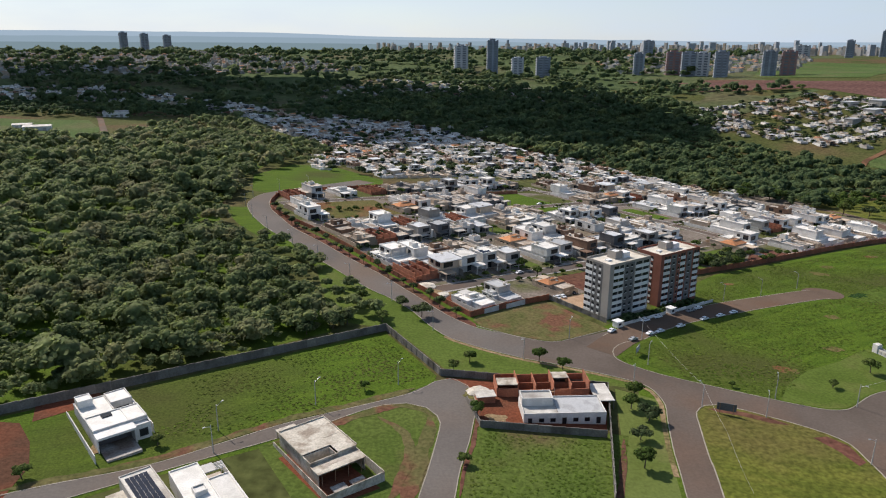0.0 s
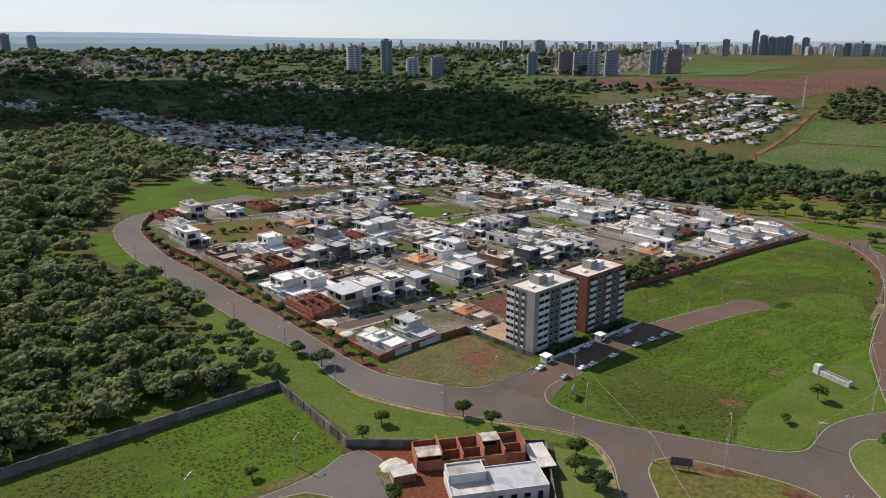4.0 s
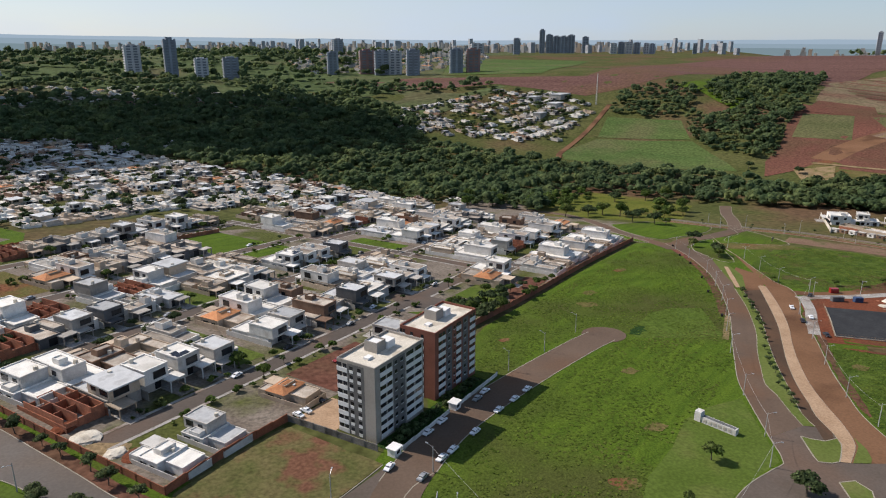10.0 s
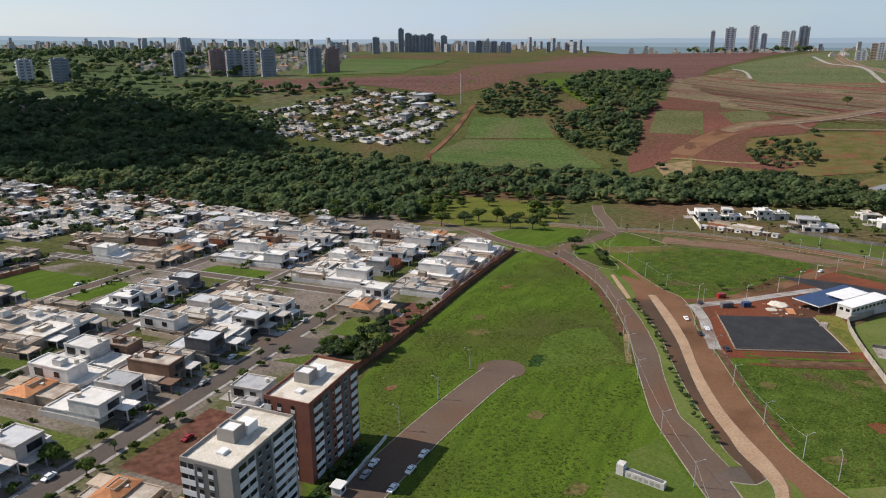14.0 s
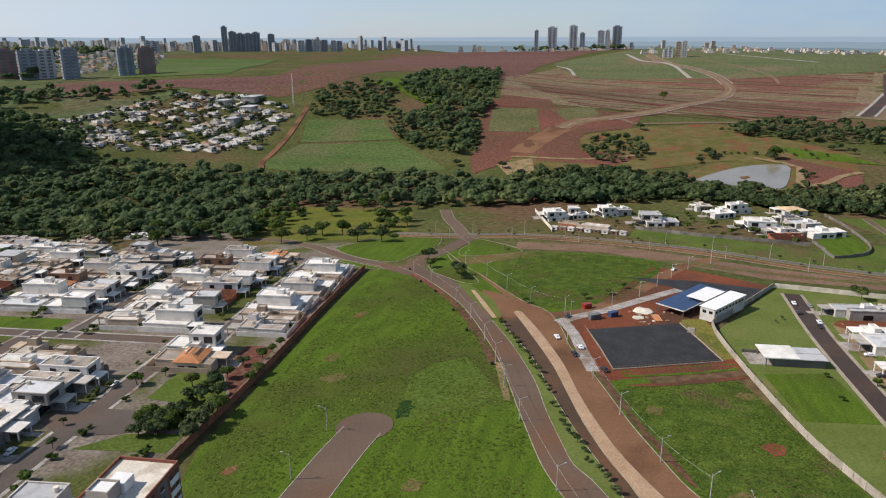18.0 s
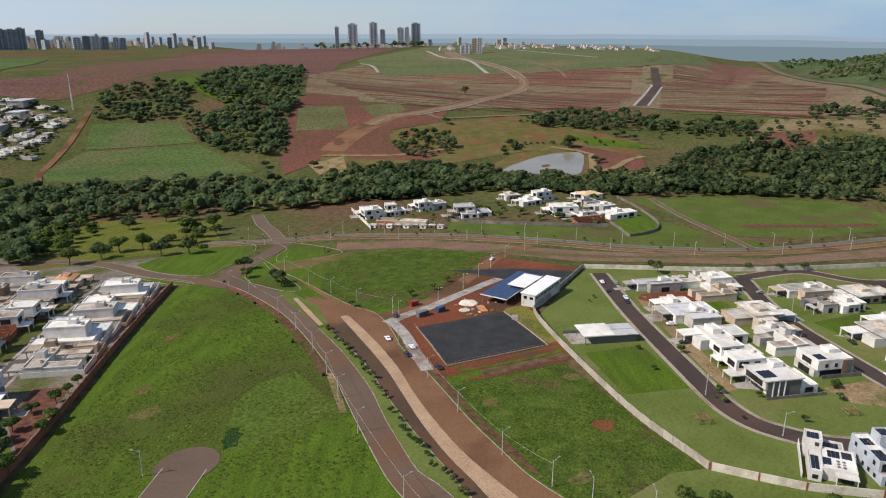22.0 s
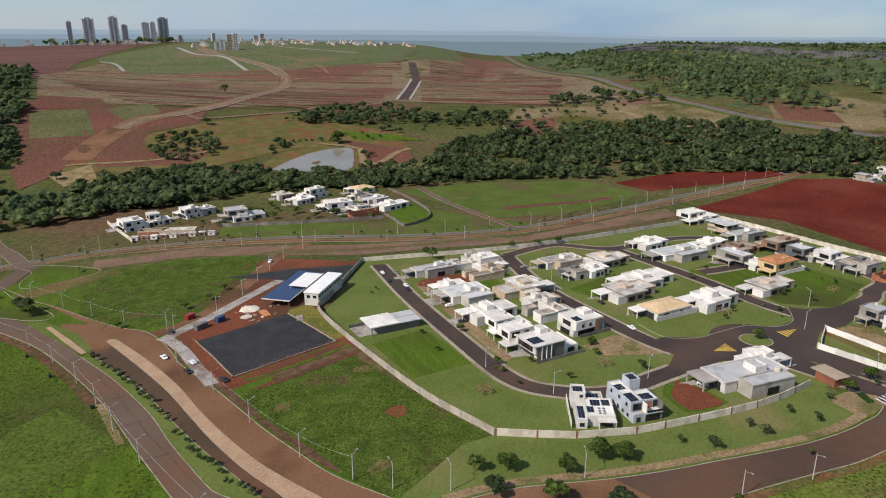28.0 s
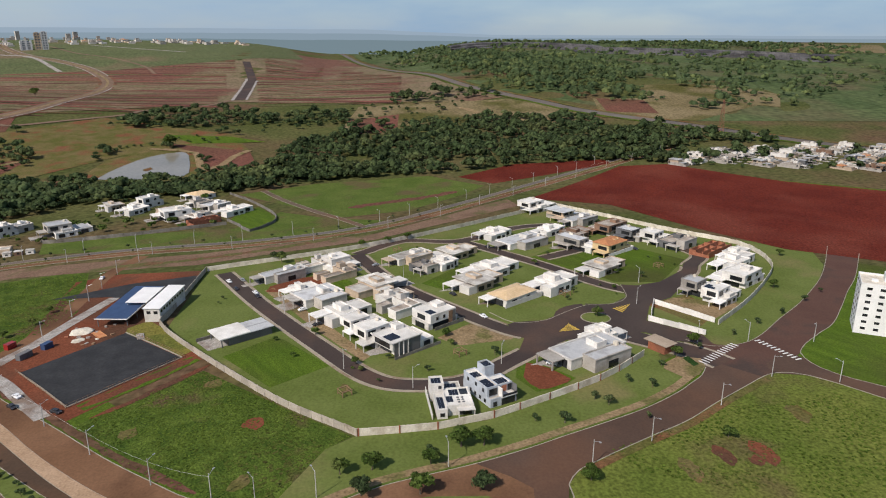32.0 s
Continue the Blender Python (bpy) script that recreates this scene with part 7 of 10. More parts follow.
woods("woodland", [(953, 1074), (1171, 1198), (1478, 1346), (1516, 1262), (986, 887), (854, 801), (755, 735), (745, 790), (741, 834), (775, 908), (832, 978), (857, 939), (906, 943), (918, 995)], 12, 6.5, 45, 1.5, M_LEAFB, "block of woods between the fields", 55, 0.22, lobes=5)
patch("meadow", [(857, 939), (906, 943), (918, 995), (951, 1076), (949, 1132), (1100, 1180), (1060, 1060), (950, 960)], M_FIELD, 0.9, "bright green clearing between the groves", "grass", 40)
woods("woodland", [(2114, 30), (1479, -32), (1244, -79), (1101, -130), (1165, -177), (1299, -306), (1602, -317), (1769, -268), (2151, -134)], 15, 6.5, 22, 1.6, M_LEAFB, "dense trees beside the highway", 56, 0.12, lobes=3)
woods("woodland", [(834, 633), (893, 645), (920, 612), (878, 551), (828, 543), (781, 580)], 14, 5.5, 80, 1.0, M_LEAF, "clumps of trees above the pond", 57, 0.25)
woods("woodland", [(1018, 527), (1153, 484), (1141, 396), (1097, 312), (1132, 218), (1034, 219), (1024, 282), (1040, 339), (1018, 423), (1006, 490)], 12, 5.5, 60, 1.1, M_LEAF, "line of trees behind the pond", 17, 0.2)
woods("woodland", [(790, 282), (902, 295), (977, 215), (1022, 108), (1039, 29), (991, -111), (883, -210), (810, -277), (768, -252), (742, -118), (768, -66), (770, 42), (750, 108), (742, 175), (738, 242)], 9.6, 5.2, 46, 1.25, M_LEAF, "mixed wood along the stream", 16, 0.32, lobes=5)
woods("woodland", [(740, 276), (800, 290), (790, 310), (735, 330), (712, 430), (690, 440), (684, 400), (698, 312)], 9, 5.0, 70, 1.1, M_LEAFB, "wooded stream bank", 19, 0.1)
woods("woodland", [(1148, 163), (1235, 157), (1238, -10), (1161, -16)], 18, 7, 80, 1.4, M_LEAF, "line of tall dark trees", 21, 0.15)
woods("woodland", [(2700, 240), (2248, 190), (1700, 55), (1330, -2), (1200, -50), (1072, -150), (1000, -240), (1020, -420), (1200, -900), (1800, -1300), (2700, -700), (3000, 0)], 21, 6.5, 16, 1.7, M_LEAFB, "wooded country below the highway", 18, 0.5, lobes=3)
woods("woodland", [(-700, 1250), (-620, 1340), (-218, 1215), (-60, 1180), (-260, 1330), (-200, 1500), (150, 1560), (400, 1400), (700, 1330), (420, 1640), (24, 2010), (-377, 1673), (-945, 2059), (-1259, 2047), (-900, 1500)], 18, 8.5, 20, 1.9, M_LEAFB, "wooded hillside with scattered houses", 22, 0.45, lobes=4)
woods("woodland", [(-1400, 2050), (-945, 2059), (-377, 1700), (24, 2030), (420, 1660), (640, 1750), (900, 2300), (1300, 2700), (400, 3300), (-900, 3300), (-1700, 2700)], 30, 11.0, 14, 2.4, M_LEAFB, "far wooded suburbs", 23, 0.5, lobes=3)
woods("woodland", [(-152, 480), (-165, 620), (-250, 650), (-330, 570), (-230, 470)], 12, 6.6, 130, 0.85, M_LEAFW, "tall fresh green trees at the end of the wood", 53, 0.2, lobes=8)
for x, y, k, q in ((158, 373, "big", 1.1), (152, 371, "big", 0.9), (166, 378, "wide", 0.9), (146, 383, "mid", 1.1), (174, 390, "big", 0.8), (188, 391, "mid", 1.0), (205, 408, "mid", 1.0), (212, 411, "mid", 0.8), (196, 408, "big", 0.6), (195, 396, "mid", 1.1), (219, 415, "mid", 0.8), (111, 474, "mid", 1.2)):
    tree(k, x, y, q, "garden trees")
for k, (x, y) in enumerate(((273, 735), (313, 709), (343, 713), (334, 658), (359, 662), (377, 638), (389, 617), (395, 603), (404, 590), (417, 582), (436, 570), (478, 592), (479, 692), (512, 683), (524, 666), (533, 628), (346, 690), (300, 720), (325, 680), (345, 650))):
    tree("wide" if k % 3 else "big", x, y, 1.1 + 0.5 * ((k * 37) % 10) / 10, "field trees")
for x, y, k, q in ((463, 673, "big", 1.5), (497, 666, "wide", 1.2), (508, 647, "big", 1.5), (462, 574, "wide", 1.2), (354, 601, "wide", 1.5), (375, 597, "big", 1.6), (394, 561, "big", 1.5), (404, 545, "big", 1.4), (408, 536, "mid", 1.5), (362, 458, "wide", 0.8), (352, 425, "wide", 0.8),
                   (291, 665, "wide", 1.4), (327, 668, "wide", 1.5), (-75, 288, "wide", 1.0), (-75, 314, "big", 1.1), (-36, 290, "mid", 1.3), (-18, 288, "big", 0.8), (-39, 264, "big", 0.9), (-53, 251, "big", 0.9), (-25, 269, "mid", 1.2), (-44, 259, "big", 1.0), (-90, 330, "wide", 1.0)):
    tree(k, x, y, q, "field trees")
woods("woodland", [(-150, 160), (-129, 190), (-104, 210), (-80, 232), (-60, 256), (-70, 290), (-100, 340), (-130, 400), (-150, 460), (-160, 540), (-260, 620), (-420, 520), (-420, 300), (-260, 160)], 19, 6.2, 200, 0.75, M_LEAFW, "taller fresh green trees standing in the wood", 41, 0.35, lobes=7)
woods("woodland", [(330, 640), (400, 600), (420, 555), (500, 620), (545, 600), (540, 660), (480, 745), (400, 700)], 15, 5.5, 110, 0.9, M_LEAF2, "loose trees at the edge of the pasture", 42, 0.55)
woods("woodland", [(880, 420), (960, 352), (1010, 300), (1000, 220), (960, 160), (1010, 90), (1150, 40), (1150, 210), (1060, 300), (990, 400), (900, 480)], 24, 4.5, 60, 1.0, M_LEAF, "scattered field trees on the far slope", 43, 0.36)
woods("woodland", [(560, 300), (660, 330), (690, 330), (640, 400), (560, 480), (530, 460)], 17, 2.6, 60, 0.6, M_LEAF2, "garden trees of the small estate", 44, 0.4)
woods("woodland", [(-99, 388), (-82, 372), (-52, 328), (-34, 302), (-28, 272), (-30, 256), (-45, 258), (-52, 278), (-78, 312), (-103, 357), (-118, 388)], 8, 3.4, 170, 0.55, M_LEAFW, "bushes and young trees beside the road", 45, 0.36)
woods("woodland", [(2571, -131), (2700, -400), (2500, -640), (2150, -700), (1954, -900), (2100, -1200), (2900, -1000), (3100, -300)], 30, 6, 20, 2.6, M_LEAF, "woods above the quarry", 46, 0.3)
woods("farm_trees", [(748, 345), (830, 358), (905, 380), (925, 440), (900, 500), (840, 482), (900, 470), (905, 430), (898, 392), (830, 368), (760, 358), (745, 440), (735, 440)], 10, 4.5, 80, 0.9, M_LEAF, "dark trees round the pond", 47, 0.4)
woods("woodland", [(723, 625), (765, 534), (755, 470), (745, 440), (748, 350), (790, 345), (819, 285), (816, 211), (745, 196), (720, 240), (690, 320), (682, 345), (673, 440), (625, 480), (603, 551), (660, 620)], 8.5, 5.2, 70, 1.1, M_LEAF, "dense dark trees along the stream", 48, 0.12, lobes=5)
woods("woodland", [(417, 1229), (477, 1281), (673, 1317), (734, 1234), (753, 1104), (682, 1053), (601, 998), (487, 1087), (404, 1146)], 19, 4.2, 40, 1.1, M_LEAF, "garden trees among the houses across the valley", 49, 0.2, lobes=4)
woods("woodland", [(-110, 680), (-54, 625), (62, 690), (200, 640), (250, 711), (180, 837), (24, 1050), (-60, 1200), (-330, 1300), (-194, 988)], 24, 3.0, 40, 0.9, M_LEAF, "trees along the streets of the older town", 50, 0.35, lobes=4)
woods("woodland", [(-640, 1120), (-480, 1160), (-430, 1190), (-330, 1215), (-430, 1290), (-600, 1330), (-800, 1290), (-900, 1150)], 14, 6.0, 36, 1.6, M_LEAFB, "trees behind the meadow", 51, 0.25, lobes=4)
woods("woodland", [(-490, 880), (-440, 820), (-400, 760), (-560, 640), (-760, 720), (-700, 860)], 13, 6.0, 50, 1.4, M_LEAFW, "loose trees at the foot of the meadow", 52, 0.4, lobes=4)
for x, y, k, q in ((145, 390, "wide", 0.7), (149, 386, "big", 0.9), (152, 382, "wide", 0.65), (146, 381, "big", 0.85), (157, 387, "big", 0.8), (142, 385, "big", 0.8), (150, 393, "mid", 1.1)):
    tree(k, x, y, q, "garden trees")


M_BLADES = surface("rough_grass_blades", (0.07, 0.108, 0.016), (0.105, 0.145, 0.024), 0.05, 0.9, 0.9, 0.0, (0.1, 0.105, 0.03), 0.03, 0.52, 0.68, leaf=0.3, spec=0.05, through_light=0.35)


def tufts(name, poly, gap, size, seed, label, thin=0.42):
    """Rough grass: many low tufts of bent blades, thicker in some places than in others."""
    r = np.random.RandomState(seed)
    xs, ys = [p[0] for p in poly], [p[1] for p in poly]
    pts = []
    for gx in np.arange(min(xs), max(xs), gap):
        for gy in np.arange(min(ys), max(ys), gap):
            x, y = gx + r.uniform(-0.5, 0.5) * gap, gy + r.uniform(-0.5, 0.5) * gap
            if noise.noise((x * 0.07, y * 0.07, seed)) * 0.5 + 0.5 + r.uniform(-0.15, 0.15) > thin and inside(x, y, poly):
                pts.append((x, y))
    p = np.array(pts)
    road = np.concatenate([RA, [(190, 334), (194, 335), (198, 336)]])
    p = p[np.array([np.min(np.hypot(road[:, 0] - x, road[:, 1] - y)) > 9.0 for x, y in p])]
    z = land(p[:, 0], p[:, 1]) + 0.08
    vs, fs = [], []
    for k in range(3):
        a, s = r.uniform(0, 6.28, len(p)), size * r.uniform(0.5, 1.2, len(p))
        c, n = np.cos(a), np.sin(a)
        ox, oy = r.uniform(-0.5, 0.5, len(p)) * size, r.uniform(-0.5, 0.5, len(p)) * size
        x, y, h = p[:, 0] + ox, p[:, 1] + oy, s * r.uniform(0.12, 0.3, len(p))
        quad = [np.stack(q, 1) for q in ((x - c * s, y - n * s, z), (x + c * s, y + n * s, z), (x + c * s * 0.6 - n * s * 1.1, y + n * s * 0.6 + c * s * 1.1, z + h), (x - c * s * 0.6 - n * s * 1.1, y - n * s * 0.6 + c * s * 1.1, z + h * 0.8))]
        base = sum(len(v) for v in vs)
        vs.append(np.stack(quad, 1).reshape(-1, 3))
        fs.append(np.arange(len(p) * 4).reshape(-1, 4) + base)
    vs, fs = np.concatenate(vs), np.concatenate(fs)
    me = mesh_of(name, [tuple(v) for v in vs], [tuple(int(i) for i in f) for f in fs], M_BLADES)
    return tagged(new(name, me), label, "grass", kind="stuff")


tufts("rough_grass", FIELD_S[3:10] + [(117, 216), (138, 240), (156, 250), (186, 266)] + R2_W[4:12] + [(330, 470), (149, 358), (100, 300), (84, 275)], 1.7, 0.55, 61, "tufts of rough grass on the vacant land")
tufts("rough_grass", [(276, 287), (312, 254), (277, 219), (257, 197), (250.5, 205), (223, 221), (231.5, 240), (242, 254), (255, 270)], 1.5, 0.5, 62, "tufts of rough grass beside the dirt road")
tufts("rough_grass", [(-90, 172), (-76, 184), (-84, 208), (-25, 255), (-4, 222), (-35, 198), (-64, 177)], 1.5, 0.45, 63, "tufts of rough grass inside the grey wall")
tufts("rough_grass", [(12, 186), (56, 184), (45, 152), (6, 142), (8, 165)], 1.5, 0.45, 64, "tufts of rough grass below the half-built house")
tufts("rough_grass", [(240, 120), (226, 112), (205, 60), (235, 20), (268, 28), (262, 68)], 1.7, 0.5, 66, "tufts of rough grass beside the dark road")
tufts("rough_grass", [(427, 436), (450, 402), (460, 352), (420, 341), (391, 334), (353, 338), (338, 357), (335, 379), (360, 403)], 1.9, 0.6, 65, "tufts of rough grass between the avenues")


# ---- distant town and skyline ----
M_TOWN = surface("weathered_town_render", (0.36, 0.335, 0.3), (0.5, 0.47, 0.43), 0.02, 0.5, 0.9, 0.0, (0.3, 0.28, 0.25), 0.03, leaf=0.3, grain=0.15)
M_TOWNR = surface("weathered_town_roof", (0.4, 0.38, 0.36), (0.58, 0.57, 0.55), 0.03, 0.5, 0.9, 0.0, (0.25, 0.22, 0.19), 0.04, leaf=0.35, grain=0.15)
def town(name, poly, gap, seed, label, low=3.0, high=7.0, size=9.0, thin=0.15, turn=UDIR):
    """Far houses, joined: plain volumes with parapets or tiled hips, of many sizes and colours."""
    r = random.Random(seed)
    mats = [M_TOWN, M_GREY, M_BEIGE, M_SLABD, M_TILE, M_TOWNR]
    vs, fs, ids = [], [], []
    xs, ys = [p[0] for p in poly], [p[1] for p in poly]
    c, s = math.cos(radians(turn)), math.sin(radians(turn))
    reach = int(max(max(xs) - min(xs), max(ys) - min(ys)) / gap) + 2
    mx, my = (min(xs) + max(xs)) / 2, (min(ys) + max(ys)) / 2
    spots = []
    for i in range(-reach, reach):
        for j in range(-reach, reach):
            a, b = i * gap, j * gap * 1.25 + (j // 2) * gap * 0.7
            x, y = mx + a * c - b * s, my + a * s + b * c
            if inside(x, y, poly) and r.random() > thin:
                spots.append((x, y))
    zz = land([p[0] for p in spots], [p[1] for p in spots])
    for (x, y), z in zip(spots, zz):
        x, y = x + r.uniform(-0.18, 0.18) * gap, y + r.uniform(-0.18, 0.18) * gap
        c, s = math.cos(radians(turn + r.uniform(-9, 9))), math.sin(radians(turn + r.uniform(-9, 9)))
        body = r.choice((0, 0, 1, 2))
        for k in range(r.choice((1, 2, 2, 3))):
            w, d, h = size * r.uniform(0.4, 0.6) / (1 + 0.6 * k), size * r.uniform(0.45, 0.65) / (1 + 0.6 * k), r.uniform(low, high) * (1 if k == 0 else 1.6)
            ox, oy = (r.uniform(-2, 2), r.uniform(-2, 2)) if k else (0, 0)
            base = len(vs)
            for hz in (-1.0, h):
                for px, py in ((-w, -d), (w, -d), (w, d), (-w, d)):
                    px, py = px + ox, py + oy
                    vs.append((x + px * c - py * s, y + px * s + py * c, z + hz))
            for f in ((0, 1, 5, 4), (1, 2, 6, 5), (2, 3, 7, 6), (3, 0, 4, 7)):
                fs.append(tuple(base + q for q in f)), ids.append(body)
            if k == 0 and r.random() < 0.2:
                vs.append((x, y, z + h + 1.6))
                for q in range(4):
                    fs.append((base + 4 + q, base + 4 + (q + 1) % 4, len(vs) - 1)), ids.append(4)
            else:
                fs.append((base + 4, base + 5, base + 6, base + 7)), ids.append(r.choice((3, 3, 3, 5, 5, 1)))
    me = mesh_of(name, vs, fs, mats)
    me.polygons.foreach_set("material_index", ids)
    return tagged(new(name, me), label, "town", kind="stuff")


def proto(kind):
    """One joined copy of a house kind: vertices, faces and material of each face."""
    root, vs, fs, ms = KINDS[kind], [], [], []
    for o in root.children_recursive:
        m = o.matrix_basis if o.parent == root else o.parent.matrix_basis @ o.matrix_basis
        base = len(vs)
        vs += [tuple(m @ v.co) for v in o.data.vertices]
        for f in o.data.polygons:
            fs.append(tuple(base + i for i in f.vertices)), ms.append(o.data.materials[0])
    return np.array(vs), fs, ms


PROTOS = [proto(k) for k in "wcvGgbBDemtkpPEbgc"]


def quarter(name, poly, seed, label, turn=UDIR, pitch=12.5, thin=0.12, flat=1.0):
    """Far streets of houses, joined: rows back to back along streets."""
    r = random.Random(seed)
    mats, place_of = [], {}
    vs, fs, ids, base = [], [], [], 0
    c, s = math.cos(radians(turn)), math.sin(radians(turn))
    mx, my = sum(p[0] for p in poly) / len(poly), sum(p[1] for p in poly) / len(poly)
    for j in range(-22, 23):
        for side, off in ((0, 0.0), (180, 27.0)):
            for i in range(-60, 61):
                a, b = i * pitch + r.uniform(-1, 1), j * 60 + off + r.uniform(-2, 2)
                x, y = mx + a * c - b * s, my + a * s + b * c
                if not inside(x, y, poly) or r.random() < thin:
                    continue
                v, f, m = r.choice(PROTOS)
                q = radians(turn + side + r.uniform(-4, 4))
                k, n = math.cos(q), math.sin(q)
                sx, sy, sz = r.choice((-1, 1)), r.uniform(0.95, 1.1), r.uniform(0.85, 1.1) * flat
                w = np.stack([x + v[:, 0] * sx * k - v[:, 1] * sy * n, y + v[:, 0] * sx * n + v[:, 1] * sy * k, zat(x, y) + v[:, 2] * sz], 1)
                vs.append(w)
                for face, mat in zip(f, m):
                    if mat.name not in place_of:
                        place_of[mat.name] = len(mats)
                        mats.append(mat)
                    fs.append(tuple(base + t for t in face)), ids.append(place_of[mat.name])
                base += len(v)
    me = mesh_of(name, np.concatenate(vs).tolist(), fs, mats)
    me.polygons.foreach_set("material_index", ids)
    return tagged(new(name, me), label, "town", kind="stuff")


quarter("old_town", [(-122, 668), (-105, 702), (-54, 625), (6, 667), (62, 690), (200, 640), (330, 722), (258, 711), (180, 837), (24, 1050), (87, 1061), (60, 1150), (-60, 1200), (-200, 1285), (-330, 1330), (-440, 1390), (-560, 1450), (-640, 1420), (-430, 1290), (-330, 1215), (-235, 1040), (-194, 988)], 31, "packed houses of the older town")
quarter("far_village", [(417, 1229), (477, 1281), (673, 1317), (734, 1234), (753, 1104), (682, 1053), (601, 998), (487, 1087), (404, 1146)], 32, "houses on large plots across the valley", 10, 14.5, 0.25, 0.95)
quarter("far_village", [(-267, 1593), (-144, 1813), (156, 1639), (347, 1400), (297, 1325), (143, 1440), (-72, 1400), (-238, 1390)], 33, "houses among trees on the dark hillside", 20, 22, 0.5)
town("far_village", [(-1198, 1946), (-1083, 2856), (-392, 2224), (-212, 1993), (-546, 1797), (-875, 1750), (-979, 1579)], 21, 34, "distant suburb on the hillside", size=12, thin=0.2)
town("far_village", [(-1654, 2696), (-1500, 3300), (-900, 3200), (-534, 2234), (-838, 1997), (-1123, 1822)], 25, 41, "pale roofs of the far sunlit suburb", size=15, thin=0.15)
quarter("far_village", [(-1000, 1440), (-760, 1530), (-580, 1480), (-660, 1410), (-600, 1340), (-820, 1290), (-1000, 1330)], 35, "shaded houses in the valley", 15, 16, 0.25)
quarter("far_village", [(732, -103), (792, -167), (786, -274), (767, -371), (664, -294), (697, -220), (723, -176)], 36, "white houses beyond the ploughed field", 125, 12.5, 0.05, 1.0)
town("far_city", [(650, 1760), (900, 1850), (1150, 2250), (1350, 2700), (900, 2900), (500, 2300), (420, 1900)], 30, 37, "low roofs of the distant town", size=15, thin=0.25)
town("far_city", [(-300, 3600), (900, 2900), (1400, 2750), (2100, 2650), (2700, 2700), (2600, 3500), (900, 4200), (-400, 4200)], 60, 38, "distant city roofs", low=6, high=30, size=19, thin=0.4)
town("far_city", [(2005, 1150), (2120, 1160), (2330, 900), (2440, 560), (2330, 540), (2220, 830)], 24, 40, "row of white houses along the crest", low=4, high=8, size=16, thin=0.3)
town("far_city", [(2500, 1500), (2700, 1250), (3300, 1000), (3700, 1400), (3300, 2300), (2700, 2500), (2400, 2000)], 66, 39, "distant mid-rise city", low=22, high=38, size=19, thin=0.4)
for nm, poly, gp in (("town_trees", [(-122, 668), (-54, 625), (62, 690), (200, 640), (330, 722), (180, 837), (24, 1050), (-176, 1175), (-194, 988)], 19), ("village_trees", [(417, 1229), (477, 1281), (673, 1317), (734, 1234), (753, 1104), (682, 1053), (601, 998), (487, 1087), (404, 1146)], 22),
                     ("suburb_trees", [(732, -103), (792, -167), (786, -274), (767, -371), (664, -294), (697, -220)], 16)):
    woods(nm, poly, gp, 3.4, 40, 1.0, M_LEAF, "dark garden trees between the houses", 60 + gp, 0.35)
for q, (u0, u1, va, slope) in enumerate(((4, 228, 69, 0.03), (4, 228, 135, 0.05), (4, 160, 201, 0.05), (258, 400, 66, 0.05), (264, 420, 131, 0.06), (250, 410, 197, 0.06), (120, 205, 3, 0.05), (260, 395, 2, 0.04))):
    ve = va + slope * (u1 - u0)
    woods("back_gardens", [plan(u0, va), plan(u1, ve), plan(u1, ve + 5), plan(u0, va + 5)], 4.2, 1.5, 70, 0.4, M_LEAF2, "garden shrubs and small trees behind the houses", 91 + q, 0.4)
for q, (u0, v0, u1, v1) in enumerate(((4, 36, 232, 42), (2, 104, 250, 116), (2, 170, 250, 182), (4, 238, 250, 250), (244, 30, 400, 36), (244, 98, 425, 108), (244, 164, 430, 174))):
    for o in (-7.6, 5.4):
        woods("street_planting", [plan(u0, v0 + o), plan(u1, v1 + o), plan(u1, v1 + o + 2.4), plan(u0, v0 + o + 2.4)], 4.6, 1.3, 46, 0.34, M_LEAF if q % 2 else M_LEAF2, "clipped shrubs and young trees along the footway", 130 + q, 0.46, lobes=4)
for x, y, w, d in ((700, 1150, 34, 18), (735, 1190, 46, 22), (690, 1205, 30, 16), (650, 1120, 26, 14)):
    sd = tagged(empty("warehouse", x, y, UDIR), "long white warehouse with a metal roof", "warehouse")
    part("body", boxes((-w / 2, -d / 2, -2, w / 2, d / 2, 7)), M_TOWN, sd)
    part("roof", boxes((-w / 2 - 0.5, -d / 2 - 0.5, 7, w / 2 + 0.5, d / 2 + 0.5, 7.6)), M_METALROOF, sd)
spires = bmesh.new()
for k in range(90):
    r = random.Random(400 + k)
    az, rr = r.uniform(1, 47), r.uniform(2900, 4300)
    x, y = EX + rr * math.sin(radians(az)), EY + rr * math.cos(radians(az))
    w, h, z = r.uniform(12, 24), r.uniform(22, 60), zat(x, y)
    for q in range(6):
        i = 0.7 * (q % 2)
        box(spires, x - w / 2 + i, y - w / 2 + i, z - 4 if q == 0 else z + q * h / 6, x + w / 2 - i, y + w / 2 - i, z + (q + 1) * h / 6)
tagged(part("far_high_rises", spires, M_CITY, None), "pale high-rise blocks on the hazy skyline", "skyline", kind="stuff")


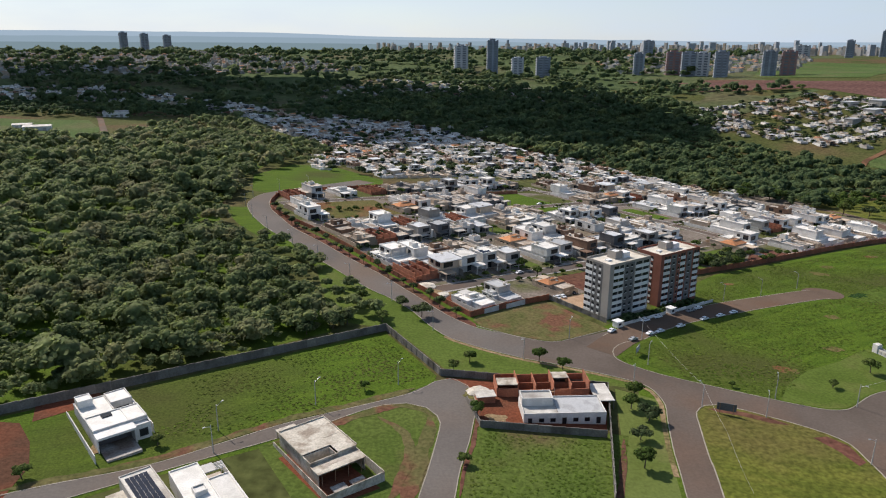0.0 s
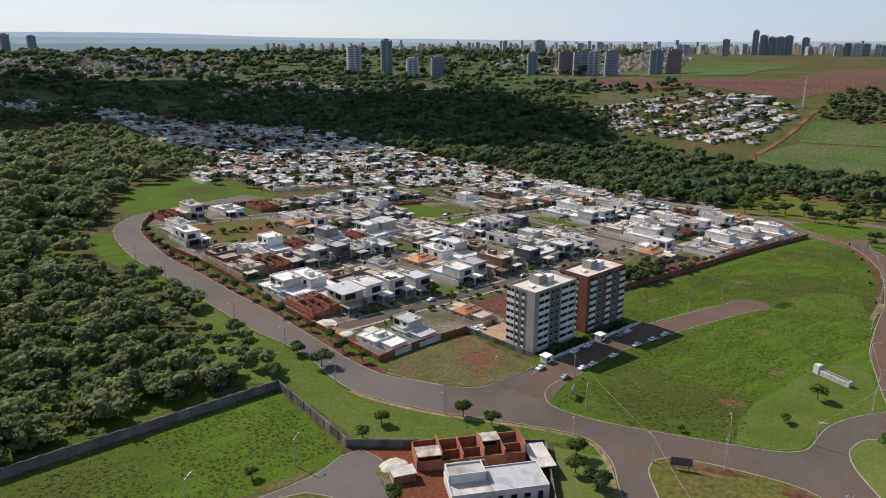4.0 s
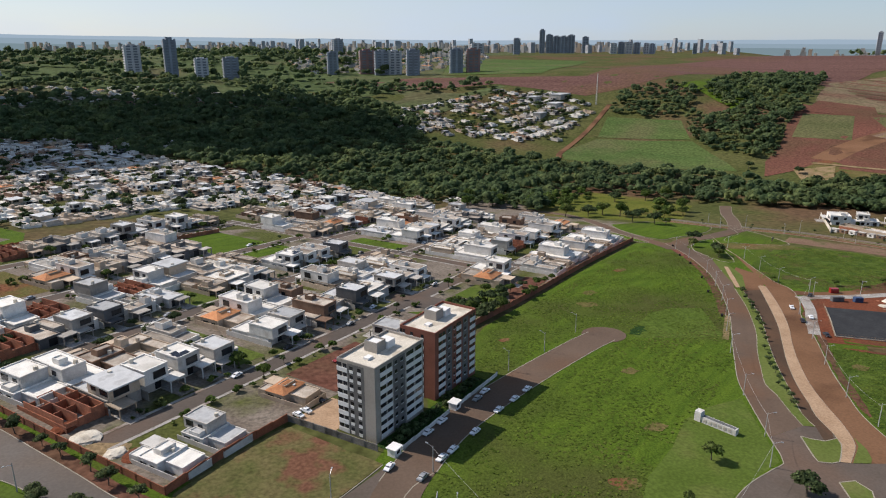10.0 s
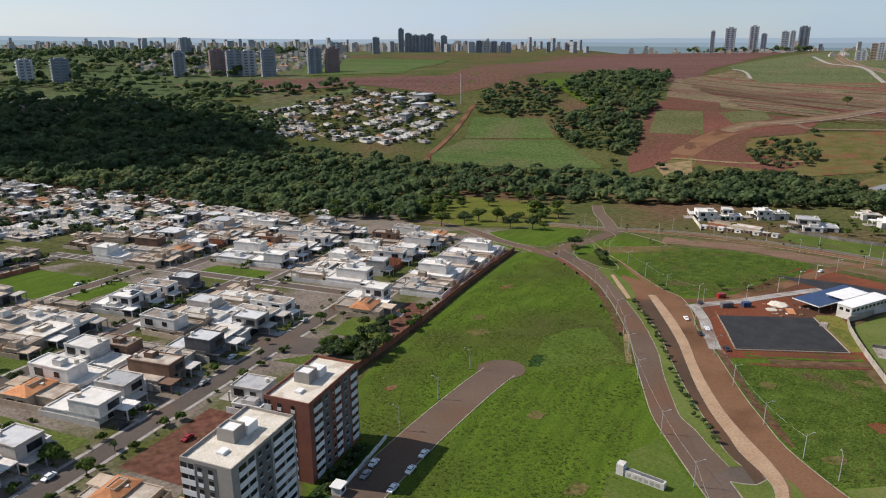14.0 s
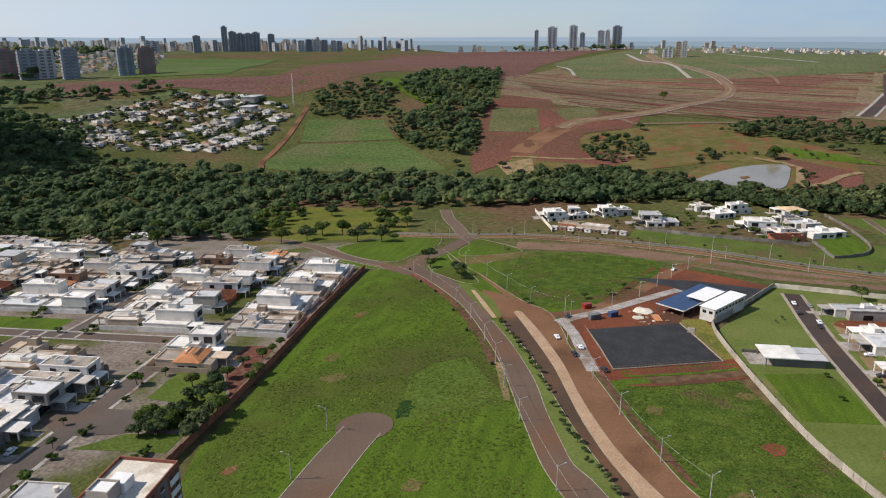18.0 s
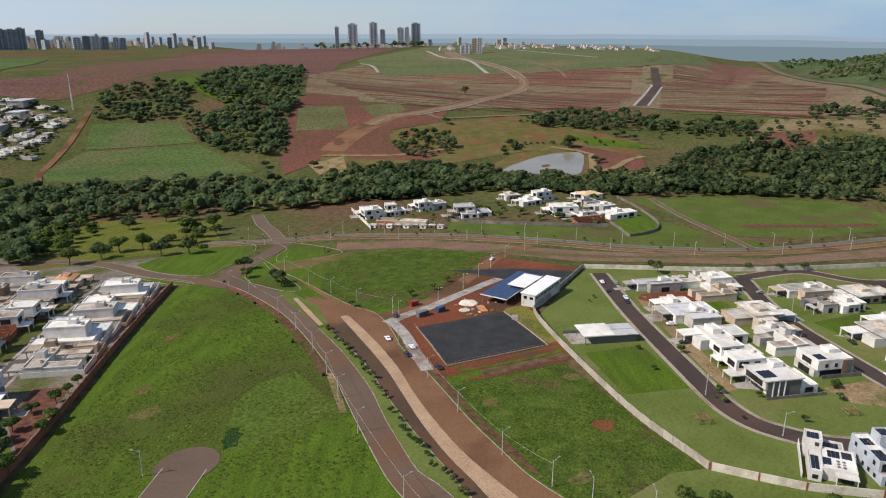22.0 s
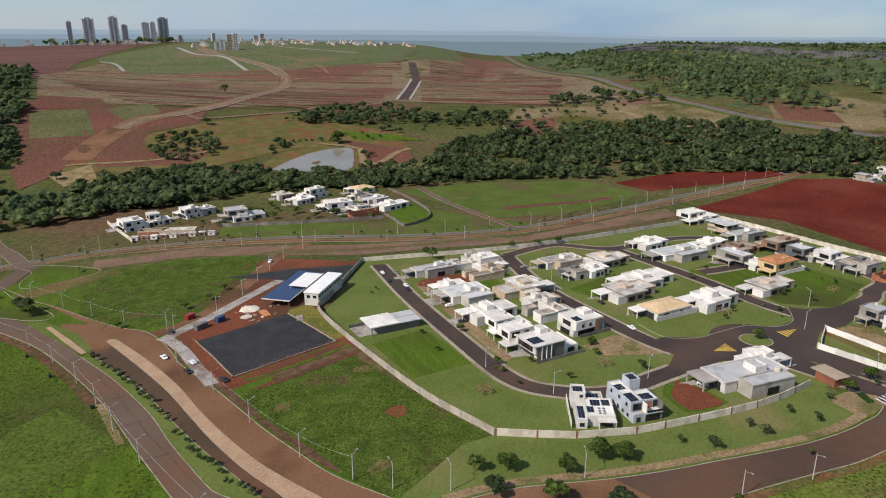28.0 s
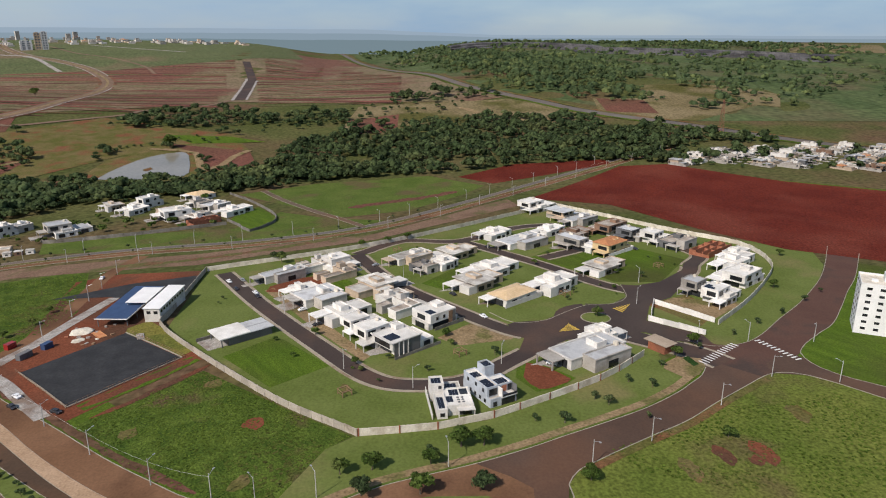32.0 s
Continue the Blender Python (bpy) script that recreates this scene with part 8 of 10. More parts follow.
def tower(x, y, w, high, mat, glass, label, turn=None):
    """A residential tower: shaft with corner piers, recessed window bands and roof plant."""
    t = math.degrees(math.atan2(EY - y, EX - x)) + 90 if turn is None else turn
    b = empty("tower_block", x, y, t + 8)
    tagged(b, label, "tower block", "skyline towers")
    d = w * 0.8
    part("shaft", boxes((-w / 2 + 1.2, -d / 2 + 1.2, -6, w / 2 - 1.2, d / 2 - 1.2, high)), glass, b, "glazed shaft, its glass paled with painted haze")
    for sx in (-1, 0, 1):
        for sy in (-1,):
            part("pier", boxes((sx * w * 0.42 - w * 0.08, sy * d * 0.45 - d * 0.05, -6, sx * w * 0.42 + w * 0.08, sy * d * 0.45 + d * 0.05, high + 2)), mat, b)
    n = max(5, int(high / 6))
    slabs = bmesh.new()
    for k in range(n):
        z = k * high / n
        box(slabs, -w / 2 + 0.3, -d / 2 + 0.3, z, w / 2 - 0.3, d / 2 - 0.3, z + high / n * 0.45)
    part("floor_edge", slabs, mat, b)
    part("roof_plant", boxes((-w / 4, -d / 4, high, w / 4, d / 4, high * 1.07)), mat, b)
    return b


# tower renders are lightened in colour to stand in for haze
M_TOWERB = surface("hazed_blue_grey_render", (0.22, 0.24, 0.27), (0.28, 0.3, 0.33), 0.05, 0.4, 0.8, rand=0.2, grain=0.1)
M_TOWERL = surface("hazed_pale_render", (0.42, 0.42, 0.42), (0.5, 0.5, 0.5), 0.05, 0.4, 0.8, rand=0.15, grain=0.1)
M_TOWERR = surface("hazed_brick_red_render", (0.24, 0.14, 0.125), (0.29, 0.18, 0.16), 0.05, 0.4, 0.8, rand=0.1, grain=0.1)
for x, y, w, h, m in ((-1291, 2928, 30, 78, "B"), (-1219, 2958, 30, 74, "B"), (-1139, 2990, 30, 68, "B"), (47, 1999, 36, 66, "L"), (127, 1895, 28, 86, "B"), (193, 1890, 30, 43, "L"), (252, 1832, 34, 48, "B"),
                      (496, 1834, 26, 53, "B"), (704, 2502, 32, 54, "B"), (576, 1810, 36, 56, "R"), (595, 1751, 35, 56, "B"), (624, 1741, 31, 54, "L"), (646, 1679, 30, 57, "B"), (740, 1640, 30, 54, "B"), (776, 1623, 31, 52, "R")):
    tower(x, y, w, h, {"B": M_TOWERB, "L": M_TOWERL, "R": M_TOWERR}[m], M_TOWERG, {"B": "blue-grey residential tower with dark window bands", "L": "pale residential tower block", "R": "brick-red residential tower block"}[m])
for x, y, w, h, m in ((1326, 2681, 50, 38, "L"), (1363, 2433, 24, 55, "B"), (1601, 2640, 22, 89, "B"), (1626, 2624, 27, 71, "B"), (1650, 2608, 27, 65, "B"), (1675, 2592, 30, 65, "B"), (1699, 2576, 28, 69, "B"), (1803, 2625, 26, 63, "B"),
                      (1775, 2398, 25, 39, "L"), (1798, 2380, 25, 43, "B"), (1820, 2362, 27, 43, "L"), (1843, 2344, 25, 41, "B"), (1870, 2321, 20, 39, "L"), (1887, 2307, 20, 37, "B"), (2071, 2276, 16, 38, "B")):
    tower(x, y, w, h, M_TOWERB if m == "B" else M_TOWERL, M_TOWERG, "blue-grey tower in the distant cluster" if m == "B" else "pale tower in the distant cluster")
for x, y, w, h, m in ((2139, 1578, 14, 67, "L"), (2168, 1534, 32, 75, "L"), (2205, 1474, 27, 78, "L"), (2178, 1422, 17, 54, "B"), (2207, 1370, 22, 59, "L"), (2216, 1350, 15, 60, "L"), (2276, 1348, 30, 72, "B"), (2477, 1394, 13, 27, "B"),
                      (1983, 1035, 26, 22, "L"), (1994, 1010, 15, 40, "R"), (2001, 996, 14, 42, "L")):
    tower(x, y, w, h, {"B": M_TOWERB, "L": M_TOWERL, "R": M_BEIGE}[m], M_TOWERG, "tall pale tower on the hill crest")


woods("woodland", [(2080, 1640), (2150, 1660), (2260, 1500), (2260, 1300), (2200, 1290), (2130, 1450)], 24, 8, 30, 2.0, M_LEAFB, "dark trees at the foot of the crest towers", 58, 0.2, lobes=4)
town("far_village", [(2060, 1520), (2110, 1550), (2180, 1420), (2190, 1320), (2140, 1330)], 18, 59, "white houses below the crest towers", low=4, high=8, size=13, thin=0.2)


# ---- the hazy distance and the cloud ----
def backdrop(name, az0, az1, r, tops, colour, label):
    """A far ridge: a plain glowing strip, haze painted into its colour, behind everything."""
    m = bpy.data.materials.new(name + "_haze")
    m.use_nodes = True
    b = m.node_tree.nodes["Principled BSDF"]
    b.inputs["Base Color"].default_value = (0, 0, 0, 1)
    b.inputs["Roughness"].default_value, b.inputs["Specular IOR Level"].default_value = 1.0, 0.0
    # black base with emission: the painted haze glows, whatever the sun does
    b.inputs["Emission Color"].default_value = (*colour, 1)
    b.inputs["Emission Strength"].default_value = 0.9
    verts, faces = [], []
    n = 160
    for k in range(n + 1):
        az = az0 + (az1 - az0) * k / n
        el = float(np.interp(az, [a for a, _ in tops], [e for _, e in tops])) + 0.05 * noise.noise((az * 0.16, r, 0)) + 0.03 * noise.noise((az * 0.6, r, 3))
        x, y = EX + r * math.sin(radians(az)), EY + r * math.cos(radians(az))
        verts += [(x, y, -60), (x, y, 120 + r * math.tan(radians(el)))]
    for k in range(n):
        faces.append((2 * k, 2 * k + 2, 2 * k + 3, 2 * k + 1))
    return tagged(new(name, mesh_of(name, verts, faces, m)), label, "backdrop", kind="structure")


backdrop("backdrop_ridge", -80, 175, 4650, ((-80, 0.75), (-15, 0.8), (-6, 0.5), (10, 0.33), (25, 0.15), (50, 0.2), (70, 0.22), (90, 0.1), (100, -0.3), (175, -0.35)), (0.36, 0.465, 0.56), "hills on the horizon in painted pale blue haze")
backdrop("backdrop_middle", -80, 175, 4550, ((-80, 0.42), (-15, 0.45), (-4, 0.25), (10, 0.02), (25, -0.15), (50, -0.1), (70, -0.12), (90, -0.2), (100, -0.5), (175, -0.55)), (0.29, 0.385, 0.455), "plain below the hills in painted blue-grey haze")
backdrop("backdrop_low", -80, 175, 4450, ((-80, 0.05), (-15, 0.0), (0, -0.15), (25, -0.4), (50, -0.4), (70, -0.5), (100, -0.8), (175, -0.8)), (0.21, 0.29, 0.325), "plain below the hills in painted blue-green haze")

# unseen opaque cloud, laid out so that its shadow covers the valley side
cm = surface("white_cloud_vapour", (0.8, 0.8, 0.8), (0.85, 0.85, 0.85), 0.01, 0.05, 1.0, grain=0.03)
bm = bmesh.new()
r = random.Random(8)
for k in range(110):
    f = (k % 55) / 54
    half = 100 + 150 * math.sin(3.1416 * f)
    cx, cy = -1700 + 1270 * f + r.uniform(-90, 90), 2240 - 300 * f + r.uniform(-half, half) + 40 * math.sin(7 * f)
    m = Matrix.Translation((cx, cy, 900 + r.uniform(-20, 60))) @ Matrix.Diagonal((r.uniform(80, 160), r.uniform(80, 160), r.uniform(40, 70), 1))
    bmesh.ops.create_icosphere(bm, subdivisions=2, radius=1.0, matrix=m)
me = bpy.data.meshes.new("cloud")
bm.to_mesh(me)
bm.free()
me.materials.append(cm)
tagged(new("cloud", me), "drifting white cumulus cloud above the valley", "cloud", kind="structure")


# ---- street furniture ----
def lamp_kind():
    p = empty("street_lamp", 0, 0, 0, 0.0)
    tagged(p, "tall pale concrete street lamp with an arm", "street lamp", "street lamps")
    part("pole", rod(bmesh.new(), (0, 0, -0.5), (0, 0, 8.6), 0.17, 0.1, 8), M_POLE, p)
    part("arm", rod(bmesh.new(), (0, 0, 8.0), (0, -1.9, 8.8), 0.06, 0.045, 6), M_METAL, p, "galvanised lamp arm")
    part("lamp_head", boxes((-0.17, -2.6, 8.74, 0.17, -1.8, 8.9)), M_METAL, p, "flat grey lamp head")
    return p


LAMP = lamp_kind()
lamp_count = [0]


def lamp(x, y, turn):
    m = pose(x, y, zat(x, y), 0, 0, turn)
    if lamp_count[0]:
        copy_thing(LAMP, m)
    else:
        LAMP.matrix_basis = m
    lamp_count[0] += 1


def lamps_along(line, offset, gap, start=10.0, end=0.0):
    n = normals(line)
    run = np.concatenate([[0], np.cumsum(np.hypot(*np.diff(line, axis=0).T))])
    s = start
    while s < run[-1] - end:
        i = min(int(np.searchsorted(run, s)), len(line) - 1)
        x, y = line[i] + n[i] * offset
        lamp(x, y, math.degrees(math.atan2(n[i][1], n[i][0])) + (90 if offset < 0 else -90) + 180)
        s += gap


lamps_along(curve(R1_OUT, 4), 1.3, 34, 60, 20)
POSTS2 = [(141, 212.3), (175.5, 230.5), (188.5, 244), (205, 268), (231, 299), (249, 318.5), (265, 334.5), (281, 352.5), (298, 374), (314, 396.5), (333, 431), (344, 455)]
POSTS3 = [(229, 234), (238.5, 252.5), (257, 275.5), (277, 297), (300, 322.5), (335, 345), (338, 367), (350.5, 391), (365, 416), (382, 446)]
for pts in (POSTS2, POSTS3):
    for (xa, ya), (xb, yb) in zip(pts, pts[1:] + [(2 * pts[-1][0] - pts[-2][0], 2 * pts[-1][1] - pts[-2][1])]):
        lamp(xa, ya, math.degrees(math.atan2(yb - ya, xb - xa)))
lamps_along(R4, -10.5, 34, 30)
lamps_along(R4, 10.5, 50, 46)
for x, y, turn in ((233, 127.5, -60), (243.7, 105.3, -60), (262.6, 73.3, -58), (281.6, 44, -50), (310, 9, 220), (274.5, 22.2, 140), (313.5, 35.6, 120), (314.4, 57, 70), (237, 169, 100), (227, 206, 120), (226, 222, 130)):
    lamp(x, y, turn)
lamps_along(SR, 5.2, 24, 20)
for x, y, turn in ((-65, 179, 145), (-40, 197, 145), (-15, 214, 145), (-63, 168, -35), (136, 317, 210), (159, 328, 210), (184, 342, 210), (287, 176, 20), (303, 141, 60), (306, 201, 300), (361, 65, 40), (86.5, 208, 200), (105.6, 202.5, 160), (82, 265, 210), (77.5, 240, 150), (67.3, 222, 330), (30.5, 240, 330), (51.5, 262, 150), (125, 177, 280), (115, 216.5, 160),
                   (409, 173, 120), (440, 146, 120), (463, 60, 120), (392, 52, 120), (370, 230, 120)):
    lamp(x, y, turn)


def mast(x, y, high, wide, mat, label):
    b = empty("lattice_mast", x, y)
    tagged(b, label, "mast")
    for sx in (-1, 1):
        for sy in (-1, 1):
            part("leg", rod(bmesh.new(), (sx * wide, sy * wide, -1), (sx * wide * 0.25, sy * wide * 0.25, high), 0.22, 0.12, 5), mat, b)
    n = int(high / 4)
    for k in range(n):
        a, c = wide * (1 - 0.75 * k / n), wide * (1 - 0.75 * (k + 1) / n)
        z0, z1 = k * high / n, (k + 1) * high / n
        for q, (p0, p1) in enumerate((((-1, -1), (1, -1)), ((1, -1), (1, 1)), ((1, 1), (-1, 1)), ((-1, 1), (-1, -1)))):
            part("brace", rod(bmesh.new(), (p0[0] * a, p0[1] * a, z0), (p1[0] * c, p1[1] * c, z1), 0.09, 0.09, 4), mat, b)
    return b


mast(879, -239, 38, 2.6, M_RUST, "rust-red lattice telecom mast")
mast(761, 1117, 52, 0.9, M_WHITE, "tall thin white antenna mast")


# ---- cars ----
def car_kind(paint, label):
    c = empty("car", 0, 0, 0, 0.0)
    tagged(c, label, "car", "parked cars")
    bm = bmesh.new()
    prof = [(-2.1, 0.35), (-2.15, 0.75), (-1.2, 0.95), (-0.75, 1.42), (0.75, 1.46), (1.65, 1.0), (2.1, 0.9), (2.15, 0.4)]
    rows = []
    for y, s in ((-0.86, 0.0), (-0.72, 1.0), (0.72, 1.0), (0.86, 0.0)):
        rows.append([bm.verts.new((x, y, z if s else min(z, 0.92))) for x, z in prof])
    for a, b in zip(rows, rows[1:]):
        for k in range(len(prof) - 1):
            bm.faces.new((a[k], b[k], b[k + 1], a[k + 1]))
        bm.faces.new((a[-1], b[-1], b[0], a[0]))
    bm.faces.new(rows[0]), bm.faces.new(rows[-1][::-1])
    part("body", bm, paint, c)
    part("windscreen", boxes((-1.05, -0.66, 1.02, -0.82, 0.66, 1.34)), M_GLASS, c, "dark windscreen")
    part("rear_window", boxes((0.9, -0.64, 1.05, 1.25, 0.64, 1.34)), M_GLASS, c, "dark rear window")
    for s in (-1, 1):
        part("side_window", boxes((-0.75, min(s * 0.74, s * 0.8), 0.98, 0.85, max(s * 0.74, s * 0.8), 1.34)), M_GLASS, c, "dark side window")
        for x in (-1.35, 1.35):
            part("wheel", rod(bmesh.new(), (x, s * 0.68, 0.32), (x, s * 0.9, 0.32), 0.32, 0.32, 12), M_RUBBER, c, "black tyre")
        part("headlight", boxes((-2.17, s * 0.62 - 0.16, 0.62, -2.08, s * 0.62 + 0.16, 0.76)), M_METAL, c)
    return c


M_CARW = surface("white_car_paint", (0.72, 0.72, 0.72), (0.76, 0.76, 0.76), 0.5, 2.0, 0.25, spec=0.5, grain=0.03)
M_CARD = surface("dark_car_paint", (0.03, 0.03, 0.035), (0.04, 0.04, 0.045), 0.5, 2.0, 0.25, spec=0.5, grain=0.03)
M_CARS = surface("silver_car_paint", (0.32, 0.33, 0.34), (0.36, 0.37, 0.38), 0.5, 2.0, 0.3, metal=0.4, grain=0.03)
M_CARR = surface("red_car_paint", (0.25, 0.02, 0.02), (0.29, 0.025, 0.025), 0.5, 2.0, 0.25, spec=0.5, grain=0.03)
CARS = {"w": car_kind(M_CARW, "white parked hatchback car"), "d": car_kind(M_CARD, "dark grey parked car"), "s": car_kind(M_CARS, "silver grey parked hatchback car"), "r": car_kind(M_CARR, "small red parked hatchback car")}
PARKED = set()


def car(kind, x, y, turn, lift=0.16):
    m = pose(x, y, zat(x, y) + lift, 0, 0, turn)
    if kind in PARKED:
        copy_thing(CARS[kind], m)
    else:
        CARS[kind].matrix_basis = m
    PARKED.add(kind)


for k, x, y, t in (("w", 71, 271, 40), ("s", 78, 263, 215), ("w", 87, 270, 30), ("w", 92, 273, 32), ("w", 103, 280, 30), ("w", 89, 285, 30), ("w", 96, 290, 30), ("w", 117, 290, 28), ("w", 126, 295, 28), ("w", 134, 300, 28), ("s", 114, 300, 30),
                   ("w", 119, 304, 30), ("w", 54, 310, 120), ("w", 57, 312, 120), ("d", 63, 318, 120), ("w", 423, 265, 30), ("s", 424, 258, 30), ("w", 401, 248, 30), ("d", 409, 259, 210), ("d", 395, 246, 30), ("w", 352, 140, 30), ("d", 292, 314, 50), ("w", 300, 316, 230),
                   ("d", 25, 312, 30), ("d", 50, 332, 30), ("r", 78, 348, 30), ("d", 384, 150, 210), ("w", 477, 110, 30), ("d", 455, 30, 30), ("w", 446, 338, 0), ("d", 286, 297, 60), ("w", 300, 122, 60)):
    car(k, x, y, t)
for k, (u, v) in enumerate(((60, 38), (90, 42), (126, 40), (150, 46), (200, 44), (75, 106), (85, 110), (120, 108), (190, 114), (230, 118), (300, 34), (330, 38), (280, 104), (350, 108), (60, 176), (140, 180), (200, 184))):
    car("wdsw"[k % 4], *plan(u, v + 2.4), UDIR, 0.14)


# ---- houses beside the grey wall ----
NW = "houses beside the grey wall"
h = tagged(empty("house", -95, 178.5, 40), "white flat-roofed house with a dark open garage", "house", NW)
part("wall", shell(bmesh.new(), -7.2, -8.5, -0.9, 7.2, 0.5, 4.9, 0.3, 0.35), M_WHITE, h)
part("roof", boxes((-6.9, -8.2, 4.35, 6.9, 0.2, 4.6)), M_WROOF, h, "white painted roof")
part("wall", shell(bmesh.new(), -7.2, 0.52, -0.9, 1.2, 12.6, 4.4, 0.25, 0.35), M_WHITE, h)
part("roof", boxes((-6.95, 0.75, 3.9, 0.95, 12.35, 4.1)), M_WROOF, h, "white painted roof")
part("wall", shell(bmesh.new(), 1.22, 5.2, -0.9, 7.2, 12.6, 4.9, 0.25, 0.35), M_WHITE, h)
part("roof", boxes((1.45, 5.45, 4.35, 6.95, 12.35, 4.6)), M_WROOF, h, "white painted roof")
part("tank_room", shell(boxes((-6.6, 8.4, 6.0, -3.0, 12.2, 6.2)), -6.8, 8.2, 3.9, -2.8, 12.4, 6.5, 0.2, 0.3), M_WHITE, h, "white box of the water tank")
part("court_wall", boxes((6.95, 0.52, -0.9, 7.2, 5.18, 3.6)), M_WHITE, h)
part("court_floor", boxes((1.22, 0.52, -0.6, 6.93, 5.18, 0.1)), M_PAVE, h)
window(h, 4.2, 5.18, 0.2, 3.8, 2.6, 0, M_DARK)
part("skylight", boxes((-3.2, -2.4, 4.6, -0.4, -0.4, 4.9)), M_GLASS, h, "dark glass skylight")
part("roof_step", boxes((2.2, -8.1, 4.6, 2.5, 0.1, 4.85)), M_WHITE, h)
part("garage_roof", boxes((-7.2, -12.6, 3.6, 3.0, -8.52, 4.3)), M_WHITE, h, "deep white slab over the garage")
part("garage_side", boxes((-7.2, -12.4, -0.9, -6.9, -8.52, 3.58)), M_WHITE, h)
part("garage_pier", boxes((2.5, -12.5, -0.9, 2.95, -8.52, 3.58)), M_WHITE, h)
# the garage's inner shade is painted as a dark back panel
part("garage_back", boxes((-6.88, -8.7, -0.5, 2.48, -8.52, 3.5)), M_DARK, h, "back of the open garage, painted dark for its shade")
part("front_room", shell(boxes((3.2, -11.2, 3.4, 7.0, -8.6, 3.6)), 3.0, -11.4, -0.9, 7.2, -8.53, 4.1, 0.2, 0.3), M_WHITE, h)
window(h, 5.1, -11.42, 0.4, 2.2, 2.2, 0, M_DARK)
for y in (-5.5, -1.5):
    window(h, 7.22, y, 1.0, 1.6, 1.3, 1, M_DARK)
part("driveway", boxes((-6.6, -18, -0.6, 2.4, -8.72, 0.14)), M_PAVE, h, "pale concrete drive")
part("side_path", boxes((-9.0, -12, -0.6, -7.22, 12, 0.12)), M_TANSOIL, h, "tan side path")
part("plot_wall", boxes((-9.3, -17, -0.9, -9.05, 13, 2.4)), M_WHITE, h, "white plot wall")
part("plot_wall", boxes((8.0, -10, -0.9, 8.2, 13, 2.4)), M_WHITE, h, "white plot wall")
patch("plot", [(-118, 178), (-108, 188), (-102, 192), (-108, 197), (-122, 187)], M_SOIL, 0.12, "red soil behind the white house")

h = tagged(empty("house", -72.2, 145.5, 40), "grey house with a field of solar panels", "house", NW)
part("wall", shell(bmesh.new(), -3.9, -14, -0.9, 3.9, 7.0, 5.2, 0.25, 0.35), M_GREY, h)
part("roof", boxes((-3.65, -13.75, 4.6, 3.65, 6.75, 4.9)), M_SLAB, h, "grey flat roof")
panels(h, -2.5, -8.0, 4.95, 5, 8)
part("porch", boxes((-8.0, -14, 2.8, -3.92, 4.0, 3.1), (-7.9, 3.6, -0.8, -7.6, 3.9, 2.8), (-7.9, -6, -0.8, -7.6, -5.7, 2.8)), M_CONC, h, "pale porch slab")
part("driveway", boxes((-8.0, 7.1, -0.6, 2.0, 12, 0.12)), M_PAVE, h)
h = tagged(empty("house", -58.8, 149.0, 36), "white flat-roofed house with a pergola beside the road", "house", NW)
part("wall", shell(bmesh.new(), -6.4, -14, -0.9, 0.8, 8.2, 5.2, 0.25, 0.35), M_WHITE, h)
part("roof", boxes((-6.15, -13.75, 4.6, 0.55, 7.95, 4.9)), M_WROOF, h, "white painted roof")
part("wall", shell(bmesh.new(), 0.82, -14, -0.9, 6.4, 1.0, 4.2, 0.25, 0.35), M_WHITE, h)
part("roof", boxes((1.05, -13.75, 3.6, 6.15, 0.75, 3.9)), M_WROOF, h, "white painted roof")
part("canopy", boxes((0.82, 4.6, 3.3, 4.4, 8.4, 3.6)), M_WHITE, h, "white terrace canopy")
for k in range(6):
    part("pergola_slat", boxes((4.45, 4.7 + 0.62 * k, 3.3, 6.9, 4.9 + 0.62 * k, 3.5)), M_WHITE, h)
part("pergola_post", boxes((6.6, 8.0, -0.8, 6.85, 8.25, 3.3)), M_WHITE, h)
part("terrace", boxes((0.82, 1.02, -0.6, 6.4, 8.4, 0.15)), M_SLABD, h, "dark paved terrace")
window(h, 3.4, 1.02, 0.2, 3.6, 2.3, 2, M_DARK)
part("tank_room", shell(boxes((-3.8, -5.8, 5.6, -1.2, -3.2, 5.8)), -4, -6, 4.6, -1, -3, 6.2, 0.2, 0.3), M_WHITE, h)
part("plot_wall", boxes((7.2, -14, -0.9, 7.4, 9, 2.2)), M_WHITE, h, "white plot wall")

sh = tagged(empty("unfinished_house", -33, 168, 38), "unfinished concrete house with an open roof slab", "house")
part("body", shell(bmesh.new(), -7, -6.4, -0.8, 7, 12, 4.6, 0.2, 4.9), M_CONC, sh)
part("side_wall", boxes((-7, -10.8, -0.8, -6.8, -6.42, 3.48), (6.8, -10.8, -0.8, 7, -6.42, 3.48)), M_CONC, sh)
part("inner_wall", boxes((0.9, -6.2, -0.8, 1.1, 11.8, 4.5), (-6.8, -2.2, -0.8, 0.88, -2.0, 4.5)), M_CONC, sh)
part("roof_slab", boxes((-7.3, -1.9, 4.62, 1.5, 12.4, 4.85), (1.52, 2.2, 4.62, 7.3, 12.4, 4.85), (1.52, -6.3, 4.62, 7.3, 2.18, 4.8)), M_CONC, sh, "stained concrete roof slab with an opening")
part("roof_edge", boxes((-7.3, -1.9, 4.86, -7.1, 12.4, 5.2), (7.1, -6.3, 4.86, 7.3, 12.4, 5.2), (-7.1, 12.2, 4.86, 7.1, 12.4, 5.2)), M_CONC, sh)
part("lower_roof", boxes((-7.2, -11.2, 3.5, 7.2, -6.45, 3.75)), M_CONC, sh, "stained concrete roof slab")
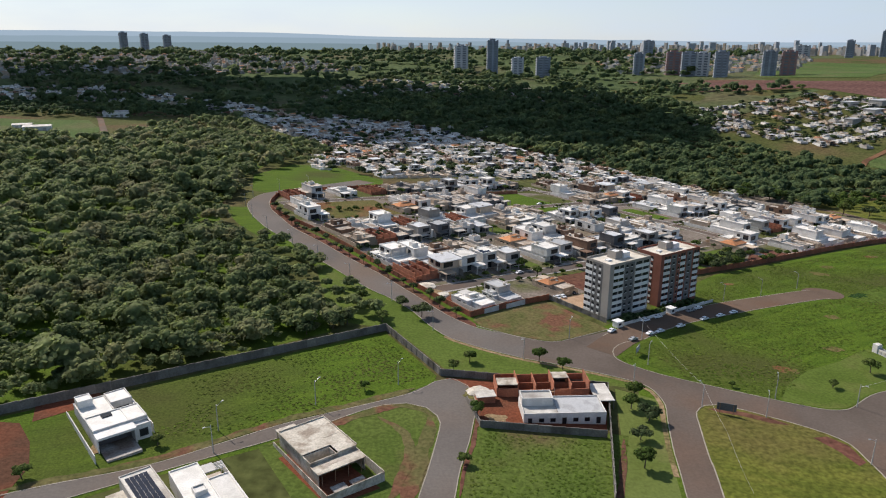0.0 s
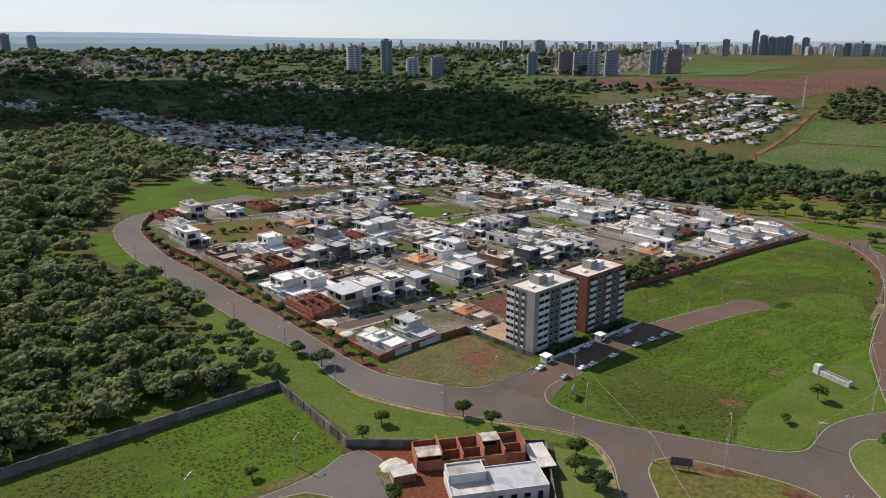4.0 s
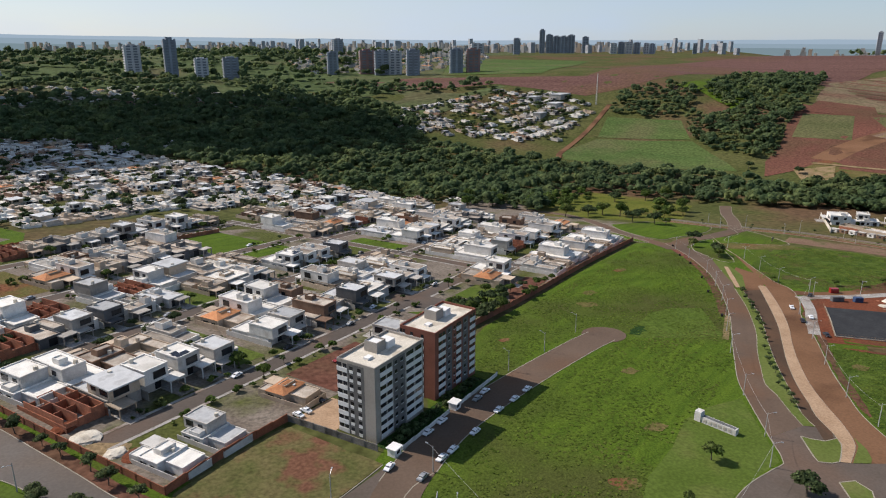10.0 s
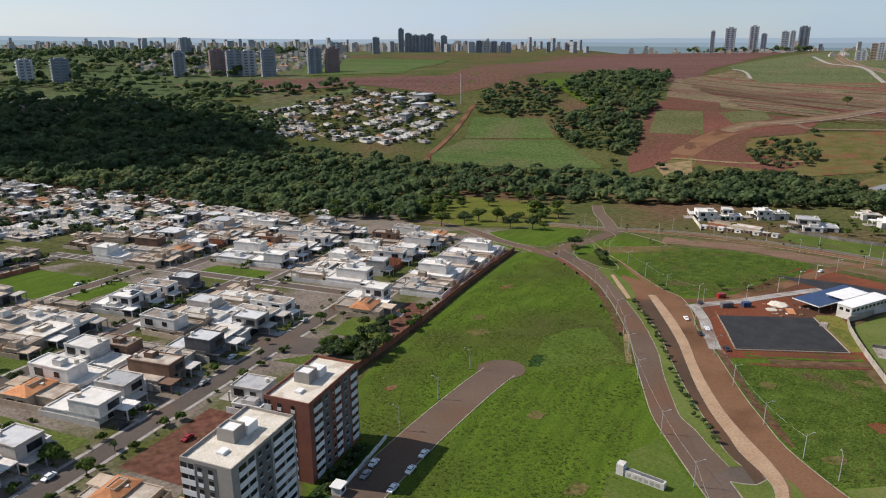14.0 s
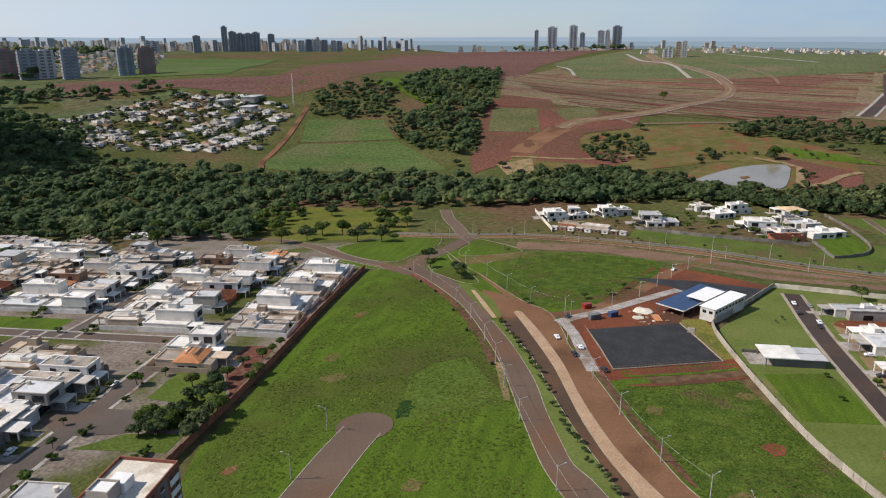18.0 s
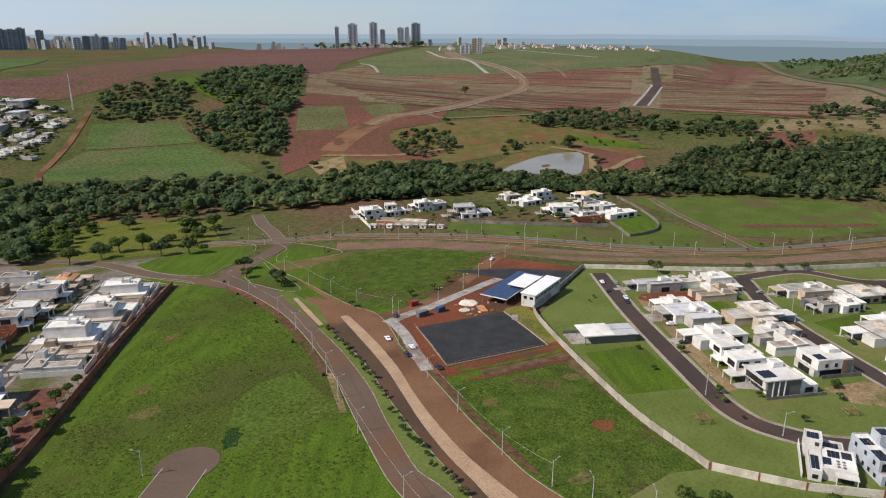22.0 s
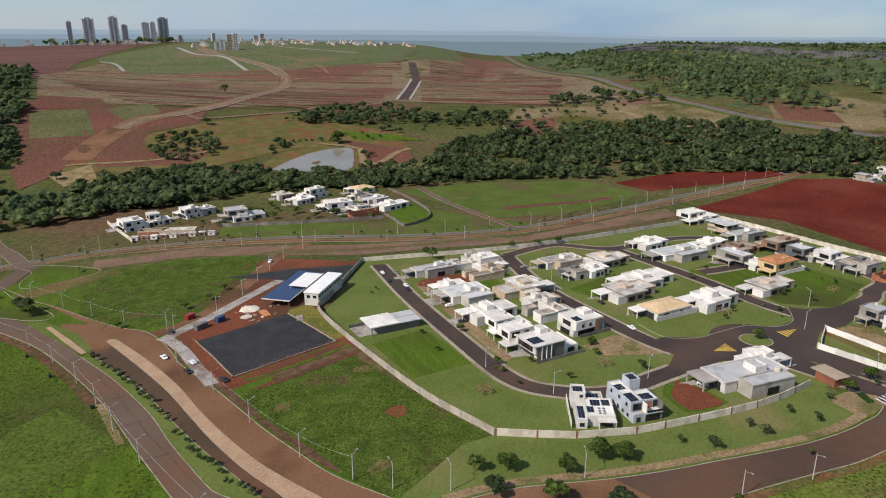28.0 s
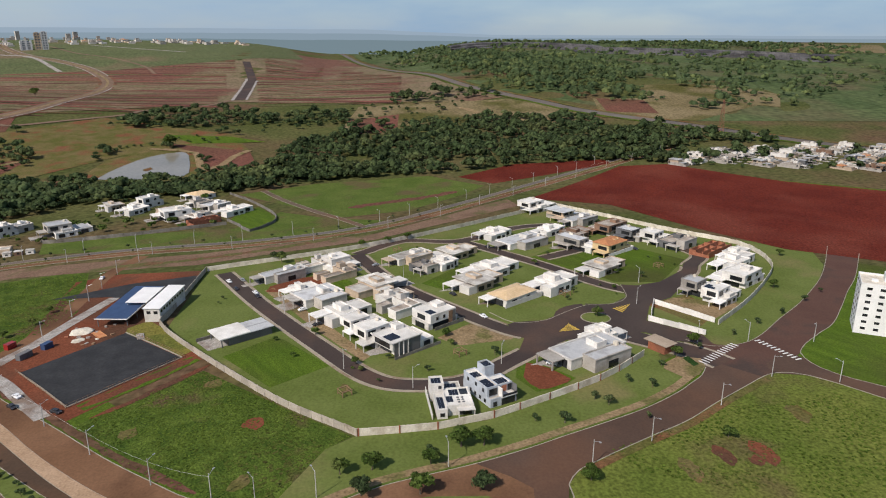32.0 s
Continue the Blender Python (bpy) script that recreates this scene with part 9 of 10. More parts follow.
part("stain", boxes((-4.5, -9.0, 3.76, 2.5, -7.4, 3.765)), M_SLABD, sh, "dark damp mark on the slab")
part("debris", boxes((-5, -16, -0.3, -1, -13, 0.3), (0.5, -15, -0.3, 4.5, -13.4, 0.2)), M_PAVE, sh, "pale building sheets in the yard")
for k in range(4):
    part("prop", rod(bmesh.new(), (-6 + 3.9 * k, -10.9, -0.5), (-6 + 3.9 * k, -10.9, 3.5), 0.12, 0.12, 5), M_WOOD, sh, "timber prop")
patch("plot", [(-45, 167), (-36, 176), (-16, 156), (-28, 147)], M_SOIL, 0.11, "red soil round the unfinished house")
part("plot_wall", boxes((-8.6, -18, -0.8, -8.4, 13, 2.2), (8.4, -18, -0.8, 8.6, 13, 2.2), (-8.4, -18, -0.8, 8.4, -17.8, 2.0)), M_CONC, sh, "block plot wall")
part("porch_slab", boxes((-6, 12.6, 2.9, 0, 17, 3.1), (-5.8, 16.4, -0.5, -5.5, 16.7, 2.9), (-0.6, 16.4, -0.5, -0.3, 16.7, 2.9)), M_CONC, sh)

patch("plot", [(12, 190), (50, 187), (57, 217), (1, 221), (8, 205)], M_SOIL, 0.1, "trodden red earth of the half-built compound")
patch("plot", blob(11, 210, 5), M_TANSOIL, 0.14, "pale sand spilled on the ground", "ground", 30)
patch("plot", blob(17, 195, 4), M_TANSOIL, 0.14, "pale sand spilled on the ground", "ground", 30)
hw = tagged(empty("bungalow", 38, 199, 3), "white rendered bungalow with a pale metal roof", "house")
part("body", shell(bmesh.new(), -13, -5.5, -0.8, 13, 5.5, 3.9, 0.2, 0.5), M_WHITE, hw)
part("roof", boxes((-2, -5.2, 3.35, 12.7, 5.2, 3.5)), M_METALROOF, hw, "pale metal roof")
part("terrace", boxes((-12.7, -5.2, 3.2, -2.1, 5.2, 3.36)), M_SLAB, hw, "flat roof terrace")
part("upper_room", shell(boxes((-12.6, 0.2, 3.5, -3, 5.3, 3.6)), -12.8, 0, 3.4, -2.8, 5.4, 6.2), M_WHITE, hw)
part("upper_roof", boxes((-12.5, 0.3, 5.5, -3.1, 5.1, 5.7)), M_SLAB, hw)
for k in range(7):
    window(hw, -11 + 3.6 * k, -5.52, 0.9 if k % 3 else 0.1, 1.5 if k % 3 else 1.2, 1.2 if k % 3 else 2.1, 0, M_DARK)
br = tagged(empty("unfinished_house", 34, 214, 3), "raw red brick house under construction", "house")
for x in (-16, -9, -3, 3, 9, 15):
    part("brick_wall", boxes((x - 0.15, -4, -0.8, x + 0.15, 5.5, 4.2 + (x % 4) * 0.5)), M_BRICK, br)
for y in (-4, 1, 5.5):
    for a, b in ((-16, -9), (-9, -3), (-3, 3), (3, 9), (9, 15)):
        part("brick_wall", boxes((a + 0.16, y - 0.15, -0.8, b - 0.16, y + 0.15, 3.2 + (a * y) % 3 * 0.6)), M_BRICK, br)
part("floor_slab", boxes((-15.8, -3.9, -0.7, 14.8, 5.3, 0.4)), M_PAVE, br)
part("roof_slab", boxes((-15.9, -3.9, 4.9, -9.1, 1.2, 5.15)), M_CONC, br, "raw concrete slab")
part("roof_slab", boxes((3.1, 0.9, 4.6, 9.0, 5.4, 4.85)), M_CONC, br, "raw concrete slab")
part("scaffold_deck", boxes((-9, -5.2, 2.6, 3, -4.2, 2.75)), M_WOOD, br, "plank scaffold deck")
for x in (-9, -5, -1, 3):
    part("scaffold_pole", rod(bmesh.new(), (x, -5.1, -0.6), (x, -5.1, 4.0), 0.07, 0.07, 5), M_METAL, br)
sd = tagged(empty("shed", 53, 210, 3), "open shed with a pale flat roof", "shed")
part("roof", boxes((-3, -6, 3.0, 3, 6, 3.25)), M_SLAB, sd)
for sx in (-2.8, 2.8):
    for sy in (-5.7, 5.7):
        part("post", boxes((sx - 0.12, sy - 0.12, -0.5, sx + 0.12, sy + 0.12, 3.0)), M_BLOCK, sd)
ht = tagged(empty("hut", 14, 206, 10), "small site hut with a pale roof", "hut")
part("body", boxes((-3, -2, -0.5, 3, 2, 2.4)), M_BRICK, ht)
part("roof", boxes((-3.3, -2.3, 2.42, 3.3, 2.3, 2.6)), M_SLAB, ht)
wall_run("wall_site_front", [(12, 189), (50, 186.5)], 2.4, M_BLOCK, "grey rendered wall below the bungalow")
wall_run("wall_site_west", [(11.7, 189.5), (8, 205)], 2.0, M_BLOCK, "low grey wall beside the site")


def heap(name, x, y, spread, high, mat, label, seed=1):
    r = random.Random(seed)
    bm = bmesh.new()
    bmesh.ops.create_icosphere(bm, subdivisions=3, radius=1.0)
    for v in bm.verts:
        k = 1 + 0.25 * noise.noise(v.co * 2.2 + Vector((seed, 0, 0)))
        v.co = Vector((v.co.x * spread * k, v.co.y * spread * 0.8 * k, max(v.co.z, -0.25) * high * k))
    ob = new(name, bpy.data.meshes.new(name))
    bm.to_mesh(ob.data)
    bm.free()
    ob.data.materials.append(mat)
    ob.matrix_basis = pose(x, y, zat(x, y), 0, 0, r.uniform(0, 180))
    return tagged(ob, label, "mound")


heap("sand_mound", 12, 212, 4, 1.4, M_PANEL, "pale sand heap beside the brick shell", 1)
patch("plot", blob(-2, 309, 7), M_TANSOIL, 0.13, "pale sand spilled over the corner plot", "ground", 30)
heap("sand_mound", 0, 306, 3.5, 1.0, M_PANEL, "pale heap of sand on the corner plot", 21)
heap("earth_mound", -8, 318, 5, 1.2, M_PANEL, "pale heap of spoil on the plot", 2)
heap("earth_mound", -14, 326, 4, 1.3, M_SOIL, "red soil heap on the plot", 3)
heap("earth_mound", 6, 303, 5, 0.8, M_SOIL, "low red soil heap on the plot", 4)
heap("sand_mound", 362, 317, 5, 1.6, M_PANEL, "white sand heap on the building site", 5)
heap("sand_mound", 352, 315, 3, 0.6, M_PANEL, "low sand heap on the building site", 6)

# ---- building site ----
cb = tagged(empty("club_house", 384, 287, -7), "long white building with a flat white roof", "building")
part("body", shell(bmesh.new(), -15, -3.6, -0.8, 15, 3.6, 7.0, 0.2, 0.4), M_WHITE, cb)
part("roof", boxes((-15.4, -4.1, 7.02, 15.4, 4.1, 7.25)), M_APTW, cb, "white flat roof")
for k in range(9):
    window(cb, -13 + 3.2 * k, 3.62, 4.6, 1.9, 1.2, 2)
for k in range(2):
    window(cb, -15.02, -1.7 + 3.2 * k, 4.4, 1.8, 1.4, 3)
for k in range(9):
    window(cb, -13 + 3.2 * k, -3.62, 4.6, 1.9, 1.2, 0)
cn = tagged(empty("canopy", 387, 303, -7), "dark blue sheet-roofed canopy on posts", "canopy")
part("roof", boxes((-21, -7, 4.4, 21, 7.5, 4.7)), M_BLUE, cn, "dark blue roof sheet")
part("gutter", boxes((-21.2, -7.2, 4.3, -21.0, 7.7, 4.8), (-21.2, -7.2, 4.3, 21.2, -7.0, 4.8)), M_WHITE, cn)
for k in range(5):
    for sy in (-6.4, 6.8):
        part("post", boxes((-20 + 10 * k - 0.15, sy - 0.15, -0.6, -20 + 10 * k + 0.15, sy + 0.15, 4.4)), M_DARK, cn)
wc = tagged(empty("canopy", 391, 298, -7), "white flat canopy above the blue roof", "canopy")
part("roof", boxes((-10, -5, 6.2, 10, 5, 6.5)), M_APTW, wc)
for sx in (-9, 9):
    for sy in (-4.5, 4.5):
        part("post", boxes((sx - 0.15, sy - 0.15, -0.6, sx + 0.15, sy + 0.15, 6.2)), M_METAL, wc)


def container(x, y, turn, mat, label, l=6.0):
    c = tagged(empty("container", x, y, turn), label, "container")
    part("body", boxes((-l / 2, -1.2, 0, l / 2, 1.2, 2.5)), mat, c)
    for k in range(int(l / 0.6)):
        part("rib", boxes((-l / 2 + 0.3 + 0.6 * k, -1.26, 0.15, -l / 2 + 0.5 + 0.6 * k, -1.203, 2.35)), mat, c)
    part("roof", boxes((-l / 2 - 0.05, -1.25, 2.5, l / 2 + 0.05, 1.25, 2.58)), mat, c)


container(337, 330, -25, M_DARK, "dark steel site container")
container(346, 325, -25, M_BLUE, "blue steel site container", 4.2)
container(349, 341, -25, M_CARR, "red steel site skip container", 4.2)
bundle = tagged(empty("timber_stack", 357, 308, 40), "stack of orange timber boards", "timber")
for k in range(6):
    part("board", boxes((-4, -1.8 + 0.62 * k, 0.2, 4, -1.25 + 0.62 * k, 0.5)), M_TILE, bundle)
bundle = tagged(empty("timber_stack", 351, 289, 20), "stack of pale boards", "timber")
for k in range(5):
    part("board", boxes((-3, -1.6 + 0.62 * k, 0.2, 3, -1.05 + 0.62 * k, 0.6)), M_PAVE, bundle)


def fence(pts, gap, high, mat, label):
    f = empty("fence", *pts[0], 0, 0.0)
    f.matrix_basis = Matrix.Identity(4)
    tagged(f, label, "fence", kind="structure")
    for (xa, ya), (xb, yb) in zip(pts, pts[1:]):
        n = max(1, int(math.dist((xa, ya), (xb, yb)) / gap))
        for k in range(n):
            p = [(xa + (xb - xa) * q / n, ya + (yb - ya) * q / n) for q in (k, k + 1)]
            z0, z1 = zat(*p[0]), zat(*p[1])
            part("post", rod(bmesh.new(), (*p[0], z0 - 0.3), (*p[0], z0 + high), 0.07, 0.07, 5), mat, f)
            for h in (0.5, 1.0):
                part("rail", rod(bmesh.new(), (*p[0], z0 + high * h), (*p[1], z1 + high * h), 0.05, 0.05, 4), mat, f)


fence([(323, 327), (288.5, 295), (326, 264.5), (358, 296)], 4.0, 1.5, M_WOOD, "low timber fence round the sheeted pad")
kb = np.array([(322.6, 325.8), (306, 310), (289.4, 295)])
kerb_line(kb, 0, 0.5, 0.35)
kerb_line(np.array([(289.4, 295), (308, 280), (326, 265.4)]), 0, 0.5, 0.35)
kerb_line(np.array([(326, 265.4), (342, 281), (357.6, 297)]), 0, 0.5, 0.35)

# ---- estate gate, markings, signs ----
gh = tagged(empty("gate_house", 309, 75, 30), "brown brick gate house with a flat roof", "gate house")
part("body", shell(bmesh.new(), -4, -3, -0.8, 4, 3, 3.6, 0.2, 0.4), M_BRICKW, gh)
part("roof", boxes((-5, -3.6, 3.62, 6, 3.6, 3.85)), M_BEIGE, gh)
window(gh, 0, -3.02, 0.9, 3, 1.4, 0, M_DARK)
window(gh, 4.02, 0, 0.9, 2, 1.4, 1, M_DARK)
wall_run("wall_gate", [(361, 56.6), (350, 62), (341, 66)], 2.2, M_WHITE, "white wall beside the gate", 8.0)
wall_run("wall_gate_low", [(340.1, 67.5), (330, 58), (321.5, 50)], 2.4, M_WHITE, "low white wall along the entrance", 6.0)


def marking(name, pts, mat, label, lift=0.24):
    patch(name, pts, mat, lift, label, "road marking", 50)


def hatch(a, b, c, n=7):
    """A painted triangle of yellow stripes on the road."""
    a, b, c = (np.array(p, float) for p in (a, b, c))
    for k in range(n):
        f0, f1 = k / n, (k + 0.55) / n
        marking("road_stripe", [tuple(a + (b - a) * f0), tuple(a + (b - a) * f1), tuple(a + (c - a) * f1), tuple(a + (c - a) * f0)] if k else [tuple(a), tuple(a + (b - a) * f1), tuple(a + (c - a) * f1)], M_YELLOW, "yellow painted stripe on the street")


hatch((340, 104), (331, 111), (332, 101))
hatch((361, 68), (356, 79), (350, 76))
for k in range(13):
    x, y = 293.5 + 15.0 * k / 12, 63.3 - 20.5 * k / 12
    marking("crossing_bar", [(x, y), (x + 0.35, y - 0.6), (x + 3.6, y + 1.2), (x + 3.2, y + 1.8)], M_PAINT, "white painted crossing bar")
for k in range(11):
    x, y = 312.5 - 19.0 * k / 10, 31.5 - 6.0 * k / 10
    marking("crossing_bar", [(x, y + 1.3), (x + 0.8, y + 1.5), (x + 1.7, y - 1.3), (x + 0.9, y - 1.5)], M_PAINT, "white painted crossing bar")
patch("driveway", [(296.6, 78.5), (302, 71), (299, 63), (292, 64.5), (285.5, 70), (283, 76), (292, 81)], M_TANSOIL, 0.19, "tan paved forecourt of the gate", "pavement", 40)
patch("hedge_bed", [(300, 70), (301.5, 67), (294, 66), (292.5, 69)], M_LEAFY, 0.24, "clipped dark hedge bed by the gate", "grass", 40)

sg = tagged(empty("entrance_sign", 178.5, 254, -72), "long white concrete entrance sign on the grass", "sign")
part("base", boxes((-6.5, -1.0, -0.5, 6.5, 1.0, 2.2)), M_WHITE, sg)
part("end_block", boxes((-7.6, -1.3, -0.5, -5.4, 1.3, 3.6)), M_WHITE, sg)
for k in range(6):
    part("letter_bar", boxes((-4.4 + 1.7 * k, -1.1, 0.7, -3.4 + 1.7 * k, -1.003, 1.7)), M_GREY, sg, "grey raised bar")
part("top_slot", boxes((-5, -0.7, 2.2, 6, 0.7, 2.26)), M_DARK, sg)


def billboard(x, y, turn, w, h, mat, label):
    b = tagged(empty("billboard", x, y, turn), label, "billboard")
    part("board", boxes((-w / 2, -0.08, 1.4, w / 2, 0.08, 1.4 + h)), mat, b)
    for s in (-1, 1):
        part("post", boxes((s * w * 0.35 - 0.1, 0.09, -0.5, s * w * 0.35 + 0.1, 0.29, 1.4 + h)), M_WOOD, b)


billboard(93, 204, 160, 6, 2.6, M_DARK, "dark backed billboard on timber posts")
billboard(76, 249, 60, 5, 2.4, M_METALROOF, "pale billboard beside the junction")
billboard(432, 452, 30, 5, 2.2, M_DARK, "dark roadside billboard on posts")

# ---- forecourt of the flats ----
patch("forecourt", [plan(52, -36.5), plan(112, -34), plan(112, -29.2), plan(52, -29.2)], M_LEAFY, 0.09, "dark planted strip before the flats", "ground", 30)
woods("hedge", [plan(53, -35.5), plan(111, -33), plan(111, -30), plan(53, -30)], 1.9, 1.2, 40, 0.28, M_LEAF, "dark hedge plants before the flats", 54, 0.3, lobes=4)
patch("forecourt", [plan(50.5, -13.5), plan(68, -13.5), plan(68, 2), plan(49.5, 2)], M_TAN, 0.12, "tan concrete parking slab", "pavement", 30)
wall_run("wall_forecourt", [(78, 279), (101, 295)], 1.3, M_WHITE, "low white forecourt wall", 6.0)
wall_run("wall_forecourt_b", [(107, 299), (130, 315)], 1.3, M_WHITE, "low white forecourt wall", 6.0)
for x, y in ((75, 277.5), (104, 297.2)):
    g = tagged(empty("guard_booth", x, y, UDIR), "small white guard booth", "booth")
    part("body", boxes((-1.6, -1.4, -0.5, 1.6, 1.4, 2.7)), M_WHITE, g)
    part("roof", boxes((-2, -1.8, 2.7, 2, 1.8, 2.9)), M_APTW, g)
    window(g, 0, -1.42, 1.0, 1.6, 1.0, 0)

# ---- trees along the streets ----
for x, y, k, s in ((10, 235, "mid", 1.0), (36, 238, "mid", 1.1), (44, 232, "mid", 1.1), (4, 227, "mid", 0.9), (11, 196, "mid", 1.0), (6, 169, "mid", 0.8), (-26, 209, "mid", 0.7), (-79, 170, "mid", 0.7), (-106, 152, "mid", 0.9), (-9, 277, "big", 1.0),
                   (66, 198, "big", 0.9), (65, 213, "mid", 1.2), (60, 186, "big", 0.75), (57, 171, "mid", 1.2), (62, 205, "mid", 1.1), (141, 227, "mid", 0.6), (103, 224, "mid", 0.5), (162, 240, "mid", 1.2), (140, 226, "mid", 0.6), (173, 216, "big", 1.1), (162, 208, "mid", 1.1),
                   (178, 399, "big", 0.9), (167, 393, "big", 1.0), (172, 405, "mid", 1.2), (185, 402, "mid", 1.1), (155, 385, "mid", 0.9),
                   (237, 200, "mid", 1.0), (238, 191, "mid", 1.2), (239, 174, "mid", 1.1), (247, 164, "mid", 1.4), (247, 157, "mid", 1.3), (257, 129, "small", 1.2), (267, 111, "small", 1.2), (226, 194, "big", 0.8), (225, 178, "mid", 1.3), (225, 161, "big", 0.8), (278, 91, "small", 1.0)):
    tree(k, x, y, s)
rt = random.Random(5)
for line, off, gap, kind, sc, s0, s1 in ((curve(R1_IN[5:15], 4), -2.0, 12, "small", 1.45, 0, 0), (R2A, 0, 6.0, "small", 0.75, 8, 0), (R4[:90], -11.6, 22, "small", 0.75, 20, 0), (R4[:90], 0, 30, "small", 0.6, 30, 0), (RF, -11, 22, "small", 0.8, 110, 60)):
    nn = normals(line)
    run = np.concatenate([[0], np.cumsum(np.hypot(*np.diff(line, axis=0).T))])
    s = s0 + 2.0
    while s < run[-1] - s1:
        i = min(int(np.searchsorted(run, s)), len(line) - 1)
        x, y = line[i] + nn[i] * (off + rt.uniform(-0.8, 0.8))
        tree(kind, x, y, sc * rt.uniform(0.8, 1.2))
        s += gap * rt.uniform(0.85, 1.2)
for k in range(45):
    u, row_v = rt.uniform(4, 420), rt.choice((33, 41, 101, 111, 167, 179, 236, 248, 70, 138, 204))
    x, y = plan(u, row_v + 0.03 * u + rt.uniform(-2, 2))
    if u < 245 or row_v < 250:
        tree(rt.choice(("small", "small", "mid", "shrub")), x, y, rt.uniform(0.7, 1.2), "trees among the estate houses")
for k in range(26):
    x, y = rt.choice(((300, 190), (335, 150), (365, 95), (420, 60), (450, 90), (470, 160), (330, 230), (390, 260), (310, 170), (345, 130), (430, 25), (385, 75)))
    tree(rt.choice(("small", "shrub", "mid")), x + rt.uniform(-14, 14), y + rt.uniform(-10, 10), rt.uniform(0.4, 0.8), "young trees on the lawns")


# ---- carport bungalow beside the estate wall ----
cb = tagged(empty("bungalow", 344, 245, 124), "low grey bungalow with a pale metal roof and carport", "house")
cb.matrix_basis = cb.matrix_basis @ Matrix.Diagonal((1.25, 1.1, 1.1, 1))
part("body", shell(bmesh.new(), -9, -4.5, -0.8, 6.5, 5, 3.3), M_APTD, cb)
part("patio", boxes((6.52, -6, -0.5, 13.5, 6, 0.2)), M_PAVE, cb, "pale paved patio")
part("plinth_wall", boxes((-10.5, -7.2, -0.7, 13.5, -7.0, 1.1)), M_BLOCK, cb, "low grey garden wall")
part("roof", boxes((-9.6, -5.4, 3.32, 9.6, 5.6, 3.55)), M_METALROOF, cb, "pale blue-grey metal roof")
part("upper_roof", boxes((-1.0, -5.8, 3.56, 9.8, 5.8, 3.95)), M_WROOF, cb, "white raised roof section")
part("roof_ridge", boxes((-9.4, -0.3, 3.56, -1.05, 0.3, 3.7)), M_METALROOF, cb)
for x in (9.0,):
    for y in (-5.0, 5.2):
        part("post", boxes((x - 0.15, y - 0.15, -0.6, x + 0.15, y + 0.15, 3.3)), M_DARK, cb)
for x in (-7, -4, -1):
    window(cb, x, -4.52, 0.8, 1.8, 1.3, 0)
# ---- trees of the estates and gardens ----
rg = random.Random(77)
for k in range(30):
    v = rg.choice((30, 48, 71, 98, 122, 137, 164, 188, 204, 232, 248)) + rg.uniform(-3, 3)
    x, y = plan(rg.uniform(4, 420), v)
    tree(rg.choice(("mid", "small", "small", "shrub")), x, y, rg.uniform(0.8, 1.3), "garden trees")
for u, v in ((22, 66), (36, 70), (70, 62), (60, 70), (48, 100), (66, 98), (82, 104), (30, 96), (92, 60), (100, 104), (25, 130)):
    tree("big", *plan(u, v), 0.6 + 0.25 * rg.random(), "garden trees")
for k, x, y, q in (("big", 462.6, 244.4, 0.9), ("mid", 341, 214, 0.7), ("small", 333, 185, 1), ("mid", 333, 159, 0.7), ("mid", 347, 89, 1.0), ("small", 401, 47, 1), ("shrub", 385, 68, 1.5), ("mid", 430, 98, 0.7), ("small", 405, 91, 1), ("mid", 312, 60, 1), ("small", 493, 24, 1.2), ("small", 520, 32, 1.2), ("small", 311, 142, 1.1), ("mid", 301, 72, 1.0), ("wide", 226, 130, 0.6),
                   ("small", 257, 101, 0.7), ("mid", 243, 81, 0.9), ("mid", 377, -13, 0.9), ("mid", 433, -50, 0.9), ("small", 370, 96, 0.8), ("small", 380, 90, 0.8)):
    tree(k, x, y, q, "estate trees")


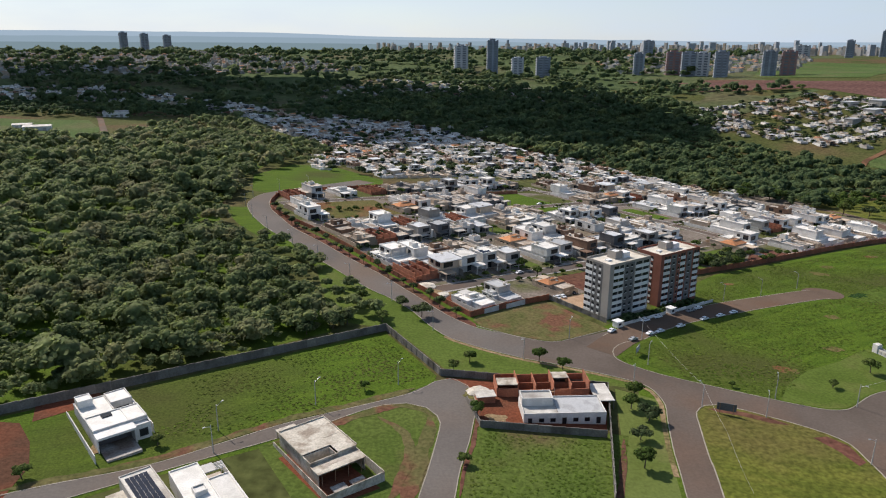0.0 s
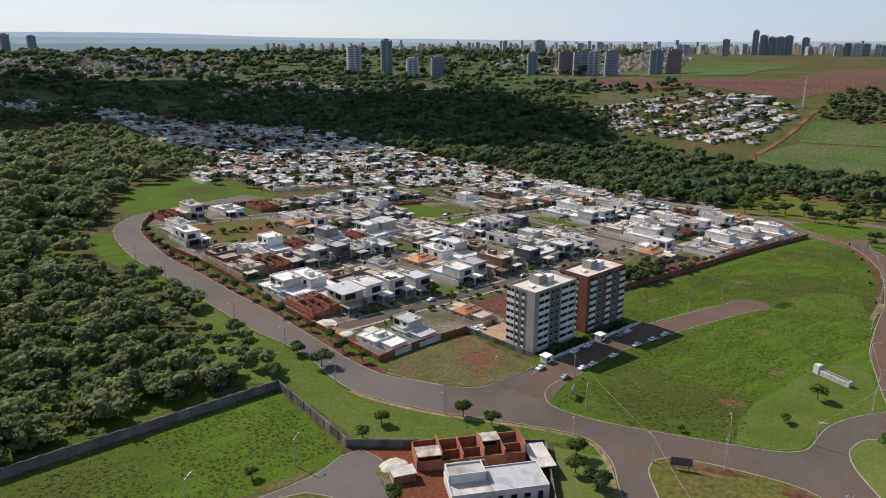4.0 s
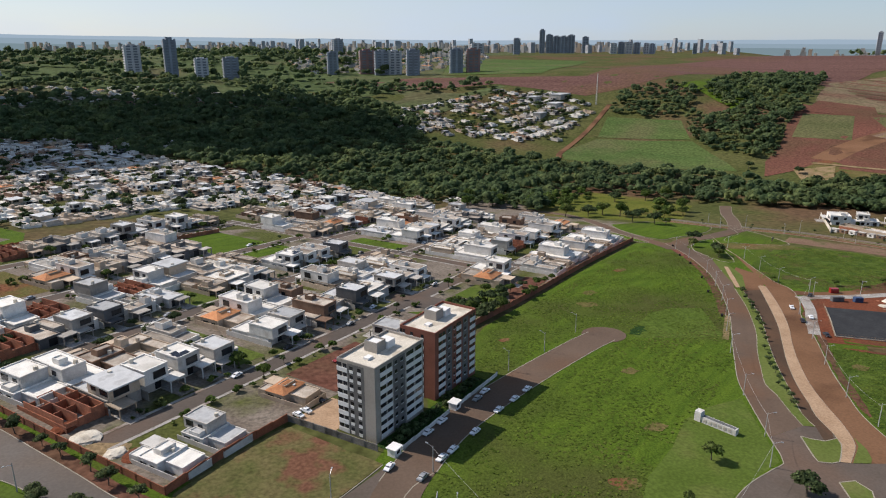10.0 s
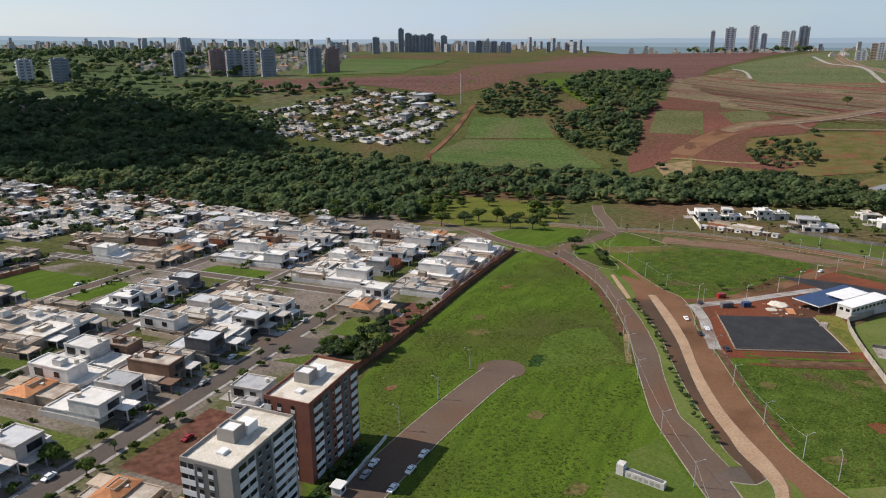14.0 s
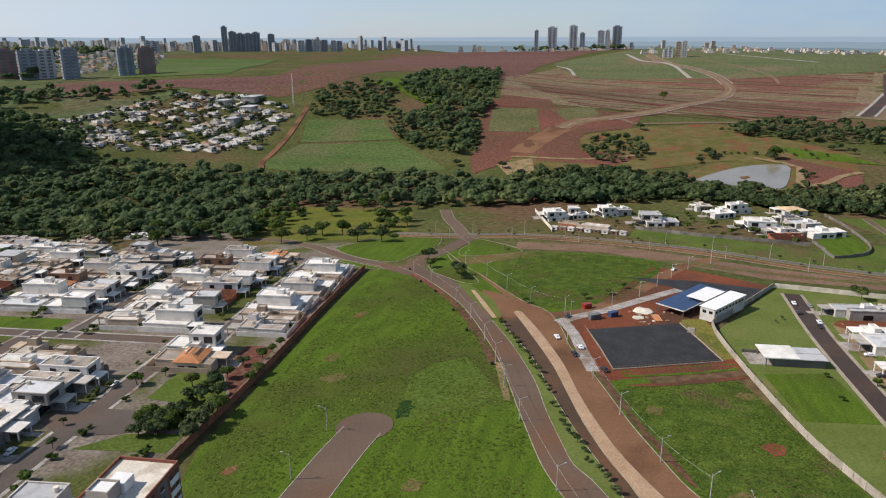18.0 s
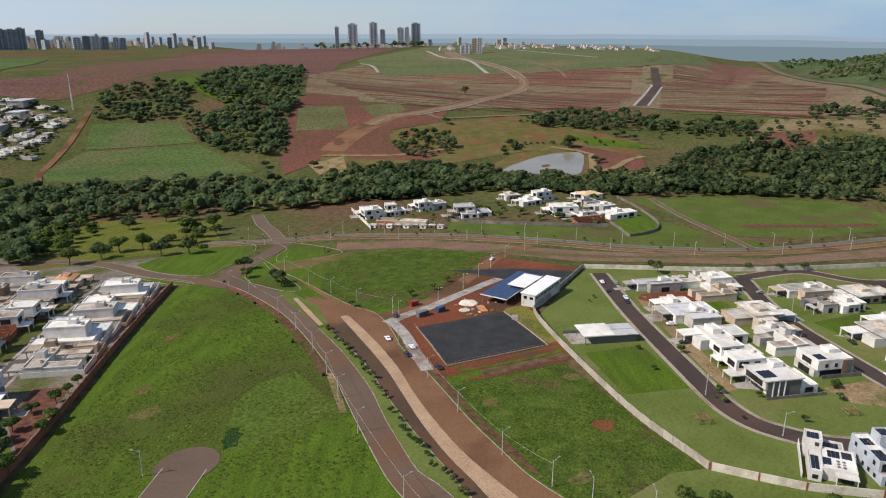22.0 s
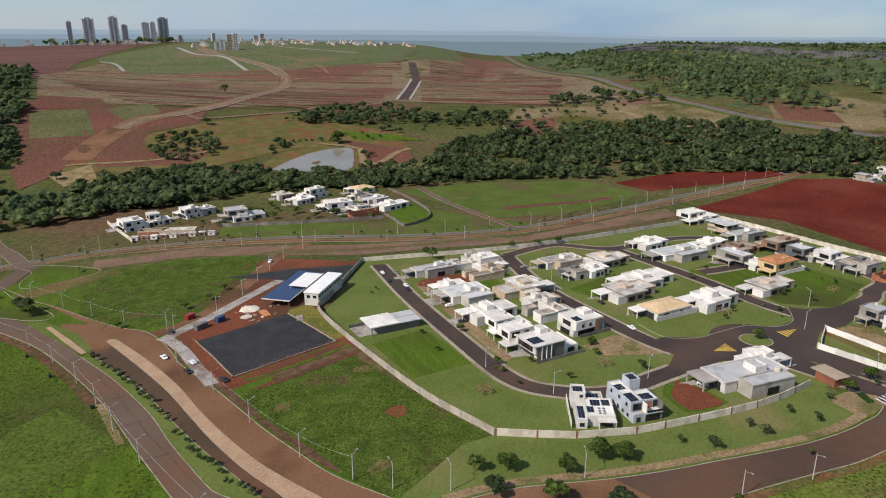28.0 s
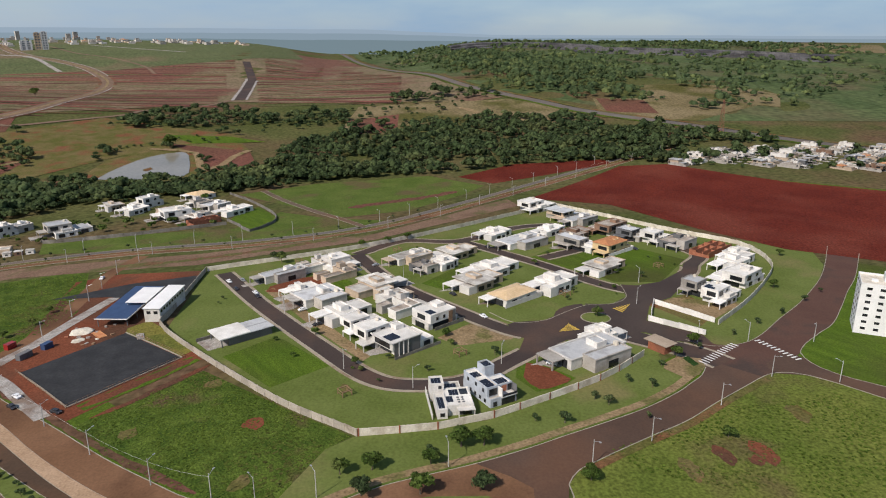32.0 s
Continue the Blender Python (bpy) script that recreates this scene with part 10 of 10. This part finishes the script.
for x, y, k, q in ((455, 241, "mid", 1.3), (483, 195, "mid", 1.0), (492, 179, "mid", 1.0), (498, 166, "mid", 1.0), (362, 350, "mid", 0.8), (376, 344, "mid", 0.7), (392, 343, "mid", 0.7), (336, 369, "mid", 0.7), (377, 473, "big", 1.2), (358, 432, "big", 1.2), (907, 420, "wide", 1.8), (962, 612, "big", 1.6), (1268, 718, "wide", 1.8), (722, 668, "big", 1.5), (708, 728, "big", 1.5)):
    tree(k, x, y, q, "field trees")


# ---- overhead cables and small things by the roads ----
def cables(posts, high, label):
    """Sagging wires from post to post."""
    base = tagged(empty("power_line", *posts[0], 0, 0.0), label, "power line")
    base.matrix_basis = Matrix.Identity(4)
    for (xa, ya), (xb, yb) in zip(posts, posts[1:]):
        a, b = Vector((xa, ya, zat(xa, ya) + high)), Vector((xb, yb, zat(xb, yb) + high))
        bm, prev = bmesh.new(), a
        for k in range(1, 6):
            q = a.lerp(b, k / 5)
            q.z -= 2.4 * (k / 5) * (1 - k / 5)
            rod(bm, prev, q, 0.03, 0.03, 4)
            prev = q
        part("cable", bm, M_POLE, base)


cables(POSTS2, 7.6, "pale overhead cable from lamp post to lamp post")
cables(POSTS3, 7.6, "pale overhead cable along the dirt road")
cables([(82, 265), (86.5, 208), (83, 180), (78, 150)], 7.8, "pale overhead cable across the junction")
rq = random.Random(19)
for k in range(16):
    x, y = rq.uniform(345, 372), rq.uniform(300, 322)
    d = tagged(empty("rubble_block", x, y, rq.uniform(0, 180)), "pale broken block on the building site", "rubble", "site rubble")
    part("block", boxes((-0.8, -0.5, -0.1, 0.8, 0.5, rq.uniform(0.3, 0.8))), rq.choice((M_PAVE, M_BRICK, M_PANEL, M_WOOD)), d)
for x, y in ((303, 389), (322, 418), (332, 438), (285, 366), (262, 334), (349, 463)):
    b = tagged(empty("litter_bin", x, y, 0), "small black roadside litter bin", "bin", "litter bins")
    part("bin", rod(bmesh.new(), (0, 0, -0.1), (0, 0, 1.3), 0.55, 0.7, 10), M_RUBBER, b)
for k, x, y, t in (("d", 331, 341, 20), ("w", 304, 330, 50), ("s", 420, 250, 30), ("d", 352, 214, 120), ("w", 372, 222, 120), ("s", 440, 187, 120), ("d", 470, 118, 30)):
    car(k, x, y, t)
